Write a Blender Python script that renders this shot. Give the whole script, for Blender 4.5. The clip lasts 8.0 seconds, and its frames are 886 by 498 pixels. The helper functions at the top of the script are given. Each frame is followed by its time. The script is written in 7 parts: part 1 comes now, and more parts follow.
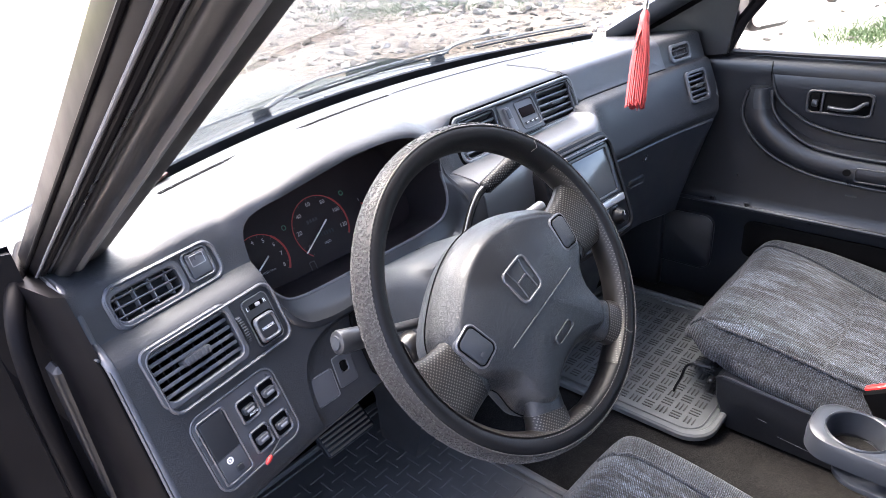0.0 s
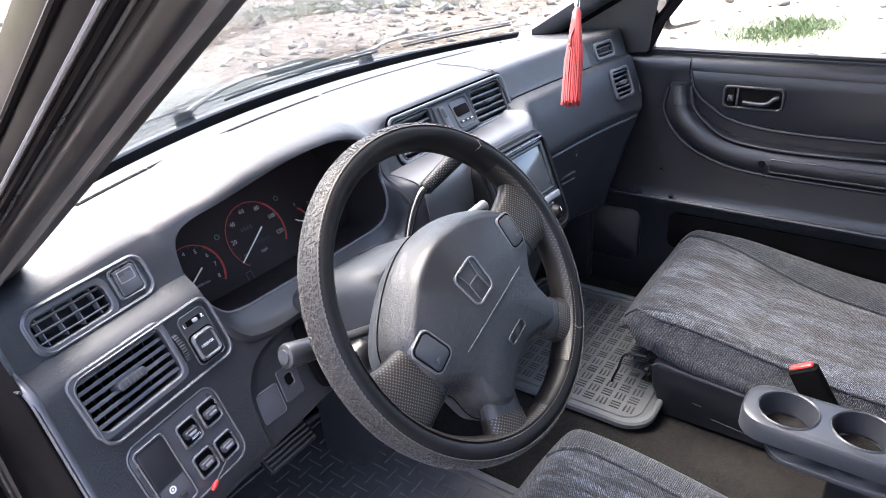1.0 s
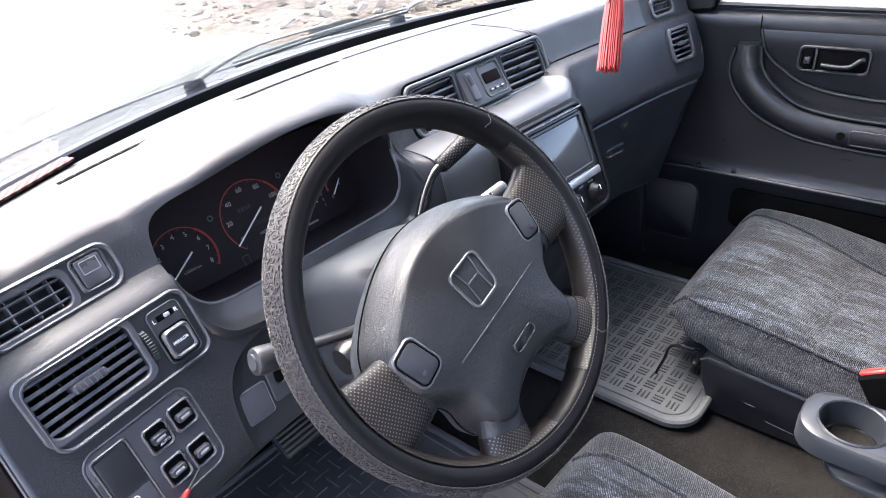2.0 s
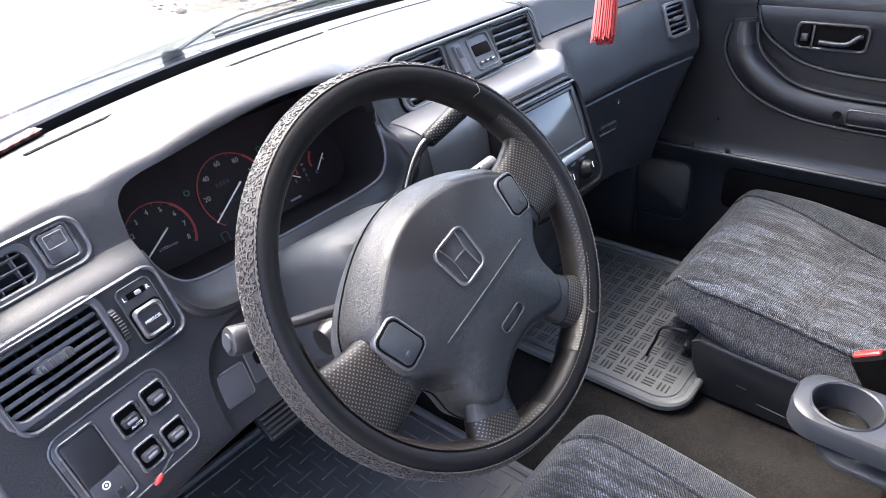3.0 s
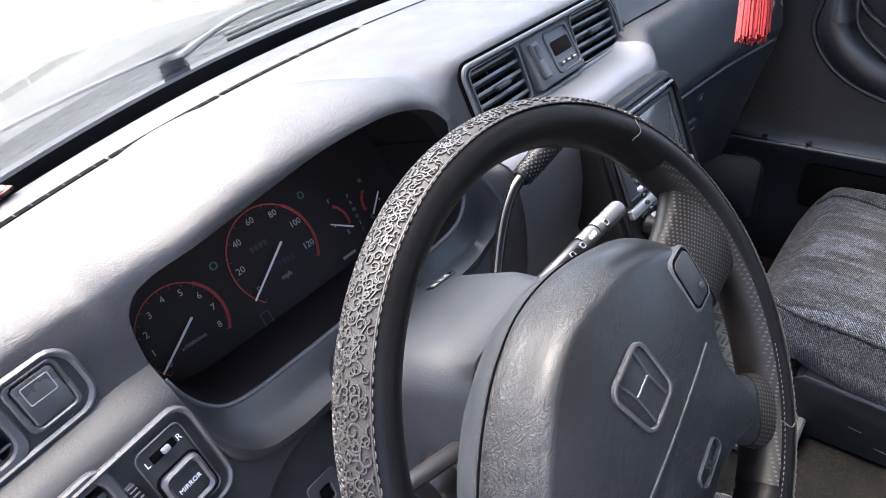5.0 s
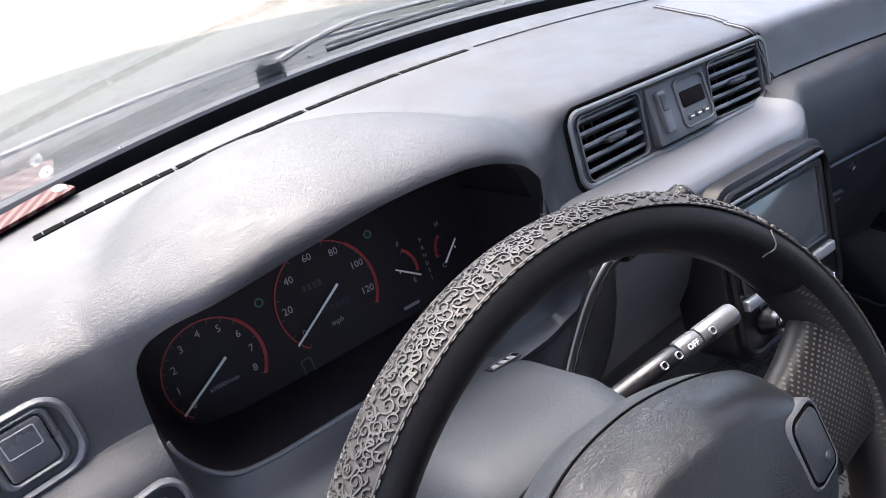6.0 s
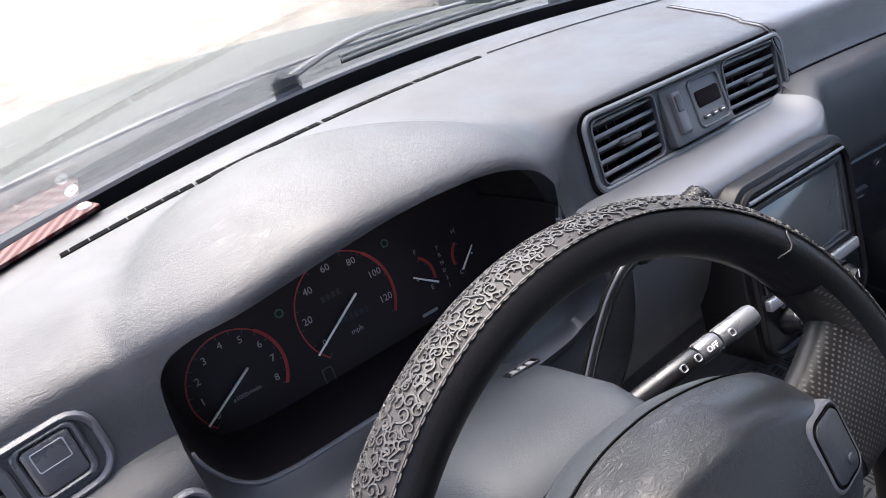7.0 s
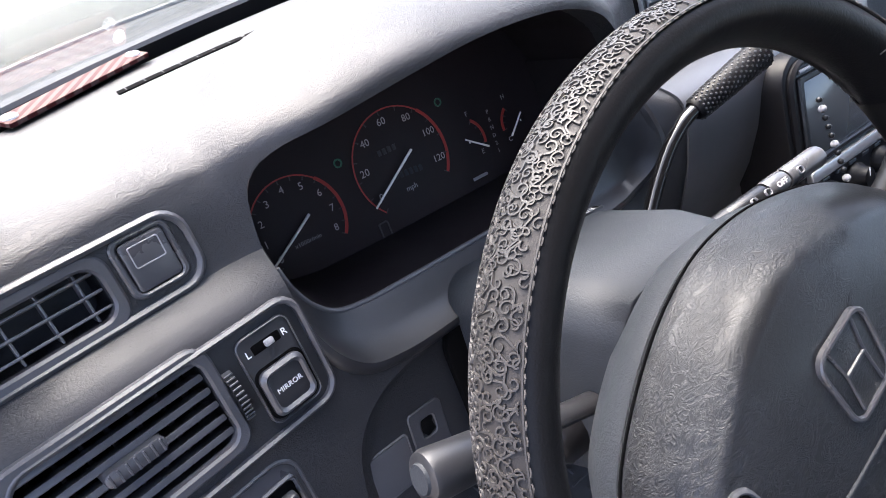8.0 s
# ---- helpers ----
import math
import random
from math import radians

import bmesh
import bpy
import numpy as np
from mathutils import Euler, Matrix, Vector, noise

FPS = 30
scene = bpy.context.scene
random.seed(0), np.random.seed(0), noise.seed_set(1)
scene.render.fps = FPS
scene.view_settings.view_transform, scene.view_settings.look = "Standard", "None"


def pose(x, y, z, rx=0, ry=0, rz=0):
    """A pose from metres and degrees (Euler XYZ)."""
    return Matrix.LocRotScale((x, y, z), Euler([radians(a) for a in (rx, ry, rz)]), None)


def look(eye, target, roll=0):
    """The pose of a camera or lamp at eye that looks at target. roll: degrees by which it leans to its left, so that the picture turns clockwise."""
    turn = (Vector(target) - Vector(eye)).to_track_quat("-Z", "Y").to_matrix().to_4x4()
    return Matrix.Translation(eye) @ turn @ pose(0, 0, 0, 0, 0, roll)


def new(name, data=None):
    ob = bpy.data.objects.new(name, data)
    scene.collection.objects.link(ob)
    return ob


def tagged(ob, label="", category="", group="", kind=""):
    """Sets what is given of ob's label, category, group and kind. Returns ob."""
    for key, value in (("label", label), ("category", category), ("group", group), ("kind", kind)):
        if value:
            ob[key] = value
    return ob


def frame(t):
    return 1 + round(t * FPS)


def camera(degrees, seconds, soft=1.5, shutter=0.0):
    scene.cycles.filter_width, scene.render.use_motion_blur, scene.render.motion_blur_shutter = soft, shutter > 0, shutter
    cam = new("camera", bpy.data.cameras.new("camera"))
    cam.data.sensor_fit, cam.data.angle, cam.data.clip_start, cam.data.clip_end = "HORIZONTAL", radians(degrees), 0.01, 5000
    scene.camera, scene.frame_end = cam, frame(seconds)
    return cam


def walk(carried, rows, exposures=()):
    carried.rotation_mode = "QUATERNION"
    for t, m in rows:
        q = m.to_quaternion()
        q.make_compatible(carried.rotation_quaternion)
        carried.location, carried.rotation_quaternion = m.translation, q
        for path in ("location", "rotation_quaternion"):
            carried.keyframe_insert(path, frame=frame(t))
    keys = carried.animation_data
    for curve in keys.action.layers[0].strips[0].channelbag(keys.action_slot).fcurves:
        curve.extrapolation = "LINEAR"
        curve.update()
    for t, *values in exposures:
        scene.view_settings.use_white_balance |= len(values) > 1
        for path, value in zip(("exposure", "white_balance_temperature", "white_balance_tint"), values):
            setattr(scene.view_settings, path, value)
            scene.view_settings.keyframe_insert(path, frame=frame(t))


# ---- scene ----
cam = camera(69.0, 8.0, soft=0.5)
PATH = [
    (0, (-0.838, -0.338, 1.48), (0.441, 0.904, 0.574), -5.3),
    (0.5, (-0.864, -0.316, 1.481), (0.546, 0.783, 0.585), -4.1),
    (1, (-0.84, -0.306, 1.477), (0.581, 0.755, 0.553), -4.2),
    (1.5, (-0.778, -0.3, 1.461), (0.558, 0.797, 0.455), -5.3),
    (2, (-0.725, -0.301, 1.455), (0.53, 0.886, 0.447), -6.3),
    (2.2, (-0.718, -0.304, 1.445), (0.527, 0.865, 0.405), -5.4),
    (3.3, (-0.706, -0.268, 1.434), (0.552, 0.861, 0.364), -6.2),
    (3.5, (-0.708, -0.24, 1.438), (0.584, 0.844, 0.363), -5.7),
    (4, (-0.713, -0.152, 1.447), (0.565, 0.936, 0.36), -7.1),
    (4.5, (-0.681, -0.11, 1.438), (0.664, 0.873, 0.333), -5.3),
    (5, (-0.611, -0.065, 1.427), (0.616, 1.033, 0.292), -7.2),
    (5.2, (-0.582, -0.047, 1.429), (0.558, 1.138, 0.291), -6.6),
    (6.3, (-0.522, -0.018, 1.427), (0.49, 1.313, 0.33), -4.4),
    (6.5, (-0.521, -0.019, 1.432), (0.486, 1.319, 0.339), -5.0),
    (7, (-0.524, -0.023, 1.431), (0.45, 1.344, 0.343), -6.8),
    (7.5, (-0.542, -0.027, 1.411), (0.415, 1.355, 0.328), -6.2),
    (7.8, (-0.585, -0.029, 1.39), (0.364, 1.329, 0.27), -6.0),
    (8, (-0.609, -0.015, 1.364), (0.351, 1.264, 0.163), -5.7),
]
walk(cam, [(t, look(eye, target, roll)) for t, eye, target, roll in PATH], [(0, 3.94), (1, 3.88), (2.2, 3.86), (3.3, 4.0), (4.1, 3.96), (4.5, 3.68), (5, 3.57), (5.2, 3.54), (6.3, 3.13), (7, 3.10), (7.5, 3.08), (8, 3.32)])

# ---- light ----
world = bpy.data.worlds.new("sky")
scene.world = world
world.use_nodes = True
wn = world.node_tree.nodes
sky = wn.new("ShaderNodeTexSky")
sky.sky_type = "NISHITA"
sky.sun_disc = False
SUN_EL, SUN_AZ = radians(60), radians(-2)
sky.sun_elevation, sky.sun_rotation = SUN_EL, SUN_AZ
sky.air_density, sky.dust_density, sky.ozone_density = 0.75, 5.0, 0.4
wn["Background"].inputs["Strength"].default_value = 0.15
world.node_tree.links.new(sky.outputs["Color"], wn["Background"].inputs["Color"])
sun = new("sun", bpy.data.lights.new("sun", "SUN"))
sun.data.energy, sun.data.angle, sun.data.color = 0.95, radians(58), (1.0, 0.96, 0.90)
sun.matrix_world = look((0, 0, 0), (-math.sin(SUN_AZ) * math.cos(SUN_EL), -math.cos(SUN_AZ) * math.cos(SUN_EL), -math.sin(SUN_EL)))
scene.view_settings.use_white_balance = True
scene.view_settings.white_balance_temperature = 6380
scene.view_settings.white_balance_tint = 17

# ---- materials ----
def shader(name, color, rough=0.5, metal=0.0, spec=0.5):
    m = bpy.data.materials.new(name)
    m.use_nodes = True
    b = m.node_tree.nodes["Principled BSDF"]
    b.inputs["Base Color"].default_value = (*color, 1)
    b.inputs["Roughness"].default_value = rough
    b.inputs["Metallic"].default_value = metal
    b.inputs["Specular IOR Level"].default_value = spec
    return m, m.node_tree.nodes, m.node_tree.links, b


def coords(n, l, scale=(1, 1, 1), kind="Object"):
    tc, mp = n.new("ShaderNodeTexCoord"), n.new("ShaderNodeMapping")
    mp.inputs["Scale"].default_value = scale
    l.new(tc.outputs[kind], mp.inputs["Vector"])
    return mp.outputs["Vector"]


def noisy(n, l, vec, scale, detail=4.0, rough=0.55, dist=0.0):
    t = n.new("ShaderNodeTexNoise")
    t.inputs["Scale"].default_value, t.inputs["Detail"].default_value = scale, detail
    t.inputs["Roughness"].default_value, t.inputs["Distortion"].default_value = rough, dist
    l.new(vec, t.inputs["Vector"])
    return t.outputs["Fac"]


def ramp(n, l, fac, stops):
    r = n.new("ShaderNodeValToRGB")
    while len(r.color_ramp.elements) < len(stops):
        r.color_ramp.elements.new(0.5)
    for e, (p, c) in zip(r.color_ramp.elements, stops):
        e.position, e.color = p, (c, c, c, 1) if isinstance(c, (int, float)) else (*c, 1)
    l.new(fac, r.inputs["Fac"])
    return r.outputs["Color"]


def bumped(n, l, b, height, strength=0.3, dist=0.001):
    k = n.new("ShaderNodeBump")
    k.inputs["Strength"].default_value, k.inputs["Distance"].default_value = strength, dist
    l.new(height, k.inputs["Height"])
    if b.inputs["Normal"].links:
        l.new(b.inputs["Normal"].links[0].from_socket, k.inputs["Normal"])
    l.new(k.outputs["Normal"], b.inputs["Normal"])


def plastic(name, color, rough, grain=0.0, wear=0.06, spec=0.5, cell=420.0, creased=0.0):
    """Moulded plastic: leather grain, fine dust and slow changes of gloss."""
    m, n, l, b = shader(name, color, rough, spec=spec)
    v = coords(n, l)
    slow = noisy(n, l, v, 9, 5)
    lo, hi = [c * (1 - wear * 2) for c in color], [c * (1 + wear * 3) + 0.002 for c in color]
    l.new(ramp(n, l, slow, [(0.3, lo), (0.7, hi)]), b.inputs["Base Color"])
    l.new(ramp(n, l, noisy(n, l, v, 14, 6), [(0.3, rough - 0.07), (0.7, rough + 0.07)]), b.inputs["Roughness"])
    if grain:
        w = n.new("ShaderNodeTexVoronoi")
        w.feature, w.inputs["Scale"].default_value = "DISTANCE_TO_EDGE", cell
        l.new(v, w.inputs["Vector"])
        bumped(n, l, b, ramp(n, l, w.outputs["Distance"], [(0.0, 0.0), (0.25, 1.0)]), grain * 0.5, 0.0005)
        bumped(n, l, b, noisy(n, l, v, 150, 6, 0.7, 1.5), grain, 0.0012)
    if creased:
        # leather-like creases in drifting patches
        k = n.new("ShaderNodeMath")
        k.operation = "MULTIPLY"
        l.new(ramp(n, l, noisy(n, l, coords(n, l, (1.0, 2.2, 1.6)), 85, 5, 0.62, 1.6), [(0.40, 0.0), (0.50, 1.0), (0.60, 0.0)]), k.inputs[0])
        l.new(ramp(n, l, noisy(n, l, v, 7, 3), [(0.42, 0.05), (0.62, 1.0)]), k.inputs[1])
        bumped(n, l, b, k.outputs[0], creased, 0.0018)
    return m


M = {}
M["dash"] = plastic("dash_grained_vinyl", (0.0160, 0.0170, 0.0192), 0.47, 0.16, spec=0.38, creased=0.26)
M["lower"] = plastic("grey_moulded_plastic", (0.046, 0.0477, 0.0535), 0.38, 0.12)
M["smooth"] = plastic("satin_grey_plastic", (0.038, 0.0394, 0.0445), 0.30, 0.05, spec=0.6)
M["dark"] = plastic("dark_plastic", (0.012, 0.0128, 0.015), 0.42, 0.06)
M["black"] = plastic("black_plastic", (0.0055, 0.0055, 0.0062), 0.35)
M["gloss"] = plastic("glossy_black_paint", (0.0045, 0.0045, 0.005), 0.16, spec=0.6)
# near-black: the shade of gaps, wells and recesses is in this colour
M["void"] = plastic("black_shade_plastic", (0.0018, 0.0018, 0.002), 0.9, spec=0.02)
M["gauge"] = plastic("gauge_face_black", (0.015, 0.0108, 0.0117), 0.5, spec=0.2)
M["liner"] = plastic("brown_black_liner_plastic", (0.0105, 0.0082, 0.0088), 0.5, spec=0.2)
M["hub"] = plastic("wheel_pad_vinyl", (0.0092, 0.0101, 0.0116), 0.36, 0.08, spec=0.46, creased=0.36)
M["column"] = plastic("column_shroud_plastic", (0.021, 0.0245, 0.029), 0.55, 0.22, spec=0.2, creased=0.14)
M["door"] = plastic("door_panel_vinyl", (0.0060, 0.0071, 0.0095), 0.34, 0.20, spec=0.42, creased=0.10)
M["armrest"] = plastic("armrest_vinyl", (0.0066, 0.0077, 0.0100), 0.36, 0.18, spec=0.45, creased=0.10)
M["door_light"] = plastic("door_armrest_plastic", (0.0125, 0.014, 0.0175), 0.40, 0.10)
M["leather"] = plastic("black_smooth_leather", (0.0042, 0.0042, 0.0046), 0.42, 0.14, spec=0.14)
M["rubber"] = plastic("black_rubber_seal", (0.0055, 0.0055, 0.0062), 0.36)
M["pedal"] = plastic("worn_dusty_rubber", (0.10, 0.085, 0.07), 0.7)
M["thread"] = shader("white_thread", (0.075, 0.072, 0.068), 0.7)[0]
M["cowl"] = plastic("dusty_blue_grey_cowl_plastic", (0.052, 0.058, 0.062), 0.55, 0.10, spec=0.15)
M["wiper"] = plastic("faded_grey_wiper_plastic", (0.16, 0.165, 0.17), 0.5)
M["lid"] = plastic("dark_grained_lid_vinyl", (0.032, 0.0335, 0.038), 0.45, 0.30, spec=0.55, creased=0.15)
M["faint"] = shader("unlit_grey_print", (0.035, 0.034, 0.035), 0.6)[0]
M["trim"] = plastic("black_pillar_trim_plastic", (0.0062, 0.0058, 0.0062), 0.5, spec=0.15)
M["jamb"] = plastic("black_door_opening_paint", (0.0020, 0.0018, 0.0023), 0.45, spec=0.04)
M["white"] = shader("white_print", (0.75, 0.75, 0.76), 0.6)[0]
M["print"] = shader("pale_scale_print", (0.30, 0.29, 0.285), 0.6)[0]
M["dim"] = shader("grey_print", (0.22, 0.22, 0.23), 0.6)[0]
M["needle"] = shader("pale_needle", (0.75, 0.72, 0.68), 0.5)[0]
M["red"] = shader("red_print", (0.3, 0.022, 0.018), 0.5)[0]
M["green"] = shader("green_lamp", (0.01, 0.09, 0.05), 0.4)[0]
M["redlamp"] = shader("red_plastic", (0.42, 0.025, 0.022), 0.35)[0]
M["silver"] = shader("worn_silver_plastic", (0.3, 0.31, 0.32), 0.3, 0.6)[0]
M["chrome"] = shader("chrome_steel", (0.60, 0.60, 0.60), 0.22, 1.0)[0]
M["steel"] = shader("black_coated_steel", (0.012, 0.012, 0.013), 0.3, 0.4)[0]
M["screen"] = shader("switched_off_screen", (0.05, 0.056, 0.06), 0.12)[0]
M["display"] = shader("dark_clock_display", (0.005, 0.003, 0.003), 0.5, spec=0.03)[0]
M["panel"] = plastic("grey_clock_plastic", (0.038, 0.039, 0.042), 0.42, 0.05, spec=0.5)
M["housing"] = plastic("black_radio_housing", (0.0032, 0.0032, 0.0038), 0.4, 0.05, spec=0.15)
M["stalk"] = plastic("silver_grey_stalk_plastic", (0.060, 0.0620, 0.0655), 0.26, spec=0.6)
# smooth grey, lightened to hold some of the reflected sky
M["fascia"] = plastic("satin_grey_fascia_plastic", (0.054, 0.0555, 0.0585), 0.34, 0.05, spec=0.6)
# pale bead colour, also used to paint the binnacle lip's highlight
M["palebead"] = plastic("pale_bead_plastic", (0.085, 0.085, 0.09), 0.4)
# pale tone chosen so the unseen headliner bounces light down
M["headliner"] = plastic("pale_grey_headliner_cloth", (0.42, 0.42, 0.41), 0.95, 0.1, spec=0.05)
# darker copy of the moulded grey, with the blanking plate's shade in it
M["panel_grey"] = plastic("shaded_grey_plastic", (0.027, 0.0283, 0.0325), 0.45, 0.12)
M["tray"] = plastic("blue_grey_tray_plastic", (0.0175, 0.0203, 0.0246), 0.36, 0.10)


def fabric(name, dark, light, streak, rib, contrast=(0.38, 0.50, 0.64), depth=0.42):
    """Woven pile: drifting streaks and fine slanted ribs."""
    m, n, l, b = shader(name, dark, 0.9, spec=0.2)
    mid = [(a + c) / 2 for a, c in zip(dark, light)]
    f = noisy(n, l, coords(n, l, streak), 9, 7, 0.72, 1.2)
    base = ramp(n, l, f, [(contrast[0], dark), (contrast[1], mid), (contrast[2], light)])
    b.inputs["Sheen Weight"].default_value, b.inputs["Sheen Roughness"].default_value = (0.10 if rib else 0.0), 0.5
    if rib:
        w = n.new("ShaderNodeTexWave")
        w.wave_type, w.bands_direction = "BANDS", "X"
        w.inputs["Scale"].default_value, w.inputs["Distortion"].default_value, w.inputs["Detail"].default_value = rib, 3.0, 3.0
        mp, tc = n.new("ShaderNodeMapping"), n.new("ShaderNodeTexCoord")
        mp.inputs["Rotation"].default_value = (0, radians(20), radians(52))
        l.new(tc.outputs["Object"], mp.inputs["Vector"])
        l.new(mp.outputs["Vector"], w.inputs["Vector"])
        mx = n.new("ShaderNodeMix")
        mx.data_type, mx.blend_type = "RGBA", "MULTIPLY"
        mx.inputs[0].default_value = 1.0
        l.new(base, mx.inputs[6])
        l.new(ramp(n, l, w.outputs["Fac"], [(0.2, depth), (0.8, 2 - depth)]), mx.inputs[7])
        base = mx.outputs[2]
        bumped(n, l, b, w.outputs["Fac"], 0.7, 0.0014)
    # loops of the pile
    sp = n.new("ShaderNodeMix")
    sp.data_type, sp.blend_type = "RGBA", "MULTIPLY"
    sp.inputs[0].default_value = 1.0
    l.new(base, sp.inputs[6])
    l.new(ramp(n, l, noisy(n, l, coords(n, l, (1.0, 0.7, 1.0)), 480, 3, 0.6), [(0.40, 0.30), (0.50, 0.9), (0.62, 2.1)]), sp.inputs[7])
    l.new(sp.outputs[2], b.inputs["Base Color"])
    bumped(n, l, b, noisy(n, l, coords(n, l), 700, 4, 0.7), 0.6, 0.0012)
    return m


M["velour"] = fabric("grey_streaked_velour", (0.0050, 0.0063, 0.0088), (0.038, 0.0455, 0.060), (4.6, 0.75, 2.6), 105, (0.45, 0.52, 0.62), 0.42)
M["bolster"] = fabric("charcoal_ribbed_velour", (0.0112, 0.0132, 0.0170), (0.0240, 0.0280, 0.0355), (3, 3, 3), 125, depth=0.40)
M["carpet"] = fabric("worn_brown_black_carpet", (0.0036, 0.0033, 0.0031), (0.010, 0.0091, 0.0083), (1.5, 1.5, 1.5), 0)


def matting(name, color):
    m, n, l, b = shader(name, color, 0.55)
    v = coords(n, l)
    f = noisy(n, l, v, 12, 7, 0.65)
    l.new(ramp(n, l, f, [(0.3, [c * 0.7 for c in color]), (0.6, color), (0.8, [c * 1.25 + 0.01 for c in color])]), b.inputs["Base Color"])
    bumped(n, l, b, noisy(n, l, v, 300, 4), 0.2, 0.001)
    return m


M["mat_grey"] = matting("grey_rubber_mat", (0.074, 0.080, 0.082))
# dark of the recessed tread grooves is put into the bars' colour
M["mat_tread"] = matting("groove_dark_tread_rubber", (0.020, 0.020, 0.020))
M["mat_dark"] = matting("dark_dusty_rubber_mat", (0.076, 0.073, 0.072))


def perforated(name):
    """Leather with rows of small dimples, their highlights painted as pale dots, set in the plane of the wheel."""
    m, n, l, b = shader(name, (0.03, 0.028, 0.026), 0.45, spec=0.25)
    tc, mp, sp = n.new("ShaderNodeTexCoord"), n.new("ShaderNodeMapping"), n.new("ShaderNodeSeparateXYZ")
    turn = Matrix.Rotation(radians(-56.8), 3, "X") @ Matrix.Rotation(radians(4.2), 3, "Z")
    mp.inputs["Rotation"].default_value = turn.to_euler()
    l.new(tc.outputs["Object"], mp.inputs["Vector"])
    l.new(mp.outputs["Vector"], sp.inputs["Vector"])
    waves = []
    for axis in ("X", "Y"):
        k, s = n.new("ShaderNodeMath"), n.new("ShaderNodeMath")
        k.operation, s.operation = "MULTIPLY", "SINE"
        k.inputs[1].default_value = 2 * math.pi / 0.0044
        l.new(sp.outputs[axis], k.inputs[0])
        l.new(k.outputs[0], s.inputs[0])
        waves.append(s.outputs[0])
    p = n.new("ShaderNodeMath")
    p.operation = "MULTIPLY"
    l.new(waves[0], p.inputs[0])
    l.new(waves[1], p.inputs[1])
    geo, dot, front = n.new("ShaderNodeNewGeometry"), n.new("ShaderNodeVectorMath"), n.new("ShaderNodeMath")
    dot.operation, front.operation = "DOT_PRODUCT", "MULTIPLY"
    dot.inputs[1].default_value = (-0.062, -0.837, 0.543)
    l.new(geo.outputs["Normal"], dot.inputs[0])
    v = coords(n, l)
    lo = ramp(n, l, noisy(n, l, v, 30, 5), [(0.3, (0.0052, 0.0047, 0.0043)), (0.7, (0.0115, 0.0104, 0.0094))])
    mx = n.new("ShaderNodeMix")
    mx.data_type = "RGBA"
    l.new(ramp(n, l, p.outputs[0], [(0.40, 0.0), (0.62, 0.8)]), front.inputs[0])
    l.new(ramp(n, l, dot.outputs["Value"], [(0.35, 0.0), (0.72, 1.0)]), front.inputs[1])
    l.new(front.outputs[0], mx.inputs[0])
    l.new(lo, mx.inputs[6])
    # dot colour stands for the glint in each dimple
    mx.inputs[7].default_value = (0.085, 0.080, 0.073, 1)
    l.new(mx.outputs[2], b.inputs["Base Color"])
    bumped(n, l, b, front.outputs[0], 0.3, 0.0006)
    return m


M["grip"] = perforated("perforated_grip_leather")


def embossed():
    m, n, l, b = shader("grey_embossed_leather", (0.06, 0.056, 0.052), 0.60, spec=0.22)
    v = coords(n, l)
    f = noisy(n, l, v, 25, 6)
    l.new(ramp(n, l, f, [(0.3, (0.017, 0.016, 0.0156)), (0.7, (0.028, 0.0263, 0.0255))]), b.inputs["Base Color"])
    bumped(n, l, b, noisy(n, l, v, 600, 4), 0.25, 0.001)
    return m


M["emboss"] = embossed()
M["scroll"] = plastic("raised_scroll_leather", (0.0265, 0.0252, 0.0244), 0.50, spec=0.30)
M["stitch"] = shader("pale_thread", (0.052, 0.048, 0.044), 0.7)[0]


def silk():
    m, n, l, b = shader("red_silk_thread", (0.60, 0.03, 0.025), 0.55)
    v = coords(n, l, (1, 1, 0.05))
    l.new(ramp(n, l, noisy(n, l, v, 350, 3), [(0.3, (0.12, 0.003, 0.004)), (0.7, (0.30, 0.006, 0.006))]), b.inputs["Base Color"])
    return m


M["silk"] = silk()


def chevron():
    """Red and white slanted stripes of a reflective strip."""
    m, n, l, b = shader("red_white_reflective_film", (0.6, 0.1, 0.08), 0.6, spec=0.12)
    w = n.new("ShaderNodeTexWave")
    w.wave_type, w.bands_direction = "BANDS", "X"
    w.inputs["Scale"].default_value = 42
    mp = n.new("ShaderNodeMapping")
    mp.inputs["Rotation"].default_value = (0, 0, radians(35))
    tc = n.new("ShaderNodeTexCoord")
    l.new(tc.outputs["Object"], mp.inputs["Vector"])
    l.new(mp.outputs["Vector"], w.inputs["Vector"])
    l.new(ramp(n, l, w.outputs["Fac"], [(0.42, (0.040, 0.006, 0.006)), (0.58, (0.085, 0.050, 0.044))]), b.inputs["Base Color"])
    return m


M["chevron"] = chevron()


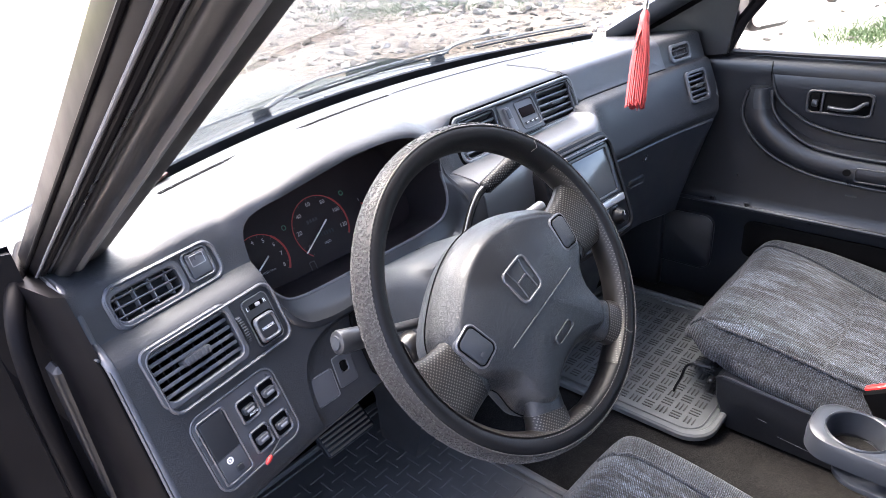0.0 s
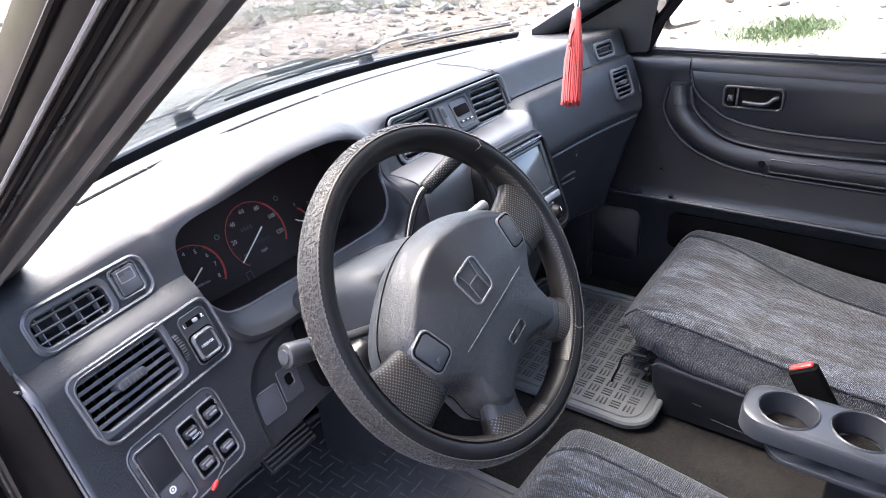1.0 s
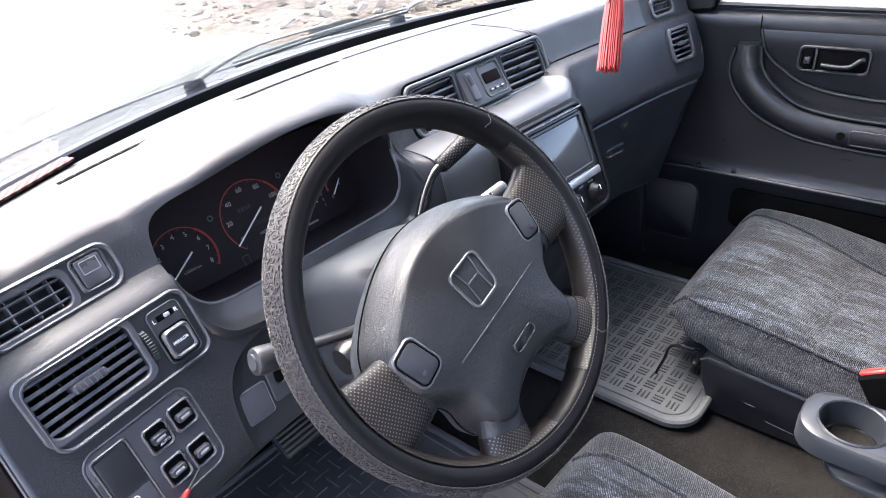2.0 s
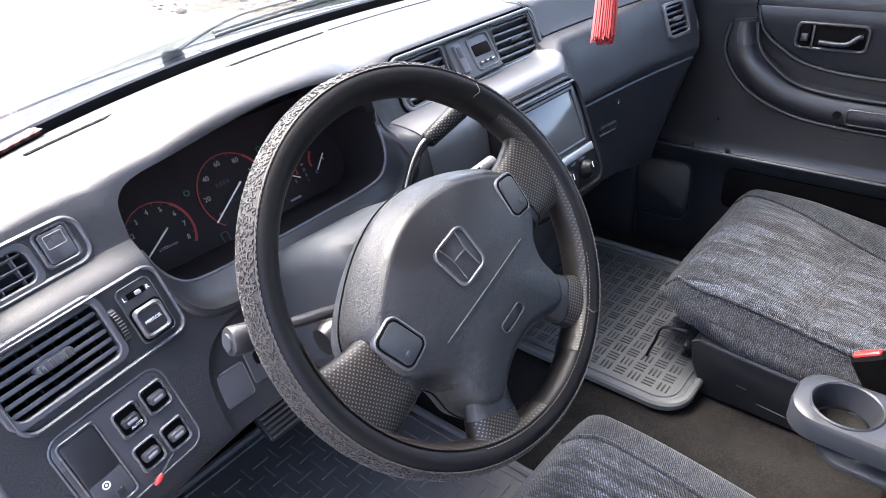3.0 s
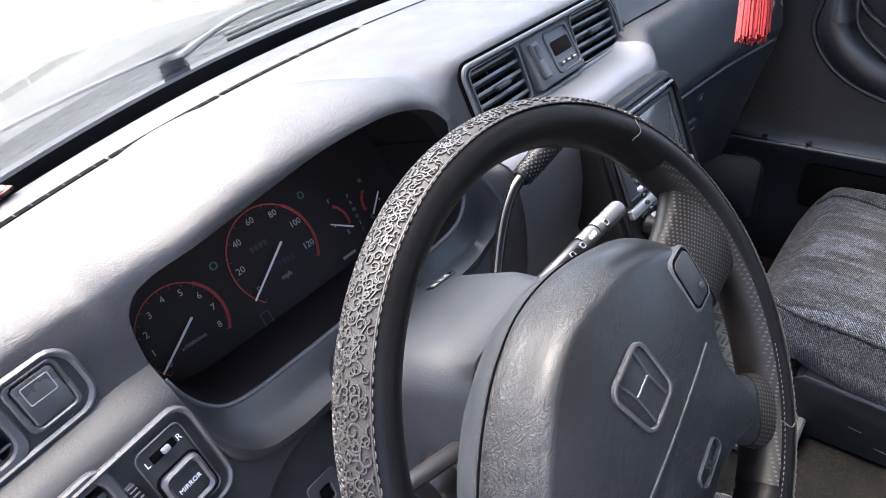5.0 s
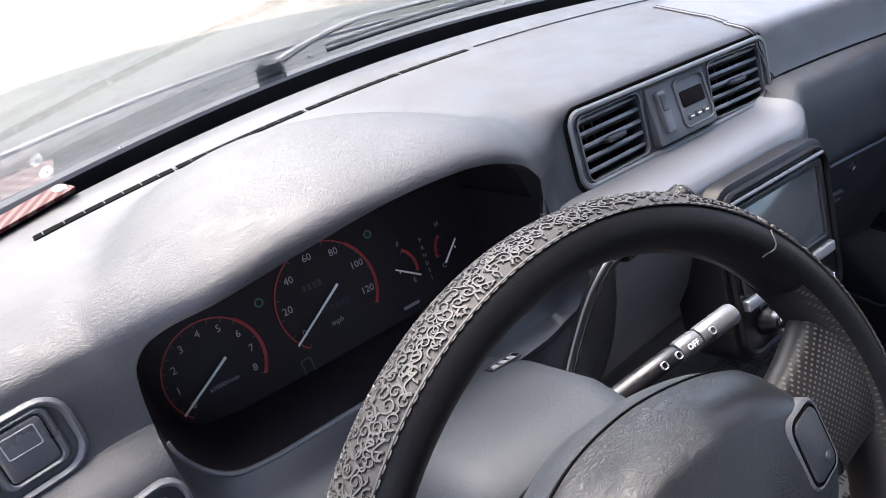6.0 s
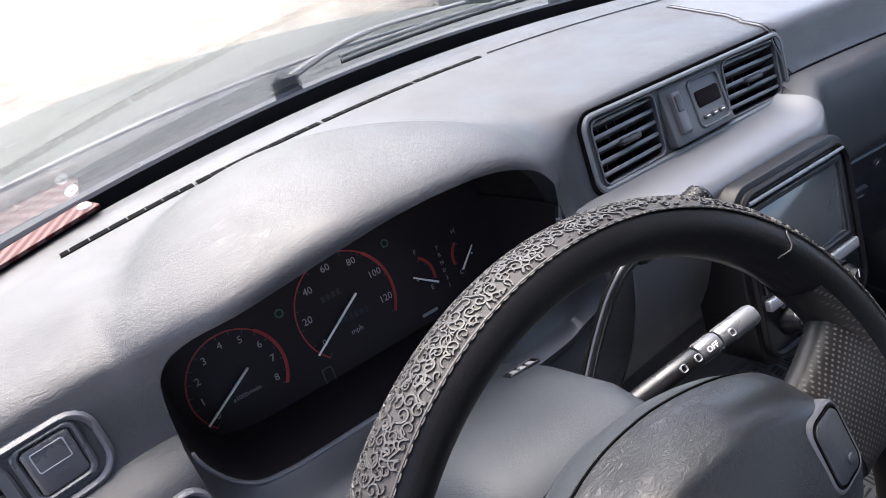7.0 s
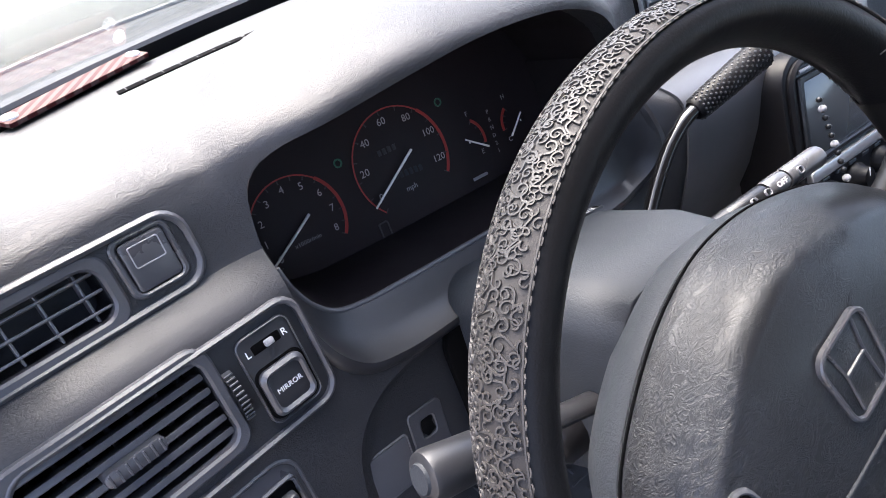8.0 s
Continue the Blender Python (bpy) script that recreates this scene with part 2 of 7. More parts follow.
def glass(name, tint):
    """Clear pane: it lets light through and mirrors more the flatter one looks along it."""
    m = bpy.data.materials.new(name)
    m.use_nodes = True
    n, l = m.node_tree.nodes, m.node_tree.links
    n.remove(n["Principled BSDF"])
    tr, gl, mx, lw = n.new("ShaderNodeBsdfTransparent"), n.new("ShaderNodeBsdfGlossy"), n.new("ShaderNodeMixShader"), n.new("ShaderNodeLayerWeight")
    tr.inputs["Color"].default_value = (*tint, 1)
    gl.inputs["Roughness"].default_value = 0.02
    lw.inputs["Blend"].default_value = 0.5
    pw, ad = n.new("ShaderNodeMath"), n.new("ShaderNodeMath")
    pw.operation, ad.operation = "POWER", "MULTIPLY_ADD"
    pw.inputs[1].default_value, ad.inputs[1].default_value, ad.inputs[2].default_value = 5.0, 0.96, 0.04
    l.new(lw.outputs["Facing"], pw.inputs[0])
    l.new(pw.outputs[0], ad.inputs[0])
    l.new(ad.outputs[0], mx.inputs["Fac"])
    l.new(tr.outputs["BSDF"], mx.inputs[1])
    l.new(gl.outputs["BSDF"], mx.inputs[2])
    l.new(mx.outputs["Shader"], n["Material Output"].inputs["Surface"])
    return m


M["glass"] = glass("clear_glass", (0.93, 0.96, 0.94))


def paint(name, color, dust=0.10):
    m, n, l, b = shader(name, color, 0.5, spec=0.06)
    b.inputs["Coat Weight"].default_value, b.inputs["Coat Roughness"].default_value = 0.04, 0.12
    v = coords(n, l)
    dust = ramp(n, l, noisy(n, l, v, 6, 8, 0.65), [(0.35, color), (0.75, [c * 0.6 + dust for c in color])])
    l.new(dust, b.inputs["Base Color"])
    return m


# base tone includes the sky the bonnet reflects; gloss is kept low
M["paint"] = paint("dusty_sky_toned_paint", (0.055, 0.064, 0.058), 0.03)
M["blackpaint"] = plastic("dusty_black_paint", (0.0028, 0.0025, 0.0031), 0.35, spec=0.10)


def earth():
    """Pale dusty track ahead of the car, brown rubble earth beside it, dry grass far off."""
    m, n, l, b = shader("dusty_track_and_rubble_earth", (0.35, 0.28, 0.2), 0.95, spec=0.1)
    v = coords(n, l)
    big = ramp(n, l, noisy(n, l, v, 0.45, 6, 0.6), [(0.35, (0.095, 0.078, 0.062)), (0.55, (0.165, 0.138, 0.112)), (0.7, (0.085, 0.080, 0.064))])
    fine = ramp(n, l, noisy(n, l, v, 7, 9, 0.75), [(0.36, 0.30), (0.5, 0.9), (0.64, 1.6)])
    mx = n.new("ShaderNodeMix")
    mx.data_type, mx.blend_type = "RGBA", "MULTIPLY"
    mx.inputs[0].default_value = 1.0
    l.new(big, mx.inputs[6])
    l.new(fine, mx.inputs[7])
    track = ramp(n, l, noisy(n, l, v, 3, 8, 0.7), [(0.32, (0.20, 0.178, 0.148)), (0.5, (0.29, 0.265, 0.228)), (0.68, (0.38, 0.355, 0.312))])
    sx = n.new("ShaderNodeSeparateXYZ")
    l.new(v, sx.inputs["Vector"])

    def edge(dx, dy, at, wide, wild):
        """0 on one side of a ragged line over the ground, 1 on the other."""
        a1, a2, a3 = n.new("ShaderNodeMath"), n.new("ShaderNodeMath"), n.new("ShaderNodeMath")
        for k in (a1, a2, a3):
            k.operation = "MULTIPLY_ADD"
        a1.inputs[1].default_value, a1.inputs[2].default_value = dx, 0.5 - at
        a2.inputs[1].default_value = dy
        a3.inputs[1].default_value = wild
        l.new(sx.outputs["X"], a1.inputs[0])
        l.new(sx.outputs["Y"], a2.inputs[0])
        l.new(a1.outputs[0], a2.inputs[2])
        l.new(noisy(n, l, v, 0.9, 7, 0.65), a3.inputs[0])
        l.new(a2.outputs[0], a3.inputs[2])
        return ramp(n, l, a3.outputs[0], [(0.5 + wild / 2 - wide, 0.0), (0.5 + wild / 2 + wide, 1.0)])

    one, two = n.new("ShaderNodeMix"), n.new("ShaderNodeMix")
    one.data_type = two.data_type = "RGBA"
    both = n.new("ShaderNodeMath")
    both.operation = "MULTIPLY"
    l.new(edge(0.10, -0.012, 0.24, 0.03, 0.22), both.inputs[0])
    l.new(edge(0.0, 0.10, 0.36, 0.04, 0.22), both.inputs[1])
    l.new(both.outputs[0], one.inputs[0])
    l.new(track, one.inputs[6])
    l.new(mx.outputs[2], one.inputs[7])
    l.new(edge(0.0, 0.03, 0.46, 0.06, 0.30), two.inputs[0])
    l.new(one.outputs[2], two.inputs[6])
    l.new(ramp(n, l, noisy(n, l, v, 2, 8, 0.7), [(0.35, (0.10, 0.125, 0.035)), (0.65, (0.24, 0.24, 0.10))]), two.inputs[7])
    l.new(two.outputs[2], b.inputs["Base Color"])
    bumped(n, l, b, noisy(n, l, v, 12, 9, 0.75), 0.9, 0.05)
    return m


M["earth"] = earth()


def stones():
    m, n, l, b = shader("broken_pale_stone", (0.45, 0.4, 0.34), 0.9, spec=0.2)
    g = n.new("ShaderNodeNewGeometry")
    l.new(ramp(n, l, g.outputs["Random Per Island"], [(0.0, (0.05, 0.043, 0.036)), (0.6, (0.12, 0.105, 0.088)), (1.0, (0.30, 0.28, 0.25))]), b.inputs["Base Color"])
    bumped(n, l, b, noisy(n, l, coords(n, l), 30, 6), 0.6, 0.02)
    return m


M["stone"] = stones()
M["weed"] = plastic("dry_green_weed", (0.045, 0.075, 0.02), 0.7, wear=0.2)

# ---- building helpers ----
def world_of(ob):
    v = Vector()
    while ob:
        v, ob = v + ob.location, ob.parent
    return v


def finish(name, bm, mat, origin, smooth=38):
    bmesh.ops.recalc_face_normals(bm, faces=bm.faces[:])
    bmesh.ops.translate(bm, vec=-origin, verts=bm.verts[:])
    me = bpy.data.meshes.new(name)
    bm.to_mesh(me)
    bm.free()
    me.materials.append(mat)
    me.polygons.foreach_set("use_smooth", [True] * len(me.polygons))
    me.set_sharp_from_angle(angle=radians(smooth))
    return new(name, me)


def thing(name, loc, label, category, group="", kind=""):
    ob = new(name)
    ob.location = loc
    ob.empty_display_size = 0.05
    return tagged(ob, label, category, group, kind)


def part(name, bm, mat, parent, label="", smooth=38, kind=""):
    ob = finish(name, bm, mat, world_of(parent), smooth)
    ob.parent = parent
    return tagged(ob, label=label, kind=kind)


def solo(name, bm, mat, label, category, loc=(0, 0, 0), group="", kind="", smooth=38):
    ob = finish(name, bm, mat, Vector(loc), smooth)
    ob.location = loc
    return tagged(ob, label, category, group, kind)


def smoothstep(a, b, x):
    t = min(1.0, max(0.0, (x - a) / (b - a)))
    return t * t * (3 - 2 * t)


def mix(a, b, t):
    return a + (b - a) * t


def loft(bm, rings, loop=True, caps=True):
    """Skin between rings of equal count; loop: each ring is closed."""
    vs = [[bm.verts.new(p) for p in r] for r in rings]
    n = len(vs[0])
    for a, b in zip(vs, vs[1:]):
        for i in range(n if loop else n - 1):
            j = (i + 1) % n
            bm.faces.new((a[i], a[j], b[j], b[i]))
    if caps and loop:
        bm.faces.new(vs[0][::-1])
        bm.faces.new(vs[-1])
    return vs


def rr(w, h, r, seg=5, cx=0.0, cy=0.0):
    """A rounded rectangle, anticlockwise."""
    r = min(r, w / 2 - 1e-5, h / 2 - 1e-5)
    out = []
    for k, (sx, sy) in enumerate(((1, 1), (-1, 1), (-1, -1), (1, -1))):
        for i in range(seg + 1):
            a = radians(90 * k + 90 * i / seg)
            out.append((cx + sx * (w / 2 - r) + r * math.cos(a), cy + sy * (h / 2 - r) + r * math.sin(a)))
    return out


def shrink(pts, d):
    """The outline moved inwards by d."""
    n, out = len(pts), []
    area = sum(pts[i][0] * pts[(i + 1) % n][1] - pts[(i + 1) % n][0] * pts[i][1] for i in range(n))
    s = 1 if area > 0 else -1
    for i in range(n):
        (ax, ay), (bx, by), (cx, cy) = pts[i - 1], pts[i], pts[(i + 1) % n]
        t = Vector((cx - ax, cy - ay))
        t = t.normalized() if t.length > 1e-9 else Vector((1, 0))
        out.append((bx - s * t.y * d, by + s * t.x * d))
    return out


def put(m, pts, z):
    return [m @ Vector((x, y, z)) for x, y in pts]


def slab(bm, pts, m, z0, z1, bev=0.001):
    """An upright prism over an outline in the frame m, its front edge rounded."""
    e = shrink(pts, bev * 0.3)
    loft(bm, [put(m, pts, z0), put(m, pts, z1 - bev), put(m, e, z1 - bev * 0.3), put(m, shrink(pts, bev), z1)])


def bezel(bm, outer, inner, m, z0, z1, bev=0.001):
    """A ring between two outlines of equal count."""
    rings = [put(m, outer, z0), put(m, outer, z1 - bev), put(m, shrink(outer, bev), z1), put(m, shrink(inner, -bev), z1), put(m, inner, z1 - bev), put(m, inner, z0)]
    rings.append(rings[0])
    vs = [[bm.verts.new(p) for p in r] for r in rings[:-1]]
    vs.append(vs[0])
    n = len(outer)
    for a, b in zip(vs, vs[1:]):
        for i in range(n):
            bm.faces.new((a[i], a[(i + 1) % n], b[(i + 1) % n], b[i]))


def tube(bm, path, r, n=10, caps=True, flat=1.0, up=None):
    """A round bar along a path; r may change from point to point; flat squeezes it across up."""
    path = [Vector(p) for p in path]
    rs = r if isinstance(r, (list, tuple)) else [r] * len(path)
    side, rings = None, []
    for i, p in enumerate(path):
        t = (path[min(i + 1, len(path) - 1)] - path[max(i - 1, 0)]).normalized()
        if side is None:
            side = t.cross(Vector(up or (0.13, 0.2, 0.97))).normalized()
        side = (side - t * side.dot(t)).normalized()
        b = t.cross(side)
        rings.append([p + rs[i] * (math.cos(a) * side + flat * math.sin(a) * b) for a in (2 * math.pi * k / n for k in range(n))])
    loft(bm, rings, True, caps)


def bend(path, k=4):
    """A smooth line through the given points (Catmull-Rom)."""
    p = [Vector(v) for v in path]
    p = [p[0] * 2 - p[1]] + p + [p[-1] * 2 - p[-2]]
    out = []
    for a, b, c, d in zip(p, p[1:], p[2:], p[3:]):
        for i in range(k):
            t = i / k
            out.append(0.5 * ((2 * b) + (c - a) * t + (2 * a - 5 * b + 4 * c - d) * t * t + (3 * b - a - 3 * c + d) * t ** 3))
    return out + [p[-2]]


def frame_of(o, x, y):
    """A frame at o from two directions; z is their cross product."""
    x = Vector(x).normalized()
    y = Vector(y)
    y = (y - x * y.dot(x)).normalized()
    z = x.cross(y)
    m = Matrix((x, y, z)).transposed().to_4x4()
    m.translation = o
    return m


def block(bm, m, sx, sy, sz, bev=0.002):
    """A box with rounded edges, centred in x and y, standing on z = 0 of m."""
    pts = rr(sx, sy, bev * 1.5, 3)
    e = shrink(pts, bev)
    loft(bm, [put(m, e, 0), put(m, pts, bev), put(m, pts, sz - bev), put(m, e, sz)])


def lettering(name, s, size, m, mat, parent, lift=0.0006):
    """Flat raised letters in the frame m, centred."""
    c = bpy.data.curves.new(name, "FONT")
    c.body, c.size, c.extrude, c.resolution_u = s, size, 0.00015, 2
    c.align_x, c.align_y = "CENTER", "CENTER"
    tmp = bpy.data.objects.new(name, c)
    scene.collection.objects.link(tmp)
    bpy.context.view_layer.update()
    me = bpy.data.meshes.new_from_object(tmp.evaluated_get(bpy.context.evaluated_depsgraph_get()))
    bpy.data.objects.remove(tmp)
    bm = bmesh.new()
    bm.from_mesh(me)
    bpy.data.meshes.remove(me)
    bmesh.ops.transform(bm, matrix=m @ Matrix.Translation((0, 0, lift)), verts=bm.verts[:])
    return part(name, bm, mat, parent)


def carve(ob, cutters):
    """Cuts the shapes (bmeshes) out of a mesh for good."""
    for i, c in enumerate(cutters):
        bmesh.ops.recalc_face_normals(c, faces=c.faces[:])
        bmesh.ops.translate(c, vec=-world_of(ob), verts=c.verts[:])
        me = bpy.data.meshes.new("cutter")
        c.to_mesh(me)
        c.free()
        tool = new("cutter", me)
        tool.location = world_of(ob)
        mod = ob.modifiers.new("cut", "BOOLEAN")
        mod.operation, mod.solver, mod.object = "DIFFERENCE", "EXACT", tool
        bpy.context.view_layer.update()
        got = bpy.data.meshes.new_from_object(ob.evaluated_get(bpy.context.evaluated_depsgraph_get()))
        ob.modifiers.remove(mod)
        bpy.data.objects.remove(tool)
        bpy.data.meshes.remove(me)
        got.polygons.foreach_set("use_smooth", [True] * len(got.polygons))
        got.set_sharp_from_angle(angle=radians(38))
        ob.data = got
    return ob


# ---- dashboard shape ----
def slot_y(x):
    return 0.594 - 0.325 * (x - 0.03) ** 2


def glass_y(x):
    return 0.703 - 0.41 * (x - 0.06) ** 2


def face_y(x, z):
    return 0.215 + 0.40 * (z - 0.96) + 0.05 * (1 - (x / 0.62) ** 2)


def on_face(x, z, out=0.0):
    """A frame on the dashboard's face: x across, y up the face, z towards the seats."""
    o = Vector((x, face_y(x, z), z))
    m = frame_of(o, (1, -0.26 * x, 0), (0, 0.371, 0.928))
    m.translation = o + m.to_3x3() @ Vector((0, 0, out))
    return m


def nearer(o, d):
    """A point of the centre stack and the size it takes when it stands d metres proud of the vents."""
    c = Vector((-0.71, -0.28, 1.44))
    k = 1 - d / (o.y - c.y)
    return c + (Vector(o) - c) * k, k


def hood(x):
    return smoothstep(-0.60, -0.50, x) * smoothstep(-0.05, -0.21, x)


OUT_L = [(1.30, 0.0), (1.19, -0.003), (1.18, -0.009), (1.140, -0.010), (1.1365, -0.009), (1.1340, -0.002), (1.131, 0.006), (1.127, 0.0120), (1.122, 0.0160), (1.116, 0.0172), (1.108, 0.0168), (1.06, 0.016), (0.95, 0.014), (0.935, 0.010), (0.925, 0.002), (0.918, -0.012)]
OUT_C = [(1.30, 1.0), (1.09, 1.0), (1.05, 0.84), (1.0, 0.5), (0.95, 0.0), (0.918, -0.36)]
OUT_R = [(1.30, 1.0), (1.10, 1.0), (1.03, 0.82), (1.022, 0.68), (1.016, 0.35), (1.010, 0.16), (0.918, -0.4)]
SHELF = [(0.30, 0.0), (0.0, 0.0), (-0.0012, 0.12), (-0.0028, 0.46), (-0.0045, 0.76), (-0.0070, 0.91), (-0.0105, 0.98), (-0.015, 1.0), (-0.30, 1.0)]


def along(table, z):
    for (za, a), (zb, b) in zip(table, table[1:]):
        if z >= zb:
            return mix(b, a, (z - zb) / (za - zb))
    return table[-1][1]


def shelf_z(x):
    """Height of the crease from which the shelf below vents and lid springs forward."""
    return mix(1.1195, 1.1422, smoothstep(0.205, 0.290, x))


def outset(x, z):
    """How far the dashboard's lower part stands proud of the plane of the vents."""
    mid = smoothstep(-0.160, -0.118, x)
    r = smoothstep(0.250, 0.280, x)
    depth = mix(0.060, 0.031 * mix(1.0, 0.3, smoothstep(0.30, 0.68, x)), smoothstep(0.215, 0.285, x))
    right = depth * along(SHELF, z - shelf_z(x)) * mix(along(OUT_C, z), along(OUT_R, z), r)
    return mix(along(OUT_L, z), right, mid)


LEDGE_L = [1.140, 1.1365, 1.134, 1.131, 1.127, 1.122, 1.116, 1.108]
LEDGE_R = [0.004, 0.0002, -0.0012, -0.0028, -0.0045, -0.0070, -0.0105, -0.015]
LOW_Z = [1.10, 1.09, 1.08, 1.07, 1.06, 1.05, 1.04, 1.03, 1.026, 1.022, 1.016, 1.010, 0.995, 0.986, 0.97, 0.95, 0.942, 0.935, 0.93, 0.925, 0.918]


def face_heights(x):
    mid = smoothstep(-0.160, -0.118, x)
    return [1.180, 1.165, 1.152] + [mix(a, shelf_z(x) + b, mid) for a, b in zip(LEDGE_L, LEDGE_R)] + LOW_Z


def tuck(x, z):
    """The passenger end draws in towards its foot."""
    return x - 0.085 * smoothstep(1.07, 0.93, z) * smoothstep(0.50, 0.738, x)



def under(x, z):
    """The passenger side turns back under its lower crease."""
    return smoothstep(0.27, 0.31, x) * 0.62 * max(0.0, 1.012 - z)


def forward(x):
    """How far the face comes forward under the hood."""
    return smoothstep(-0.535, -0.44, x) * smoothstep(-0.092, -0.190, x)


def profile(x):
    h, ys, yg = hood(x), slot_y(x), glass_y(x)
    deep = forward(x)
    left = 1 - smoothstep(-0.68, -0.48, x)
    rise = max(0.0, 1 - ((x + 0.325) / 0.190) ** 2)
    if x > -0.325:
        rise = 1 - min(1.0, max(0.0, 1 - (1.0 - (x + 0.325) / 0.190) / 0.72)) ** 2
    zr = mix(1.199 - 0.004 * left, 1.2335, rise)
    gap = yg - ys
    out = [(yg + 0.04, 1.06), (yg + 0.012, 1.140), (ys + 0.86 * gap, 1.158), (ys + 0.70 * gap, 1.176), (ys + 0.58 * gap, 1.184), (ys + 0.25 * gap, 1.1865), (ys + 0.002, 1.187), (ys - 0.004, 1.187), (ys - 0.012, 1.1875)]
    flank = smoothstep(-0.225, -0.165, x) * smoothstep(-0.080, -0.125, x)
    rad = mix(mix(0.016, 0.055, left), 0.052, h) + 0.030 * flank
    drop = mix(mix(0.013, 0.017, left), 0.0165, h) + 0.018 * flank
    z_end = zr - drop
    yr = mix(mix(face_y(x, 1.195) + 0.006, face_y(x, z_end) - outset(x, z_end), smoothstep(-0.24, -0.17, x)), 0.302, deep)
    # the mound over the instruments rises out of the flat top
    for t in [0.04 * i for i in range(1, 24)]:
        flat = mix(1.1875, 1.199 - 0.004 * left, t)
        y = mix(ys - 0.012, yr + rad, t)
        far = math.hypot((x + 0.325) / 0.182, max(0.0, y - 0.32) / 0.218)
        up_ = 1 - min(1.0, max(0.0, 1 - (1.0 - far) / 0.72)) ** 2
        out.append((y, flat + (1.2345 - flat) * max(0.0, up_)))
    for k in range(1, 7):
        a = k / 6 * math.pi / 2
        out.append((yr + rad * (1 - math.sin(a)), zr - drop * (1 - math.cos(a))))
    for z in face_heights(x):
        if z > z_end - 0.003:
            z = z_end - 0.003 * (1 + (1.2 - z) * 8)
        y = face_y(x, z) - outset(x, z) + under(x, z)
        out.append((mix(y, 0.298, deep * smoothstep(1.07, 1.15, z)), z))
    yl = out[-1][0]
    out += [(yl + 0.03, 0.905), (yl + 0.12, 0.90), (yl + 0.26, 0.93), (yg + 0.05, 1.0)]
    return [Vector((tuck(x, z), y, z)) for y, z in out]


def skin_y(x, z):
    """Where the dashboard's face lies over x at the height z."""
    deep = forward(x)
    return mix(face_y(x, z) - outset(x, z), 0.298, deep * smoothstep(1.07, 1.15, z))


dash = thing("dashboard", (0.0, 0.4, 0.9), "dark grey grained vinyl dashboard with a hooded instrument binnacle", "dashboard", kind="structure")
bm = bmesh.new()
xs = [-0.702, -0.700, -0.69] + [-0.68 + 0.01 * i for i in range(16)] + [-0.525 + 0.004 * i for i in range(7)] + [-0.49 + 0.01 * i for i in range(42)] + [-0.06 + 0.02 * i for i in range(16)] + [0.245 + 0.005 * i for i in range(9)] + [0.30 + 0.02 * i for i in range(21)] + [0.725, 0.735, 0.738]
loft(bm, [profile(x) for x in xs])
shell = part("shell", bm, M["dash"], dash, smooth=50)

# binnacle opening, vents
LIP_OUT = [(-0.5045, 1.130), (-0.504, 1.108), (-0.501, 1.086), (-0.491, 1.066), (-0.474, 1.051), (-0.450, 1.044), (-0.42, 1.040), (-0.35, 1.037), (-0.27, 1.034), (-0.195, 1.032), (-0.165, 1.036), (-0.145, 1.051), (-0.1375, 1.076), (-0.141, 1.103), (-0.149, 1.126), (-0.158, 1.148)]
LIP_IN = [(-0.5035, 1.138), (-0.501, 1.120), (-0.495, 1.102), (-0.485, 1.084), (-0.470, 1.070), (-0.448, 1.0645), (-0.42, 1.063), (-0.35, 1.062), (-0.27, 1.062), (-0.212, 1.0625), (-0.182, 1.067), (-0.168, 1.080), (-0.1625, 1.097), (-0.162, 1.116), (-0.163, 1.134), (-0.1645, 1.152)]
OPENING = LIP_OUT + [(-0.164, 1.163), (-0.174, 1.181), (-0.192, 1.197), (-0.216, 1.208), (-0.247, 1.2155), (-0.285, 1.218), (-0.33, 1.217), (-0.37, 1.2125), (-0.41, 1.207), (-0.455, 1.200), (-0.482, 1.192), (-0.498, 1.179), (-0.5035, 1.160)]


def closed_bend(pts, k=4):
    n = len(pts)
    v = [Vector((*p, 0)) for p in pts]
    out = []
    for i in range(n):
        a, b, c, d = v[i - 1], v[i], v[(i + 1) % n], v[(i + 2) % n]
        for j in range(k):
            t = j / k
            q = 0.5 * ((2 * b) + (c - a) * t + (2 * a - 5 * b + 4 * c - d) * t * t + (3 * b - a - 3 * c + d) * t ** 3)
            out.append((q.x, q.y))
    return out


opening = closed_bend(OPENING, 3)


def opening_ring(y, s, drop=0.0):
    cx, cz = -0.31, 1.10
    return [Vector((cx + (x - cx) * s, y, cz + (z - cz) * (s * (1 - drop) if z > cz else 1 + 0.9 * drop))) for x, z in opening]


cut = bmesh.new()
loft(cut, [opening_ring(0.20, 1.0), opening_ring(0.298, 1.0), opening_ring(0.36, 0.97, 0.04), opening_ring(0.455, 0.93, 0.18)])
cutters = [cut]


def pocket(x, z, w, h, r, depth, lift=0.05):
    c = bmesh.new()
    m = on_face(x, z)
    loft(c, [put(m, rr(w, h, r), lift), put(m, rr(w, h, r), 0), put(m, rr(w * 0.94, h * 0.94, r), -depth)])
    return c


cutters.append(pocket(-0.620, 1.087, 0.104, 0.060, 0.012, 0.05))
cutters.append(pocket(-0.6275, 1.160, 0.082, 0.033, 0.010, 0.04))
cutters.append(pocket(-0.020, 1.153, 0.099, 0.066, 0.008, 0.05))
cutters.append(pocket(0.200, 1.153, 0.103, 0.066, 0.010, 0.05))
cutters.append(pocket(0.664, 1.085, 0.070, 0.064, 0.012, 0.05))
cutters.append(pocket(0.649, 1.165, 0.070, 0.030, 0.008, 0.04))
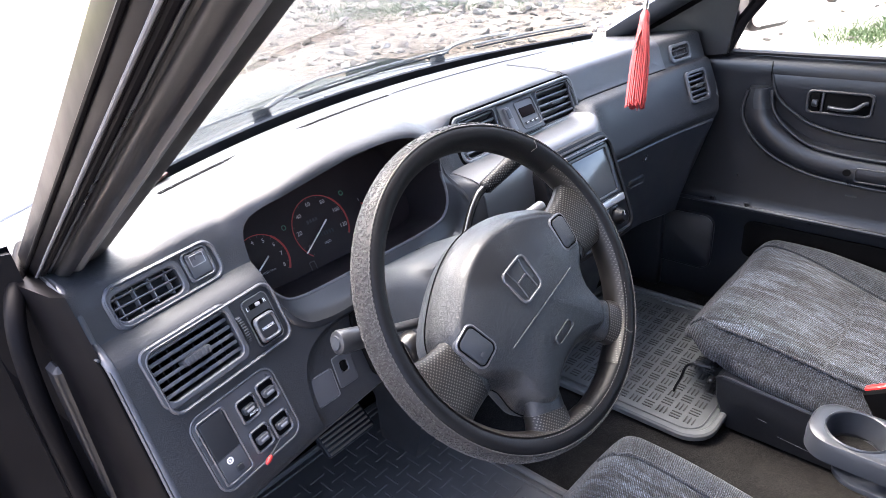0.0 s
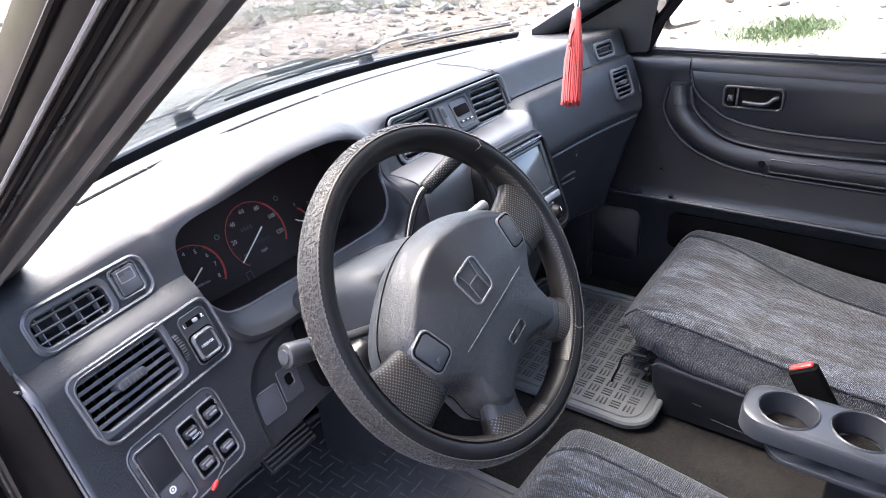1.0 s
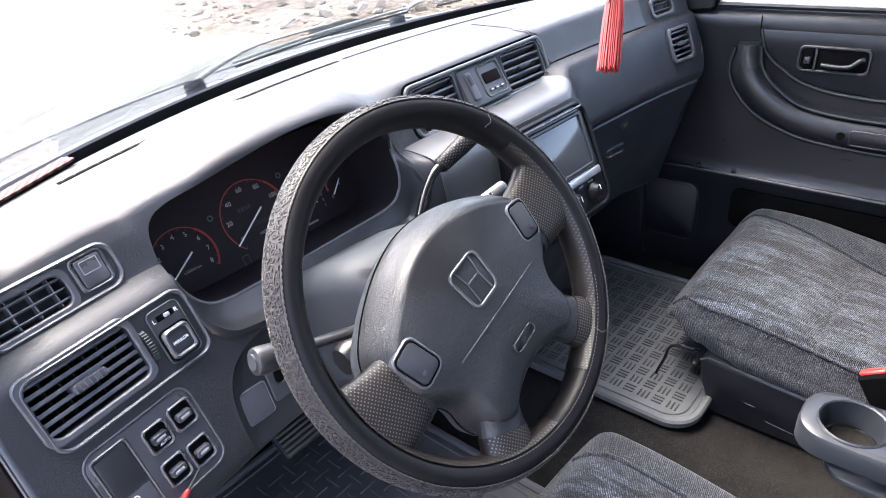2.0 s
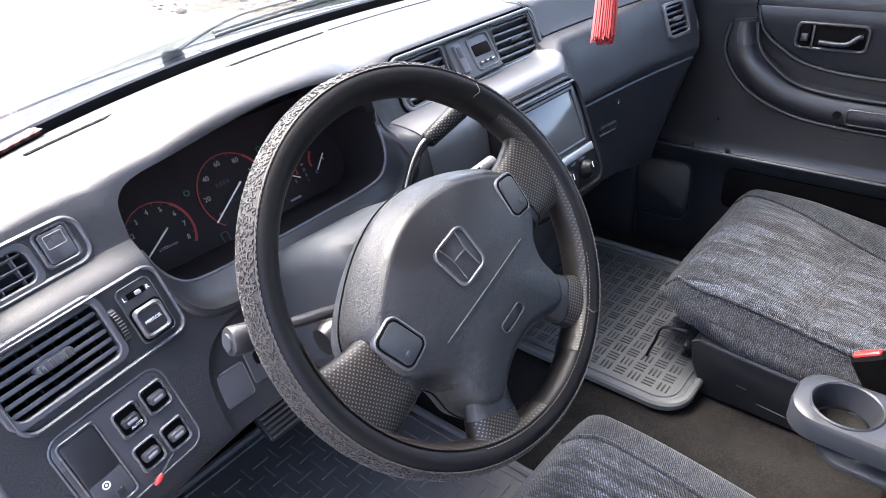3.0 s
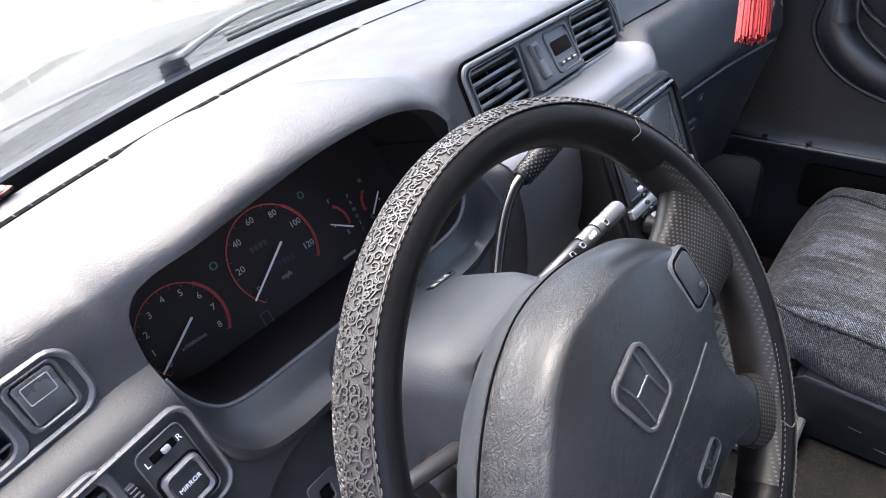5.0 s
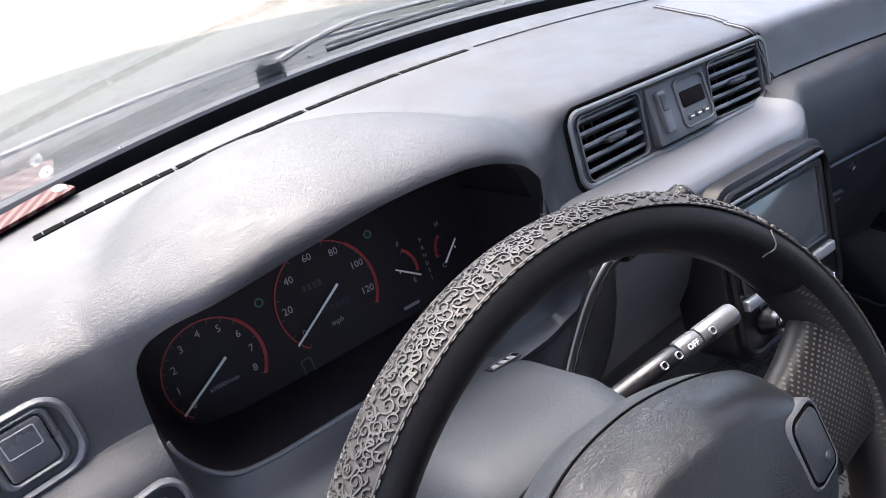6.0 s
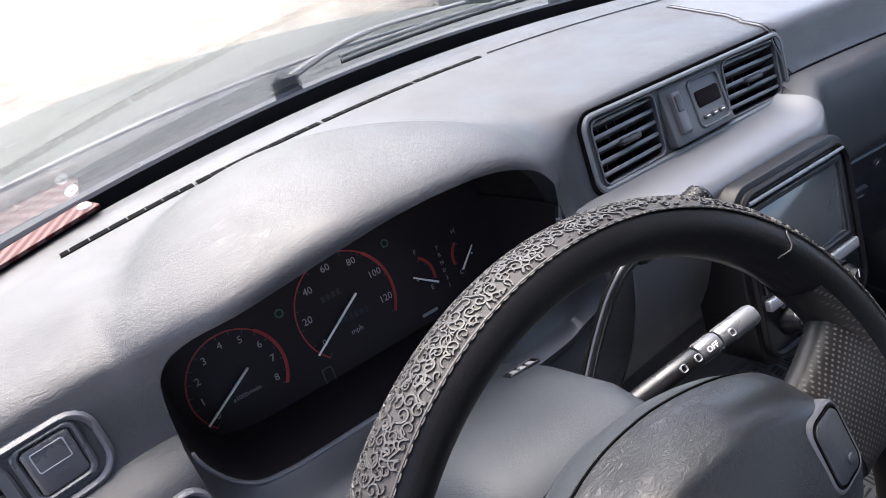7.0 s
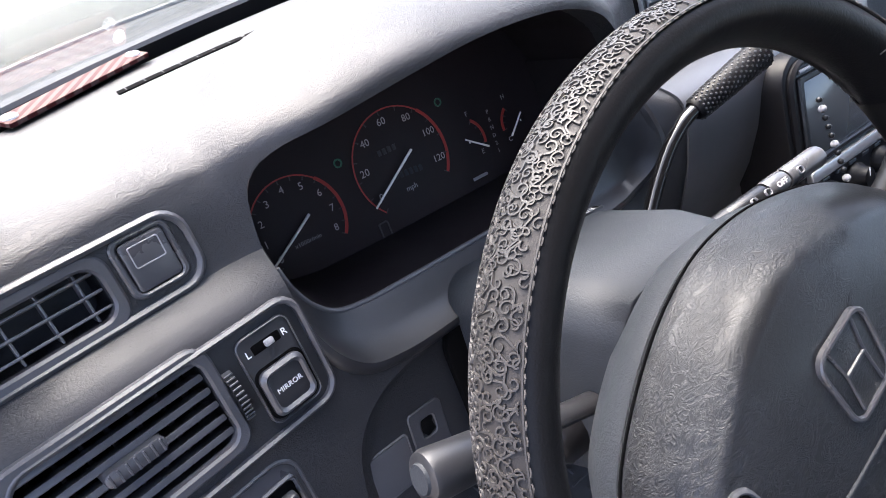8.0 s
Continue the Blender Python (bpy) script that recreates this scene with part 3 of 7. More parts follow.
# soft-edged set-back panel below the column stalk
c = bmesh.new()
m = on_face(-0.455, 0.970)
side = [(-0.062, -0.075), (-0.064, -0.020), (-0.057, 0.022), (-0.043, 0.046), (-0.022, 0.059), (0.006, 0.065), (0.062, 0.066), (0.062, -0.075)]
side = [(p.x, p.y) for p in bend([Vector((*q, 0)) for q in side[:-1]], 3)] + [side[-1]]
loft(c, [put(m, side, 0.06), put(m, side, 0.0175), put(m, [(x + 0.004, y - 0.002) for x, y in side], 0.0105), put(m, [(x + 0.011, y - 0.006) for x, y in side], 0.0058), put(m, [(x + 0.020, y - 0.011) for x, y in side], 0.0035)])
cutters.append(c)
carve(shell, cutters)

bm = bmesh.new()
rim_line = [Vector((-0.6985, face_y(-0.7, z) - outset(-0.7, z) + 0.0045, z)) for z in face_heights(-0.7)[1:-2]]
tube(bm, [Vector((-0.6985, 0.345, 1.190)), Vector((-0.6985, 0.318, 1.187))] + rim_line, 0.0050, 10)
part("end_edge", bm, M["lower"], dash)
bm = bmesh.new()
tube(bm, [p_ + Vector((-0.0062, 0.001, 0)) for p_ in rim_line], 0.0014, 6)
part("end_gap", bm, M["void"], dash)
# light-catching fold under the vents, and the dark defroster slot along the top
bm = bmesh.new()
for x0, x1 in ((-0.512, -0.392), (-0.388, -0.243), (-0.237, -0.107), (-0.103, 0.005)):
    k = 10
    ring = []
    for i in range(k + 1):
        x = mix(x0, x1, i / k)
        y = slot_y(x)
        ring.append([Vector((x, y - 0.0065, 1.1862)), Vector((x, y - 0.0065, 1.1880)), Vector((x, y + 0.0010, 1.1878)), Vector((x, y + 0.0010, 1.1862))])
    loft(bm, ring)
# the slot is a flat strip, dark by colour rather than depth
part("defroster_slot", bm, M["void"], dash, "black defroster slot")
bm = bmesh.new()
for i in range(31):
    x = -0.505 + 0.0165 * i
    block(bm, Matrix.Translation((x, slot_y(x) - 0.0028, 1.1868)), 0.0010, 0.0064, 0.00135, 0.0003)
part("slot_ribs", bm, M["dark"], dash, kind="stuff")
bm = bmesh.new()
path = [Vector((x, slot_y(x), 1.1874)) for x in [0.02 + 0.02 * i for i in range(30)]]
tube(bm, path, 0.0012, 6)
part("top_seam", bm, M["dark"], dash)

# ---- vents, switches and other fittings of the dashboard ----
def air_vent(x, z, w, h, n, out, label, knob=True, grid=False, bare=False):
    v = thing("air_vent", on_face(x, z).translation, label, "air vent", "dashboard air vents")
    m = on_face(x, z, out)
    bm = bmesh.new()
    if bare:
        bezel(bm, rr(w + 0.004, h + 0.004, 0.009), rr(w, h, 0.008), m, -0.004, 0.001, 0.0006)
    else:
        bezel(bm, rr(w + 0.014, h + 0.014, 0.012), rr(w, h, 0.009), m, -0.004, 0.003, 0.0015)
    part("surround", bm, M["lower"], v)
    # near-black plate paints the shade deep in the vent
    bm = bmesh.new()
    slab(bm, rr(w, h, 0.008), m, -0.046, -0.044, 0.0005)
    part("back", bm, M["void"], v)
    for i in range(n):
        bm = bmesh.new()
        y = h * ((i + 0.5) / n - 0.5)
        f = m @ Matrix.Translation((0, y, -0.006 if grid else -0.010)) @ Matrix.Rotation(radians(-24 if bare else -14), 4, "X")
        slab(bm, rr(w * 0.985, 0.0016 if grid else 0.0040, 0.0006 if grid else 0.0012, 2), f, -0.004 if grid else -0.010, 0.004 if grid else 0.008, 0.0005)
        part("slat", bm, M["palebead"] if grid else M["fascia"] if bare else M["lower"], v)
    for i in range(4 if grid else 7):
        bm = bmesh.new()
        xx = w * ((i + 0.5) / (4 if grid else 7) - 0.5)
        f = m @ Matrix.Translation((xx, 0, -0.008 if grid else -0.030))
        slab(bm, rr(0.0014 if grid else 0.0024, h * 0.97, 0.0006, 2), f, -0.006, 0.004, 0.0004)
        part("vane", bm, M["palebead"] if grid else M["dark"], v)
    if knob:
        bm = bmesh.new()
        f = m @ Matrix.Translation((0, 0, -0.004))
        pts = rr(0.030, 0.0065, 0.003, 3) if bare else rr(min(0.034, w * 0.4), 0.0095, 0.004, 3)
        slab(bm, pts, f, -0.008, 0.008, 0.002)
        k = part("tab", bm, M["dark"] if bare else M["smooth"], v)
        for i in range(0 if bare else 7):
            bm = bmesh.new()
            block(bm, f @ Matrix.Translation((0.028 * (i / 6 - 0.5) * min(1, w * 12), 0, 0.0075)), 0.0016, 0.008, 0.0012, 0.0004)
            part("rib", bm, M["smooth"], k)
    return v


lv = air_vent(-0.620, 1.087, 0.100, 0.056, 6, 0.0155, "grey slatted air vent with a ribbed tab, beside the mirror switch")
dv = air_vent(-0.6275, 1.160, 0.078, 0.030, 3, -0.009, "small side-window demister vent with a crossed grille", knob=False, grid=True)
air_vent(-0.020, 1.153, 0.096, 0.063, 5, 0.001, "centre air vent with grey slats beside the clock", bare=True)
air_vent(0.200, 1.153, 0.100, 0.063, 5, 0.001, "centre air vent with grey slats beside the passenger pad", bare=True)
air_vent(0.664, 1.085, 0.066, 0.060, 5, 0.0125, "passenger side air vent with grey slats beside the door")
air_vent(0.649, 1.165, 0.066, 0.027, 2, 0.002, "small passenger side demister vent beside the windscreen pillar", knob=False, grid=True)

# raised surround of the demister and its switch
bm = bmesh.new()
m = on_face(-0.604, 1.161, -0.009)
bezel(bm, rr(0.138, 0.049, 0.016), rr(0.129, 0.040, 0.013), m, -0.004, 0.0042, 0.0020)
part("demister_surround", bm, M["lower"], dash)
# raised surround of the left vent and mirror switch
bm = bmesh.new()
m = on_face(-0.5885, 1.081, 0.0165)
bezel(bm, rr(0.170, 0.076, 0.014), rr(0.163, 0.069, 0.012), m, -0.004, 0.0032, 0.0016)
part("vent_surround", bm, M["lower"], dash)

sw = thing("rocker_switch", on_face(-0.563, 1.163).translation, "square grey dashboard rocker switch with a pale outline", "switch")
m = on_face(-0.563, 1.163, -0.009)
bm = bmesh.new()
bezel(bm, rr(0.035, 0.036, 0.006), rr(0.027, 0.030, 0.004), m, -0.002, 0.0035, 0.0012)
part("rim", bm, M["smooth"], sw)
bm = bmesh.new()
slab(bm, rr(0.026, 0.029, 0.003), m @ Matrix.Rotation(radians(4), 4, "X"), -0.002, 0.004, 0.0015)
key = part("key", bm, M["smooth"], sw)
bm = bmesh.new()
bezel(bm, rr(0.018, 0.013, 0.0015, cy=0.0055), rr(0.0165, 0.0115, 0.001, cy=0.0055), m @ Matrix.Rotation(radians(4), 4, "X"), 0.0038, 0.0044, 0.0002)
part("outline", bm, M["dim"], key, "pale printed outline")

mi = thing("mirror_switch", on_face(-0.533, 1.084).translation, "grey mirror adjusting switch with a square pad and slider", "switch")
m = on_face(-0.533, 1.081, 0.0165)
bm = bmesh.new()
slab(bm, rr(0.036, 0.058, 0.006), m, -0.003, 0.0015, 0.001)
part("plate", bm, M["dark"], mi)
bm = bmesh.new()
bezel(bm, rr(0.0365, 0.0585, 0.0065), rr(0.0345, 0.0565, 0.0055), m, 0.0, 0.0026, 0.0006)
part("plate_edge", bm, M["smooth"], mi)
# raised near-black plate stands in for a shaded trench
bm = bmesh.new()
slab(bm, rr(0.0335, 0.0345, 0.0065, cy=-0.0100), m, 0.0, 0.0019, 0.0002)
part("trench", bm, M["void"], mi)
bm = bmesh.new()
bezel(bm, rr(0.0300, 0.0310, 0.0060, cy=-0.010), rr(0.0215, 0.0220, 0.004, cy=-0.010), m, 0.0, 0.0068, 0.0026)
part("pad_rim", bm, M["smooth"], mi, "rolled rim of the pad")
bm = bmesh.new()
slab(bm, rr(0.0225, 0.0230, 0.004, cy=-0.010), m, 0.0, 0.0046, 0.0006)
part("pad", bm, M["dark"], mi)
lettering("mirror_word", "MIRROR", 0.0048, m @ Matrix.Translation((0, -0.010, 0.0049)), M["white"], mi, 0.0)
bm = bmesh.new()
slab(bm, rr(0.0190, 0.0060, 0.001, cy=0.019), m, 0.0, 0.0019, 0.0002)
part("slot", bm, M["void"], mi)
bm = bmesh.new()
slab(bm, rr(0.0060, 0.0040, 0.001, cx=0.0015, cy=0.019), m, 0.0, 0.0046, 0.001)
part("slider", bm, M["dim"], mi, "pale worn slider")
for s, xx in (("L", -0.0125), ("R", 0.0125)):
    lettering("letter", s, 0.0065, m @ Matrix.Translation((xx, 0.0185, 0.0016)), M["white"], mi, 0.0)

tw = thing("thumbwheel", on_face(-0.560, 1.082).translation, "ribbed black thumbwheel beside the air vent", "dial")
bm = bmesh.new()
m = on_face(-0.5605, 1.082, 0.0165)
ring = []
for i in range(13):
    a = radians(-60 + 10 * i)
    yy, zz = 0.019 * math.sin(a), 0.011 * math.cos(a) - 0.006
    ring.append([m @ Vector((-0.0028, yy, zz)), m @ Vector((0.0028, yy, zz)), m @ Vector((0.0028, yy * 0.8, -0.01)), m @ Vector((-0.0028, yy * 0.8, -0.01))])
loft(bm, ring)
wheel_body = part("disc", bm, M["black"], tw)
for i in range(11):
    a = radians(-50 + 10 * i)
    bm = bmesh.new()
    block(bm, m @ Matrix.Translation((0, 0.019 * math.sin(a), 0.011 * math.cos(a) - 0.0062)), 0.0056, 0.0012, 0.0012, 0.0003)
    part("rib", bm, M["smooth"], wheel_body)

# switch panel below the vent
sp = thing("switch_panel", on_face(-0.603, 0.993).translation, "recessed grey switch panel with a blank cover and four switches", "switch panel")
m = on_face(-0.603, 0.993, 0.014)
bm = bmesh.new()
bezel(bm, rr(0.118, 0.094, 0.016), rr(0.113, 0.089, 0.014), m, -0.004, 0.002, 0.001)
part("rim", bm, M["lower"], sp)
bm = bmesh.new()
slab(bm, rr(0.112, 0.088, 0.013), m, -0.004, 0.0008, 0.0005)
part("plate", bm, M["smooth"], sp)
bm = bmesh.new()
bezel(bm, rr(0.038, 0.080, 0.005, cx=-0.033), rr(0.033, 0.075, 0.004, cx=-0.033), m, 0.0, 0.003, 0.001)
part("cover_rim", bm, M["smooth"], sp)
bm = bmesh.new()
slab(bm, rr(0.032, 0.044, 0.003, cx=-0.033, cy=0.014), m, 0.0, 0.0022, 0.0008)
part("blank_cover", bm, M["dark"], sp)
bm = bmesh.new()
slab(bm, rr(0.032, 0.028, 0.003, cx=-0.033, cy=-0.023), m, 0.0, 0.0022, 0.0008)
cov = part("lower_cover", bm, M["smooth"], sp)
bm = bmesh.new()
bezel(bm, rr(0.0075, 0.0075, 0.0037, 6, cx=-0.036, cy=-0.016), rr(0.0050, 0.0050, 0.0025, 6, cx=-0.036, cy=-0.016), m, 0.002, 0.0028, 0.0003)
part("ring_mark", bm, M["white"], cov, "white ring mark")
bm = bmesh.new()
slab(bm, rr(0.0022, 0.0022, 0.001, 4, cx=-0.036, cy=-0.016), m, 0.002, 0.0028, 0.0003)
part("dot_mark", bm, M["white"], cov)
bm = bmesh.new()
slab(bm, rr(0.008, 0.007, 0.001, cx=-0.030, cy=-0.029), m, 0.001, 0.005, 0.001)
part("button", bm, M["dark"], cov)

win = []
for i, (xx, yy) in enumerate(((0.010, 0.018), (0.040, 0.020), (0.008, -0.020), (0.037, -0.022))):
    s = thing("window_switch", m @ Vector((xx, yy, 0)), "grey window lift switch in a rounded recess" if i else "window lift switch with a worn pale key", "switch", "window switches")
    f = m @ Matrix.Translation((xx, yy, 0.0005))
    bm = bmesh.new()
    bezel(bm, rr(0.027, 0.029, 0.005), rr(0.021, 0.023, 0.004), f, -0.001, 0.0032, 0.0014)
    part("rim", bm, M["smooth"], s)
    # floor of the well, its shade put into the colour
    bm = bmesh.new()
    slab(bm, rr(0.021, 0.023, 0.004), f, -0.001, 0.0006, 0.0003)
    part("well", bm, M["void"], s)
    bm = bmesh.new()
    slab(bm, rr(0.017, 0.009, 0.003), f @ Matrix.Rotation(radians(10), 4, "X"), 0.0, 0.0062, 0.002)
    key = part("key", bm, M["smooth"] if i else M["tray"], s)
    bm = bmesh.new()
    slab(bm, rr(0.010, 0.003, 0.001), f @ Matrix.Rotation(radians(10), 4, "X"), 0.006, 0.0068, 0.0004)
    part("ridge", bm, M["dim"], key)
    if i == 0:
        lettering("auto_word", "AUTO", 0.0042, f @ Matrix.Translation((0.002, -0.0065, 0.0050)), M["white"], s, 0.0)
rk = thing("release_pull", m @ Vector((0.0, -0.043, 0.0)), "small red-tipped key pushed in below the window switches", "key")
bm = bmesh.new()
tube(bm, [m @ Vector((0.024, -0.034, 0.006)), m @ Vector((0.002, -0.042, 0.008))], [0.0012, 0.0016], 8)
part("stem", bm, M["column"], rk)
bm = bmesh.new()
tube(bm, [m @ Vector((0.004, -0.0413, 0.008)), m @ Vector((-0.001, -0.043, 0.0085)), m @ Vector((-0.006, -0.045, 0.009))], [0.0022, 0.0034, 0.0018], 10)
part("tip", bm, M["redlamp"], rk, "red plastic tip")

# coin box and empty switch hole
cb = thing("coin_box_lid", on_face(-0.489, 0.982).translation, "flat grey lid beside an empty switch hole", "lid")
m = on_face(-0.486, 0.967, 0.0035) @ Matrix.Rotation(radians(-6), 4, "Z")
bm = bmesh.new()
bezel(bm, rr(0.039, 0.039, 0.004), rr(0.0365, 0.0365, 0.003), m, -0.003, 0.0014, 0.0005)
part("edge", bm, M["palebead"], cb, "pale edge")
bm = bmesh.new()
slab(bm, rr(0.036, 0.036, 0.003), m, -0.003, 0.0018, 0.0008)
part("lid", bm, M["lower"], cb)
hp = thing("blanking_plate", on_face(-0.449, 0.982).translation, "grey blanking plate with a broken hole", "cover")
m = on_face(-0.447, 0.971, 0.0035) @ Matrix.Rotation(radians(-6), 4, "Z")
bm = bmesh.new()
bezel(bm, rr(0.032, 0.042, 0.004), rr(0.013, 0.015, 0.003, cy=0.004), m, -0.003, 0.0016, 0.0008)
part("plate", bm, M["panel_grey"], hp)
bm = bmesh.new()
slab(bm, [(0.006, -0.001), (0.0045, 0.006), (0.006, 0.009), (0.001, 0.012), (-0.005, 0.010), (-0.0062, 0.002), (-0.002, -0.0035)], m, -0.003, 0.0006, 0.0003)
part("hole", bm, M["void"], hp, "broken black hole")

bm = bmesh.new()
loft(bm, [[Vector((x, 0.275, 0.94)), Vector((x, 0.262, 0.90)), Vector((x, 0.275, 0.80)), Vector((x, 0.33, 0.62)), Vector((x, 0.42, 0.62)), Vector((x, 0.42, 0.94))] for x in [-0.27 + 0.03 * i for i in range(21)]])
part("lower_centre", bm, M["dark"], dash)
# clock between the centre vents
ck = thing("dashboard_clock", on_face(0.088, 1.153).translation, "grey clock panel with a small dark display and four buttons", "clock")
m = on_face(0.0885, 1.154, 0.002) @ Matrix.Rotation(radians(-9), 4, "X")
bm = bmesh.new()
slab(bm, rr(0.104, 0.066, 0.004), m, -0.006, 0.004, 0.002)
part("panel", bm, M["panel"], ck)
f = m @ Matrix.Translation((0.020, 0, 0.004))
bm = bmesh.new()
bezel(bm, rr(0.055, 0.055, 0.008), rr(0.050, 0.050, 0.006), f, -0.001, 0.002, 0.0008)
part("surround", bm, M["panel"], ck)
bm = bmesh.new()
slab(bm, rr(0.040, 0.018, 0.003, cy=0.004), f, -0.001, 0.0012, 0.0005)
part("display", bm, M["display"], ck, "dark glossy display")
for i in range(3):
    bm = bmesh.new()
    slab(bm, rr(0.009, 0.006, 0.002, cx=(i - 1) * 0.0135, cy=-0.016), f, 0.0, 0.003, 0.001)
    b = part("button", bm, M["panel"], ck)
    bm = bmesh.new()
    slab(bm, rr(0.005, 0.0012, 0.0004, cx=(i - 1) * 0.0135, cy=-0.016), f, 0.0028, 0.0034, 0.0002)
    part("mark", bm, M["white"], b)
bm = bmesh.new()
slab(bm, rr(0.015, 0.046, 0.003, cx=-0.033), m, 0.003, 0.009, 0.002)
hz = part("hazard_key", bm, M["lower"], ck)
bm = bmesh.new()
slab(bm, rr(0.010, 0.018, 0.002, cx=-0.033, cy=0.010), m, 0.008, 0.0096, 0.0005)
part("window", bm, M["black"], hz)
# dark surround of both centre vents
bm = bmesh.new()
m = on_face(0.0905, 1.153, 0.0)
bezel(bm, rr(0.348, 0.080, 0.016), rr(0.336, 0.068, 0.012), m, -0.018, 0.0075, 0.0018)
part("vent_frame", bm, M["fascia"], dash)
bm = bmesh.new()
bezel(bm, rr(0.357, 0.087, 0.020), rr(0.346, 0.078, 0.016), m, -0.004, 0.0050, 0.0004)
part("vent_gap", bm, M["void"], dash)

# satin fascia that springs forward under the centre vents
def skin_point(x, z):
    return Vector((tuck(x, z), face_y(x, z) - outset(x, z) + under(x, z), z))


# paler than the shell: sky reflection is partly put into its colour
bm = bmesh.new()
rows = []
for i in range(34):
    row = []
    for j, dz in enumerate([-0.0004, -0.0012, -0.0020, -0.0028, -0.0036, -0.0045, -0.0057, -0.0070, -0.0087, -0.0105, -0.0127, -0.015, -0.022, -0.032, -0.045, -0.058, -0.075, -0.095, -0.115, -0.135, -0.155, -0.175]):
        x = mix(-0.122, 0.246 - 0.010 * smoothstep(-0.004, -0.0005, dz), i / 33)
        z = shelf_z(x) + dz
        p, px, pz = skin_point(x, z), skin_point(x + 0.002, z), skin_point(x, z - 0.0004)
        q = (px - p).cross(pz - p).normalized()
        q = -q if q.y > 0 else q
        row.append((p + q * 0.0016, p - q * 0.002))
    rows.append(row)
top = [[bm.verts.new(a_) for a_, _ in r] for r in rows]
n1, n2 = len(rows), len(rows[0])
for i in range(n1 - 1):
    for j in range(n2 - 1):
        bm.faces.new((top[i][j], top[i + 1][j], top[i + 1][j + 1], top[i][j + 1]))
loop_ = [(i, 0) for i in range(n1)] + [(n1 - 1, j) for j in range(1, n2)] + [(i, n2 - 1) for i in range(n1 - 2, -1, -1)] + [(0, j) for j in range(n2 - 2, 0, -1)]
low = {k: bm.verts.new(rows[k[0]][k[1]][1]) for k in loop_}
for a_, b_ in zip(loop_, loop_[1:] + loop_[:1]):
    bm.faces.new((top[a_[0]][a_[1]], low[a_], low[b_], top[b_[0]][b_[1]]))
part("centre_fascia", bm, M["fascia"], dash, "smooth satin fascia, paled for the sky it reflects", smooth=60)

# radio stack
rs = thing("centre_stack", on_face(0.19, 1.0).translation, "dark centre stack with a touch-screen radio and heater controls", "radio panel")
m = on_face(0.186, 0.985, 0.014)
o_, k_ = nearer(m.translation, 0.046)
m = Matrix.Translation(o_) @ m.to_3x3().to_4x4() @ Matrix.Scale(k_, 4)
SX = 0.236
bm = bmesh.new()
slab(bm, rr(SX, 0.215, 0.035, 7, cy=-0.010), m, -0.06, 0.006, 0.004)
part("housing", bm, M["housing"], rs)
bm = bmesh.new()
bezel(bm, rr(SX - 0.014, 0.200, 0.030, 7, cy=-0.010), rr(SX - 0.030, 0.184, 0.024, 7, cy=-0.010), m, 0.0, 0.012, 0.003)
part("bezel", bm, M["housing"], rs)
bm = bmesh.new()
slab(bm, rr(SX - 0.030, 0.184, 0.024, 7, cy=-0.010), m, 0.004, 0.0065, 0.0005)
part("recess", bm, M["black"], rs)
bm = bmesh.new()
bezel(bm, rr(0.186, 0.104, 0.004, cy=0.020), rr(0.168, 0.088, 0.003, cy=0.020), m, 0.006, 0.011, 0.002)
part("radio_frame", bm, M["black"], rs)
bm = bmesh.new()
slab(bm, rr(0.168, 0.088, 0.003, cy=0.020), m, 0.004, 0.0078, 0.0005)
part("screen", bm, M["screen"], rs, "switched-off glossy screen")
bm = bmesh.new()
tube(bm, [m @ Vector((-0.095, 0.078, 0.012)), m @ Vector((0.095, 0.078, 0.012))], 0.0022, 8)
part("upper_edge", bm, M["smooth"], rs)
bm = bmesh.new()
slab(bm, rr(0.19, 0.014, 0.003, cy=-0.042), m, 0.005, 0.014, 0.002)
part("silver_strip", bm, M["silver"], rs, "silver trim strip")
for i in range(3):
    f = m @ Matrix.Translation((-0.06 + 0.06 * i, -0.075, 0.006))
    bm = bmesh.new()
    loft(bm, [put(f, rr(0.036, 0.036, 0.018, 6), 0), put(f, rr(0.034, 0.034, 0.017, 6), 0.008), put(f, rr(0.026, 0.026, 0.013, 6), 0.012), put(f, rr(0.022, 0.022, 0.011, 6), 0.020)])
    k = part("heater_knob", bm, M["housing"], rs)
    bm = bmesh.new()
    block(bm, f @ Matrix.Translation((0, 0.006, 0.0195)), 0.002, 0.010, 0.001, 0.0003)
    part("pointer", bm, M["white"], k)
for i in range(5):
    bm = bmesh.new()
    slab(bm, rr(0.016, 0.005, 0.001, cx=-0.06 + 0.03 * i, cy=-0.056), m, 0.005, 0.009, 0.001)
    part("button", bm, M["smooth"], rs)

# passenger air-bag lid and glove box
def skin(x, y_top, z_low, k):
    """Points over the dashboard's top edge and down its face, evenly spaced."""
    line = [p for p in profile(x) if p.y < y_top + 0.03 and p.z > z_low - 0.004]
    line = [p for p in line if p.z > z_low or p.y < 0.4]
    acc = [0.0]
    for a, b in zip(line, line[1:]):
        acc.append(acc[-1] + (b - a).length)
    out = []
    for i in range(k + 1):
        d = acc[-1] * i / k
        j = next(j for j in range(len(acc) - 1) if acc[j + 1] >= d - 1e-9)
        t = (d - acc[j]) / max(1e-9, acc[j + 1] - acc[j])
        out.append(line[j].lerp(line[j + 1], t))
    return out


LEFT = [(0.0, 0.305), (0.42, 0.279), (0.64, 0.252), (0.76, 0.246), (0.88, 0.253), (0.96, 0.262), (1.0, 0.272)]
KP, LP = 20, 30
COLUMNS = {}


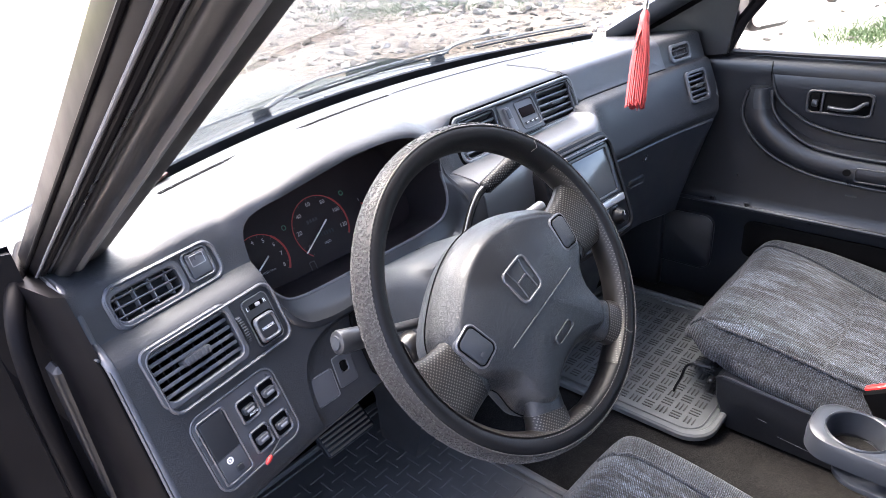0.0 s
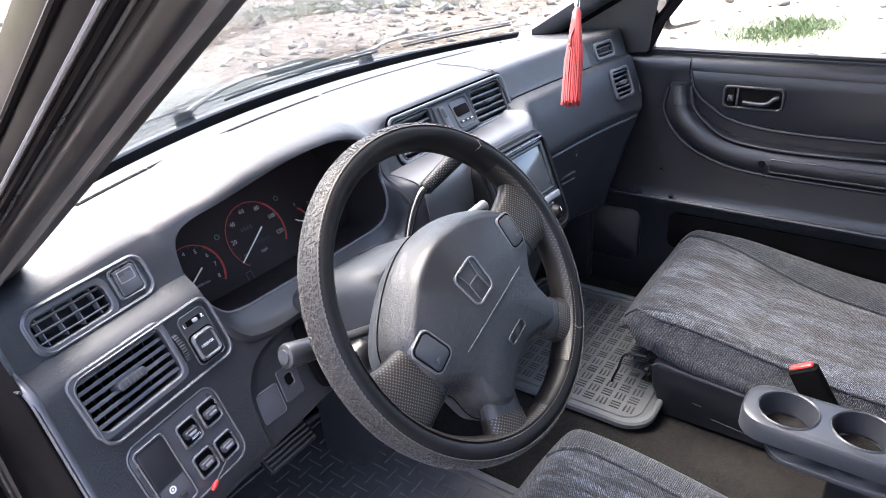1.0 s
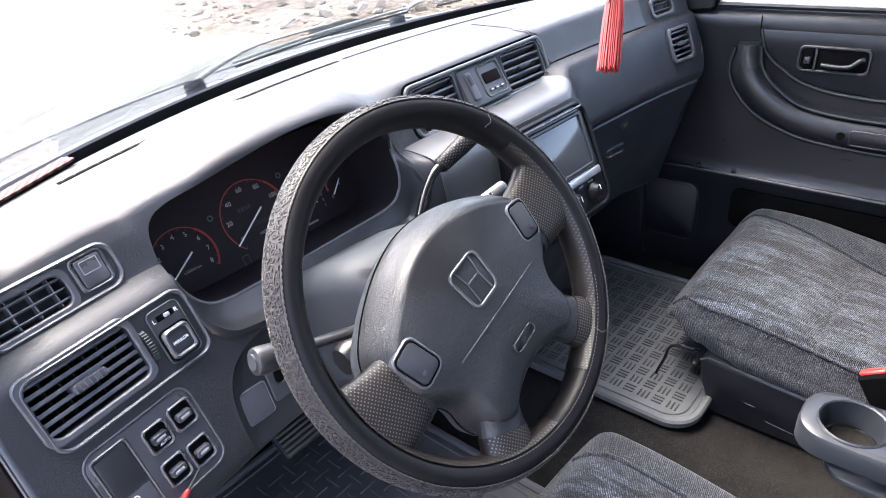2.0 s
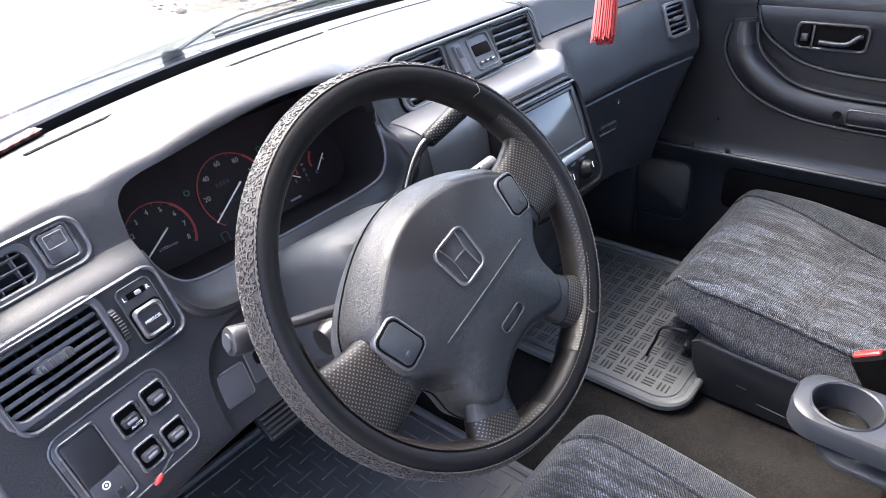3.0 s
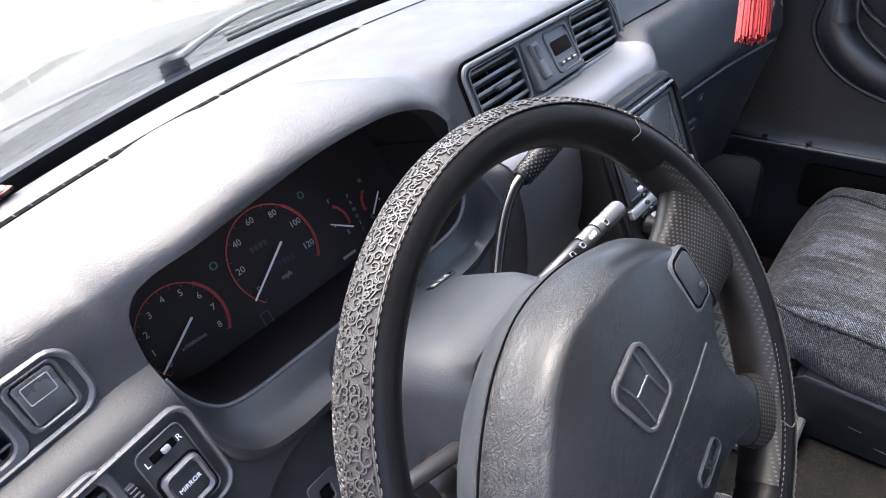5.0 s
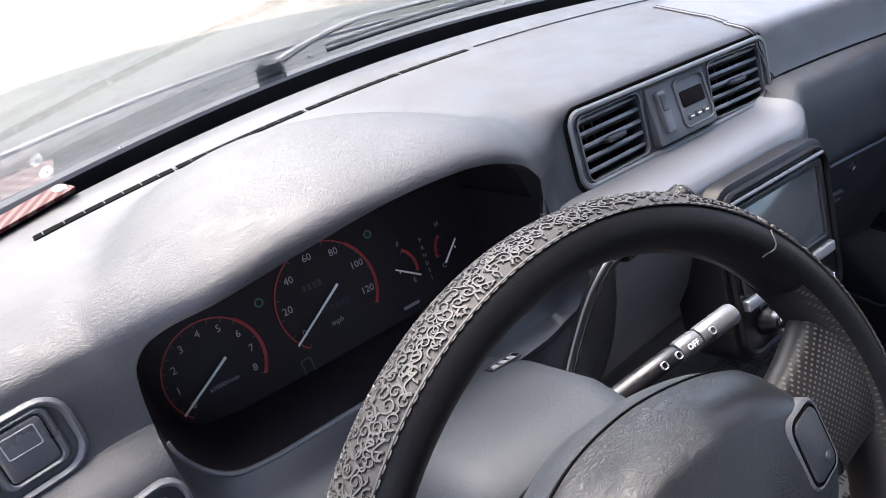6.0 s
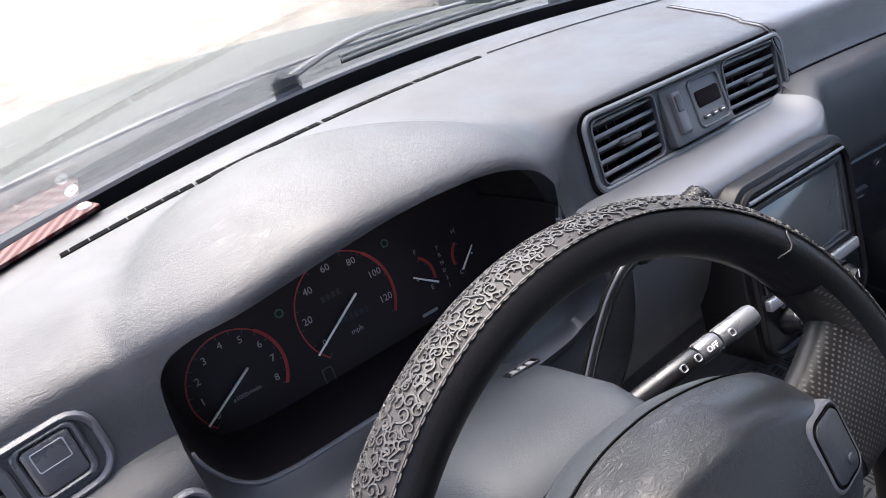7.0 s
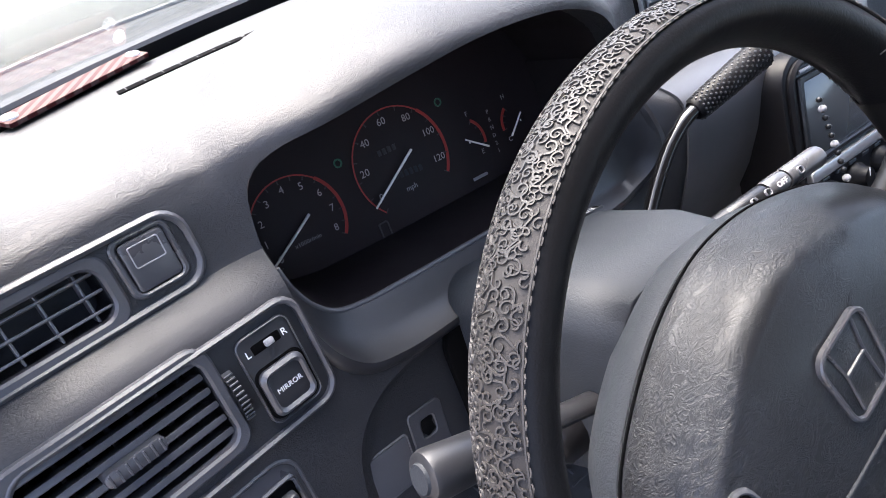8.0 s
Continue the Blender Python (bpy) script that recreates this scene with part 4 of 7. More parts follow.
def pad_point(s, t, lift=0.0028):
    """s along the car's width, t from the back edge of the lid over the top and down its face."""
    x = mix(along([(-a, b) for a, b in LEFT], -t), 0.578, s)
    x = round(x, 3)
    if x not in COLUMNS:
        COLUMNS[x] = skin(x, 0.500, 1.1435, LP * 2)
    c = COLUMNS[x]
    i = min(len(c) - 2, int(t * (len(c) - 1)))
    p = c[i].lerp(c[i + 1], t * (len(c) - 1) - i)
    d = (c[i + 1] - c[i]).normalized()
    n_ = Vector((0, d.z, -d.y))
    n_ = -n_ if n_.z < 0 and abs(n_.z) > 0.3 or n_.y > 0.5 else n_
    return p + n_ * lift


ab = thing("airbag_lid", (0.42, 0.38, 1.18), "smooth grey passenger air-bag lid let into the dashboard top", "airbag cover")
bm = bmesh.new()
vs = [[bm.verts.new(pad_point(i / KP, j / LP)) for j in range(LP + 1)] for i in range(KP + 1)]
lo = [[bm.verts.new(pad_point(i / KP, j / LP, -0.004)) for j in range(LP + 1)] for i in range(KP + 1)]
for i in range(KP):
    for j in range(LP):
        bm.faces.new((vs[i][j], vs[i + 1][j], vs[i + 1][j + 1], vs[i][j + 1]))
        bm.faces.new((lo[i][j], lo[i][j + 1], lo[i + 1][j + 1], lo[i + 1][j]))
for i in range(KP):
    bm.faces.new((vs[i][0], lo[i][0], lo[i + 1][0], vs[i + 1][0]))
    bm.faces.new((vs[i][LP], vs[i + 1][LP], lo[i + 1][LP], lo[i][LP]))
for j in range(LP):
    bm.faces.new((vs[0][j], vs[0][j + 1], lo[0][j + 1], lo[0][j]))
    bm.faces.new((vs[KP][j], lo[KP][j], lo[KP][j + 1], vs[KP][j + 1]))
part("lid", bm, M["lid"], ab)
bm = bmesh.new()
tube(bm, [pad_point(0, j / LP, 0.0012) + Vector((-0.003, 0, 0)) for j in range(LP + 1)], 0.0015, 8)
part("edge_bead", bm, M["lower"], ab)
bm = bmesh.new()
tube(bm, [pad_point(0, j / LP, 0.0006) for j in range(4, LP + 1)] + [pad_point(i / KP, 1.0, 0.0008) + Vector((0, 0, -0.0016)) for i in range(1, KP + 1)] + [pad_point(1, j / LP, 0.0006) + Vector((0.001, 0, 0)) for j in range(LP - 1, LP // 3, -1)], 0.0017, 6)
part("gap", bm, M["void"], ab, "dark gap round the lid")
f = frame_of(pad_point(0.90, 0.93) + Vector((0, -0.001, 0.001)), (1, -0.16, 0), (0, 0.45, 0.9))
lettering("srs_word", "SRS", 0.011, f @ Matrix.Translation((0, 0, 0.001)), M["smooth"], ab, 0.0)

def glove_y(x, z):
    return face_y(x, 1.009) - 0.007 + 0.24 * (1.009 - z)


def on_glove(x, z, out):
    """A frame on the glove box lid, seen in the same line as the point of the upright face over it."""
    c, p = Vector((-0.84, -0.34, 1.48)), on_face(x, z).translation
    k = 1.0
    for _ in range(12):
        q = c + (p - c) * k
        k += (glove_y(q.x, q.z) - q.y) / (p.y - c.y) * 0.8
    f = frame_of(q, (1, -0.16, 0), (0, -0.24, 1))
    f.translation = q + f.to_3x3() @ Vector((0, 0, out))
    return f


gb = thing("glove_box", (0.5, 0.24, 0.93), "glove box lid in darker grey for its shade, with a small latch", "glove box")
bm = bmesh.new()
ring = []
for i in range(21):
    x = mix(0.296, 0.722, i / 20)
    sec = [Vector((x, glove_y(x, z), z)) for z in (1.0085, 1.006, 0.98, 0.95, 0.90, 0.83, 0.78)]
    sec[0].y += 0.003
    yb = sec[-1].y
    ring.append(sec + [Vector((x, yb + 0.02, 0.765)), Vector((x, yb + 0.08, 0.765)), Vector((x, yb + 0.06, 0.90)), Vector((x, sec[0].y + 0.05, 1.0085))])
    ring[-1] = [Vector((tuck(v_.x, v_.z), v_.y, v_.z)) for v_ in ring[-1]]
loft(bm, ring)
# darker door plastic puts the passenger side's shade into the lid
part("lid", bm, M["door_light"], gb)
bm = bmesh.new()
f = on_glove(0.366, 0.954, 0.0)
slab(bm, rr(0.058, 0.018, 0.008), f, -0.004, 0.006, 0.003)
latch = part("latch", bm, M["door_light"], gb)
bm = bmesh.new()
slab(bm, rr(0.048, 0.004, 0.0015, cy=-0.008), f, 0.002, 0.0072, 0.001)
part("latch_edge", bm, M["palebead"], latch, "pale edge")
bm = bmesh.new()
f = on_glove(0.420, 0.987, 0.001)
loft(bm, [put(f, rr(0.016, 0.016, 0.008, 6), -0.004), put(f, rr(0.016, 0.016, 0.008, 6), 0.002), put(f, rr(0.012, 0.012, 0.006, 6), 0.0025)])
lk = part("lock", bm, M["smooth"], gb)
bm = bmesh.new()
block(bm, f @ Matrix.Translation((0, 0, 0.0022)), 0.0015, 0.006, 0.001, 0.0002)
part("keyhole", bm, M["white"], lk)

# ---- instrument cluster ----
cl = thing("instrument_cluster", (-0.32, 0.40, 1.06), "black instrument cluster with rev counter, speedometer, fuel and temperature gauges", "gauge cluster")
gx = Vector((1, 0, 0))
gy = Vector((0, 0.447, 0.894))


def on_gauge(x, z, lift=0.0):
    y = 0.386 + 0.5 * (z - 1.068)
    m = frame_of((x, y, z), gx, gy)
    m.translation = m.translation + m.to_3x3() @ Vector((0, 0, lift))
    return m


bm = bmesh.new()
m = on_gauge(-0.31, 1.09)
slab(bm, rr(0.43, 0.16, 0.03), m, -0.004, 0.0, 0.0005)
part("board", bm, M["gauge"], cl)
bm = bmesh.new()
loft(bm, [opening_ring(0.316, 0.992), opening_ring(0.36, 0.962, 0.04), opening_ring(0.452, 0.922, 0.18)], True, False)
part("liner", bm, M["liner"], cl, "black liner of the binnacle")
# sloping frame below and beside the instruments: rounded outer edge, band, thin pale inner lip
bm = bmesh.new()
outer_ = bend([Vector((x, skin_y(x, z), z)) for x, z in LIP_OUT], 4)
inner_ = bend([Vector((x, max(0.2975, skin_y(x, z) - 0.001), z)) for x, z in LIP_IN], 4)
rows_ = []
for i, (o_, n_) in enumerate(zip(outer_, inner_)):
    a = outer_[max(0, i - 1)] - outer_[min(len(outer_) - 1, i + 1)]
    away = Vector((a.z, 0, -a.x)).normalized()
    if away.dot(Vector((o_.x + 0.32, 0, o_.z - 1.12))) < 0:
        away = -away
    e = min(1.0, 5 * min(i, len(outer_) - 1 - i) / len(outer_))
    w = n_ - o_
    rows_.append([o_ + away * 0.012 * e + Vector((0, 0.006, 0)), o_ + away * 0.0085 * e + Vector((0, -0.0005 * e, 0)), o_ + away * 0.005 * e + Vector((0, -0.0032 * e, 0)), o_ + away * 0.001 + Vector((0, -0.0042 * e, 0)), o_ - away * 0.003 * e + Vector((0, -0.0028 * e, 0)),
                  o_ + w * 0.22 + Vector((0, 0.0035 * e, 0)), o_ + w * 0.45 + Vector((0, 0.003 * e, 0)), o_ + w * 0.72 + Vector((0, 0.001 * e, 0)), o_ + w * 0.93, n_, n_ + Vector((0, 0.004, -0.001))])
loft(bm, rows_, False, False)
part("binnacle_frame", bm, M["dark"], dash, "satin frame sloping in to the instruments")
bm = bmesh.new()
loft(bm, [[p_ + Vector((0, 0.002, 0)), p_ + Vector((0, 0.03, -0.005)), p_ + Vector((0, 0.12, -0.030))] for p_ in inner_], False, False)
part("lower_liner", bm, M["liner"], cl)
# the gleam along this lip is put into its pale colour
bm = bmesh.new()
tube(bm, inner_[3:-3], 0.0021, 8)
part("lower_lip", bm, M["palebead"], cl, "binnacle edge with its highlight painted pale")
# no recess is cut: a flat near-black slab paints the shade there
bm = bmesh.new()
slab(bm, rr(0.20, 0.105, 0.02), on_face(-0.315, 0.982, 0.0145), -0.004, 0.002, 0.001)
part("column_shade_slab", bm, M["void"], dash, "flat dark slab for the shade behind the column")


def arc_strip(bm, m, r, w, a0, a1, k=24):
    ring = []
    for i in range(k + 1):
        a = radians(mix(a0, a1, i / k))
        c, s = math.cos(a), math.sin(a)
        ring.append([m @ Vector((c * q, s * q, zz)) for q, zz in ((r - w, 0), (r - w, 0.0005), (r + w, 0.0005), (r + w, 0))])
    loft(bm, ring)


def dial(name, cx, cz, r, a0, a1, red, words, needle, size, ticks):
    m = on_gauge(cx, cz, 0.0006)
    bm = bmesh.new()
    arc_strip(bm, m, r, 0.0006, a0, a1, 40)
    face = part(name, bm, M["red"], cl)
    bm = bmesh.new()
    arc_strip(bm, m, r, 0.0014, *red)
    part("red_zone", bm, M["red"], face, "red scale")
    for w, a in words:
        q = radians(a)
        rad = r - size * 1.05
        lettering("numeral", w, size, m @ Matrix.Translation((rad * math.cos(q), rad * math.sin(q), 0)), M["print"], face, 0.0002)
    for i in range(ticks + 1):
        a = radians(mix(a0, a1, i / ticks))
        bm = bmesh.new()
        f = m @ Matrix.Rotation(a, 4, "Z") @ Matrix.Translation((r - 0.002, 0, 0))
        block(bm, f, 0.004, 0.0008, 0.0005, 0.0001)
        part("tick", bm, M["faint"], face)
    q = radians(needle[0])
    bm = bmesh.new()
    d = Vector((math.cos(q), math.sin(q), 0))
    tube(bm, [m @ (d * -needle[2] + Vector((0, 0, 0.004))), m @ (d * needle[1] + Vector((0, 0, 0.004)))], [0.0012, 0.0009], 6)
    part("needle", bm, M["needle"], cl, "pale needle")
    return m


mt = dial("rev_scale", -0.442, 1.081, 0.0400, 222, -34, (48, -34), [(str(i), 215 - 242 * i / 8) for i in range(9)], (211, 0.041, 0.011), 0.0085, 16)
ms = dial("speed_scale", -0.334, 1.0915, 0.0475, 226, -33, (48, -33), [(str(20 * i), 213 - 38.3 * i) for i in range(7)], (212, 0.050, 0.012), 0.0090, 12)
lettering("unit", "x1000r/min", 0.0052, on_gauge(-0.4408, 1.0685, 0.0006), M["dim"], cl, 0.0002)
lettering("unit", "mph", 0.0068, on_gauge(-0.3346, 1.0701, 0.0006), M["dim"], cl, 0.0002)
for i in range(6):
    bm = bmesh.new()
    slab(bm, rr(0.0032, 0.0055, 0.0005, 2), on_gauge(-0.3447 + i * 0.0051, 1.0830 - 0.0004 * i, 0.0006), -0.0003, 0.0003, 0.0001)
    part("odometer_digit", bm, M["column"], cl)
for i in range(4):
    bm = bmesh.new()
    slab(bm, rr(0.0032, 0.005, 0.0005, 2), on_gauge(-0.352 + i * 0.0051, 1.104, 0.0006), -0.0003, 0.0003, 0.0001)
    part("trip_digit", bm, M["dark"], cl)
dial("fuel_scale", -0.263, 1.082, 0.0210, 58, -18, (58, -18), [], (0, 0.0001, 0.0), 0.006, 3)
dial("heat_scale", -0.1975, 1.0805, 0.0200, 125, 188, (125, 188), [], (0, 0.0001, 0.0), 0.006, 3)
for (xa, za), (xb, zb) in (((-0.2425, 1.0722), (-0.2655, 1.0855)), ((-0.2122, 1.0712), (-0.1928, 1.0866))):
    bm = bmesh.new()
    tube(bm, [on_gauge(xa, za, 0.003).translation, on_gauge(xb, zb, 0.003).translation], [0.0011, 0.0008], 6)
    part("needle", bm, M["needle"], cl, "pale needle")
for s, xx, zz in (("F", -0.2532, 1.1037), ("E", -0.2492, 1.0700), ("H", -0.2064, 1.1047), ("C", -0.2135, 1.0690)):
    lettering("letter", s, 0.0065, on_gauge(xx, zz, 0.0006), M["dim"], cl, 0.0002)
for i, s in enumerate("PRND21"):
    lettering("gear_letter", s, 0.0055, on_gauge(-0.2293 - 0.0004 * i, 1.0985 - 0.0068 * i, 0.0006), M["dim"], cl, 0.0002)
for cx, cz in ((-0.391, 1.110), (-0.278, 1.122)):
    bm = bmesh.new()
    arc_strip(bm, on_gauge(cx, cz, 0.0006), 0.0032, 0.0007, 0, 360)
    part("indicator_lamp", bm, M["green"], cl, "green indicator lamp outline")
bm = bmesh.new()
bezel(bm, rr(0.010, 0.016, 0.002), rr(0.0075, 0.0135, 0.0015), on_gauge(-0.3743, 1.0488, 0.0006), 0, 0.0008, 0.0002)
part("lamp_outline", bm, M["faint"], cl)
bm = bmesh.new()
slab(bm, rr(0.018, 0.003, 0.001), on_gauge(-0.262, 1.052, 0.0006), 0, 0.0006, 0.0002)
part("lamp_bar", bm, M["dim"], cl)

# ---- steering wheel ----
WN = Vector((-0.062, -0.837, 0.543)).normalized()
WU = Vector((0.9973, -0.0739, 0.0)).normalized()
WV = WN.cross(WU).normalized()
WC = Vector((-0.345, 0.035, 1.11)) + 0.0095 * WU + 0.006 * WV
TURNED = radians(17)
WP = math.cos(TURNED) * WU + math.sin(TURNED) * WV
WM = frame_of(WC, WP, WN.cross(WP))
RIM_R, RIM_r, RIM_H = 0.1778, 0.0188, -0.0165


def on_rim(a, f, r):
    """a round the wheel, f round the tube: 0 outwards, 90 degrees towards the driver."""
    q = RIM_R + 0.845 * r * math.cos(f)
    return WM @ Vector((q * math.cos(a), q * math.sin(a), RIM_H + 1.12 * r * math.sin(f)))


sw = thing("steering_wheel", WC, "black four-spoke steering wheel in a grey embossed leather cover", "steering wheel")
N = 120
bm = bmesh.new()
rings = [[on_rim(2 * math.pi * i / N, 2 * math.pi * k / 16, RIM_r - 0.0008) for k in range(16)] for i in range(N)]
rings.append(rings[0])
vs = [[bm.verts.new(p) for p in r] for r in rings[:-1]]
vs.append(vs[0])
for a, b in zip(vs, vs[1:]):
    for k in range(16):
        bm.faces.new((a[k], a[(k + 1) % 16], b[(k + 1) % 16], b[k]))
part("rim", bm, M["leather"], sw, "smooth black leather")
F0, F1 = radians(-115), radians(58)
bm = bmesh.new()
vs = []
for i in range(N):
    a = 2 * math.pi * i / N
    sec = [on_rim(a, F0, RIM_r - 0.0015)] + [on_rim(a, mix(F0, F1, k / 12), RIM_r) for k in range(13)] + [on_rim(a, F1, RIM_r - 0.0015)]
    vs.append([bm.verts.new(p) for p in sec])
vs.append(vs[0])
for a, b in zip(vs, vs[1:]):
    for k in range(15):
        bm.faces.new((a[k], a[(k + 1) % 15], b[(k + 1) % 15], b[k]))
cover = part("cover", bm, M["emboss"], sw, "grey leather band with raised scrolls")

# raised scrolls on the cover
rng = random.Random(4)
bm = bmesh.new()


def vine(a0, f0, pts, wide):
    """A raised line on the cover, given in metres along and across it."""
    secs = []
    for i, (x, y) in enumerate(pts):
        (ax, ay), (bx, by) = pts[max(i - 1, 0)], pts[min(i + 1, len(pts) - 1)]
        t = Vector((bx - ax, by - ay))
        t = t.normalized() if t.length > 0 else Vector((1, 0))
        w = wide * (0.5 + 0.5 * math.sin(math.pi * min(1, 0.12 + i / len(pts))))
        if not F0 + 0.06 < f0 + y / RIM_r < F1 - 0.06:
            if len(secs) > 2:
                break
            secs = []
            continue
        sec = []
        for s, h in ((-1, -0.0004), (-0.5, 0.0009), (0.5, 0.0009), (1, -0.0004)):
            u, v = x - t.y * w * s, y + t.x * w * s
            f = f0 + v / RIM_r
            sec.append(on_rim(a0 + u / (RIM_R + RIM_r * math.cos(f)), f, RIM_r + h))
        secs.append(sec)
    if len(secs) < 3:
        return
    secs = [[bm.verts.new(q) for q in s] for s in secs]
    for a, b in zip(secs, secs[1:]):
        for k in range(3):
            bm.faces.new((a[k], a[k + 1], b[k + 1], b[k]))


def curl(cx, cy, size, start, way, turns, k=14):
    out = []
    for i in range(k + 1):
        t = i / k
        a = start + way * turns * 6.283 * t
        r = size * (1 - 0.82 * t)
        out.append((cx + r * math.cos(a), cy + r * math.sin(a)))
    return out


ROWS_N, COLS = 10, 165
for j in range(ROWS_N):
    for i in range(COLS):
        a = 2 * math.pi * (i + 0.5 * (j % 2) + rng.uniform(-0.2, 0.2)) / COLS
        f = mix(F0, F1, (j + 0.5 + rng.uniform(-0.15, 0.15)) / ROWS_N)
        size, turn, way = rng.uniform(0.0026, 0.0040), rng.uniform(0, 6.28), rng.choice((-1, 1))
        c = curl(0, 0, size, turn, way, rng.uniform(0.9, 1.35))
        dx, dy = -math.sin(turn) * -way, math.cos(turn) * -way
        other = curl(c[0][0] + dx * size * 1.9 + math.cos(turn) * size * 0.4, c[0][1] + dy * size * 1.9 + math.sin(turn) * size * 0.4, size * 0.75, turn + 3.1, -way, 0.8, 10)
        vine(a, f, other[::-1] + c, 0.00078)
        if rng.random() < 0.7:
            q = rng.uniform(0, 6.28)
            vine(a + 0.018, f + rng.uniform(-0.2, 0.2), curl(0, 0, 0.0028, q, way, 0.6, 7), 0.0006)
part("scroll_ornament", bm, M["scroll"], cover, "raised scroll ornament", kind="stuff")
# stitches along the edge of the cover
bm = bmesh.new()
for i in range(210):
    a = 2 * math.pi * i / 210
    tube(bm, [on_rim(a, F1 + 0.05, RIM_r + 0.0002), on_rim(a + 0.009, F1 + 0.06, RIM_r + 0.0007), on_rim(a + 0.018, F1 + 0.05, RIM_r + 0.0002)], 0.00038, 5)
part("stitching", bm, M["stitch"], cover, "pale stitches", kind="stuff")
bm = bmesh.new()
tube(bm, [on_rim(2 * math.pi * i / 100, F1 + 0.01, RIM_r) for i in range(101)], 0.0007, 6, False)
part("piping", bm, M["scroll"], cover)
for a in (31, -62):
    bm = bmesh.new()
    tube(bm, [on_rim(radians(a) + 0.012 * math.sin(k), mix(F1, radians(128), k / 8), RIM_r - 0.0008) for k in range(9)], 0.0005, 6)
    part("joining_seam", bm, M["stitch"], cover)
bm = bmesh.new()
for i in range(66):
    a = radians(-130 + i * 1.35)
    tube(bm, [on_rim(a, radians(118), RIM_r - 0.0006), on_rim(a + 0.012, radians(118), RIM_r - 0.0003)], 0.0004, 5)
part("inner_stitching", bm, M["thread"], cover, kind="stuff")

# hub pad
PAD = [(0, 0.064), (0.034, 0.059), (0.066, 0.047), (0.096, 0.030), (0.113, 0.014), (0.120, -0.008), (0.117, -0.028), (0.104, -0.045), (0.089, -0.058), (0.081, -0.076), (0.082, -0.100), (0.074, -0.116), (0.058, -0.123), (0.038, -0.114), (0.018, -0.108)]
PAD = PAD + [(0, -0.107)] + [(-x, y) for x, y in PAD[:0:-1]]
pad = closed_bend(PAD, 4)


def pad_ring(d, h, s=1.0):
    """The pad's outline moved outwards by d, or drawn together by s."""
    return [WM @ Vector((x * s, -0.012 + (y + 0.012) * s, h)) for x, y in shrink(pad, -d)]


bm = bmesh.new()
loft(bm, [pad_ring(0.006, -0.050), pad_ring(0.0105, -0.042), pad_ring(0.0115, -0.037), pad_ring(0.0095, -0.028), pad_ring(0.0055, -0.0165), pad_ring(0.0005, -0.0070), pad_ring(-0.0045, -0.0012), pad_ring(-0.0080, 0.0008), pad_ring(-0.0098, 0.0010), pad_ring(-0.0104, 0.0016, 0.97), pad_ring(-0.0104, 0.0045, 0.75), pad_ring(-0.0104, 0.0068, 0.45), pad_ring(-0.0104, 0.0075, 0.12)])
hub = part("hub_pad", bm, M["hub"], sw, "dark grey grained air-bag pad")
bm = bmesh.new()
line = pad_ring(0.0112, -0.0405)
tube(bm, line + [line[0]], 0.0009, 6, False)
part("parting_gap", bm, M["void"], hub, "dark gap round the pad")
bm = bmesh.new()
tube(bm, [WM @ Vector((x, -0.039 - 0.2 * x * x, 0.0077 - 0.0026 * (x / 0.066) ** 2)) for x in [-0.068 + 0.0136 * i for i in range(11)]], 0.0010, 6)
part("tear_seam", bm, M["column"], hub)
f = WM @ Matrix.Translation((0.0, 0.0, 0.0070))
trap = [(x * (1 + 3.5 * y), y) for x, y in rr(0.044, 0.046, 0.010, 5)]
bm = bmesh.new()
bezel(bm, trap, shrink(trap, 0.0030), f, -0.002, 0.0022, 0.0008)
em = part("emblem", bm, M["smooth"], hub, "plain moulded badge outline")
bm = bmesh.new()
slab(bm, shrink(trap, 0.002), f, -0.003, 0.0006, 0.0003)
part("badge_field", bm, M["hub"], em)
for s in (-1, 1):
    bm = bmesh.new()
    tube(bm, [f @ Vector((s * 0.0125, 0.020, 0.001)), f @ Vector((s * 0.0092, 0.002, 0.001)), f @ Vector((s * 0.0105, -0.0185, 0.001))], 0.0009, 6)
    part("badge_bar", bm, M["smooth"], em)
bm = bmesh.new()
tube(bm, [f @ Vector((-0.0092, 0.002, 0.001)), f @ Vector((0.0092, 0.002, 0.001))], 0.0009, 6)
part("badge_bar", bm, M["smooth"], em)
f = WM @ Matrix.Translation((0.0, -0.079, 0.0062))
bm = bmesh.new()
bezel(bm, rr(0.036, 0.011, 0.005), rr(0.034, 0.009, 0.0045), f, -0.002, 0.001, 0.0003)
part("word_frame", bm, M["column"], hub)
lettering("srs_word", "SRS", 0.0085, f, M["column"], hub, 0.0004)
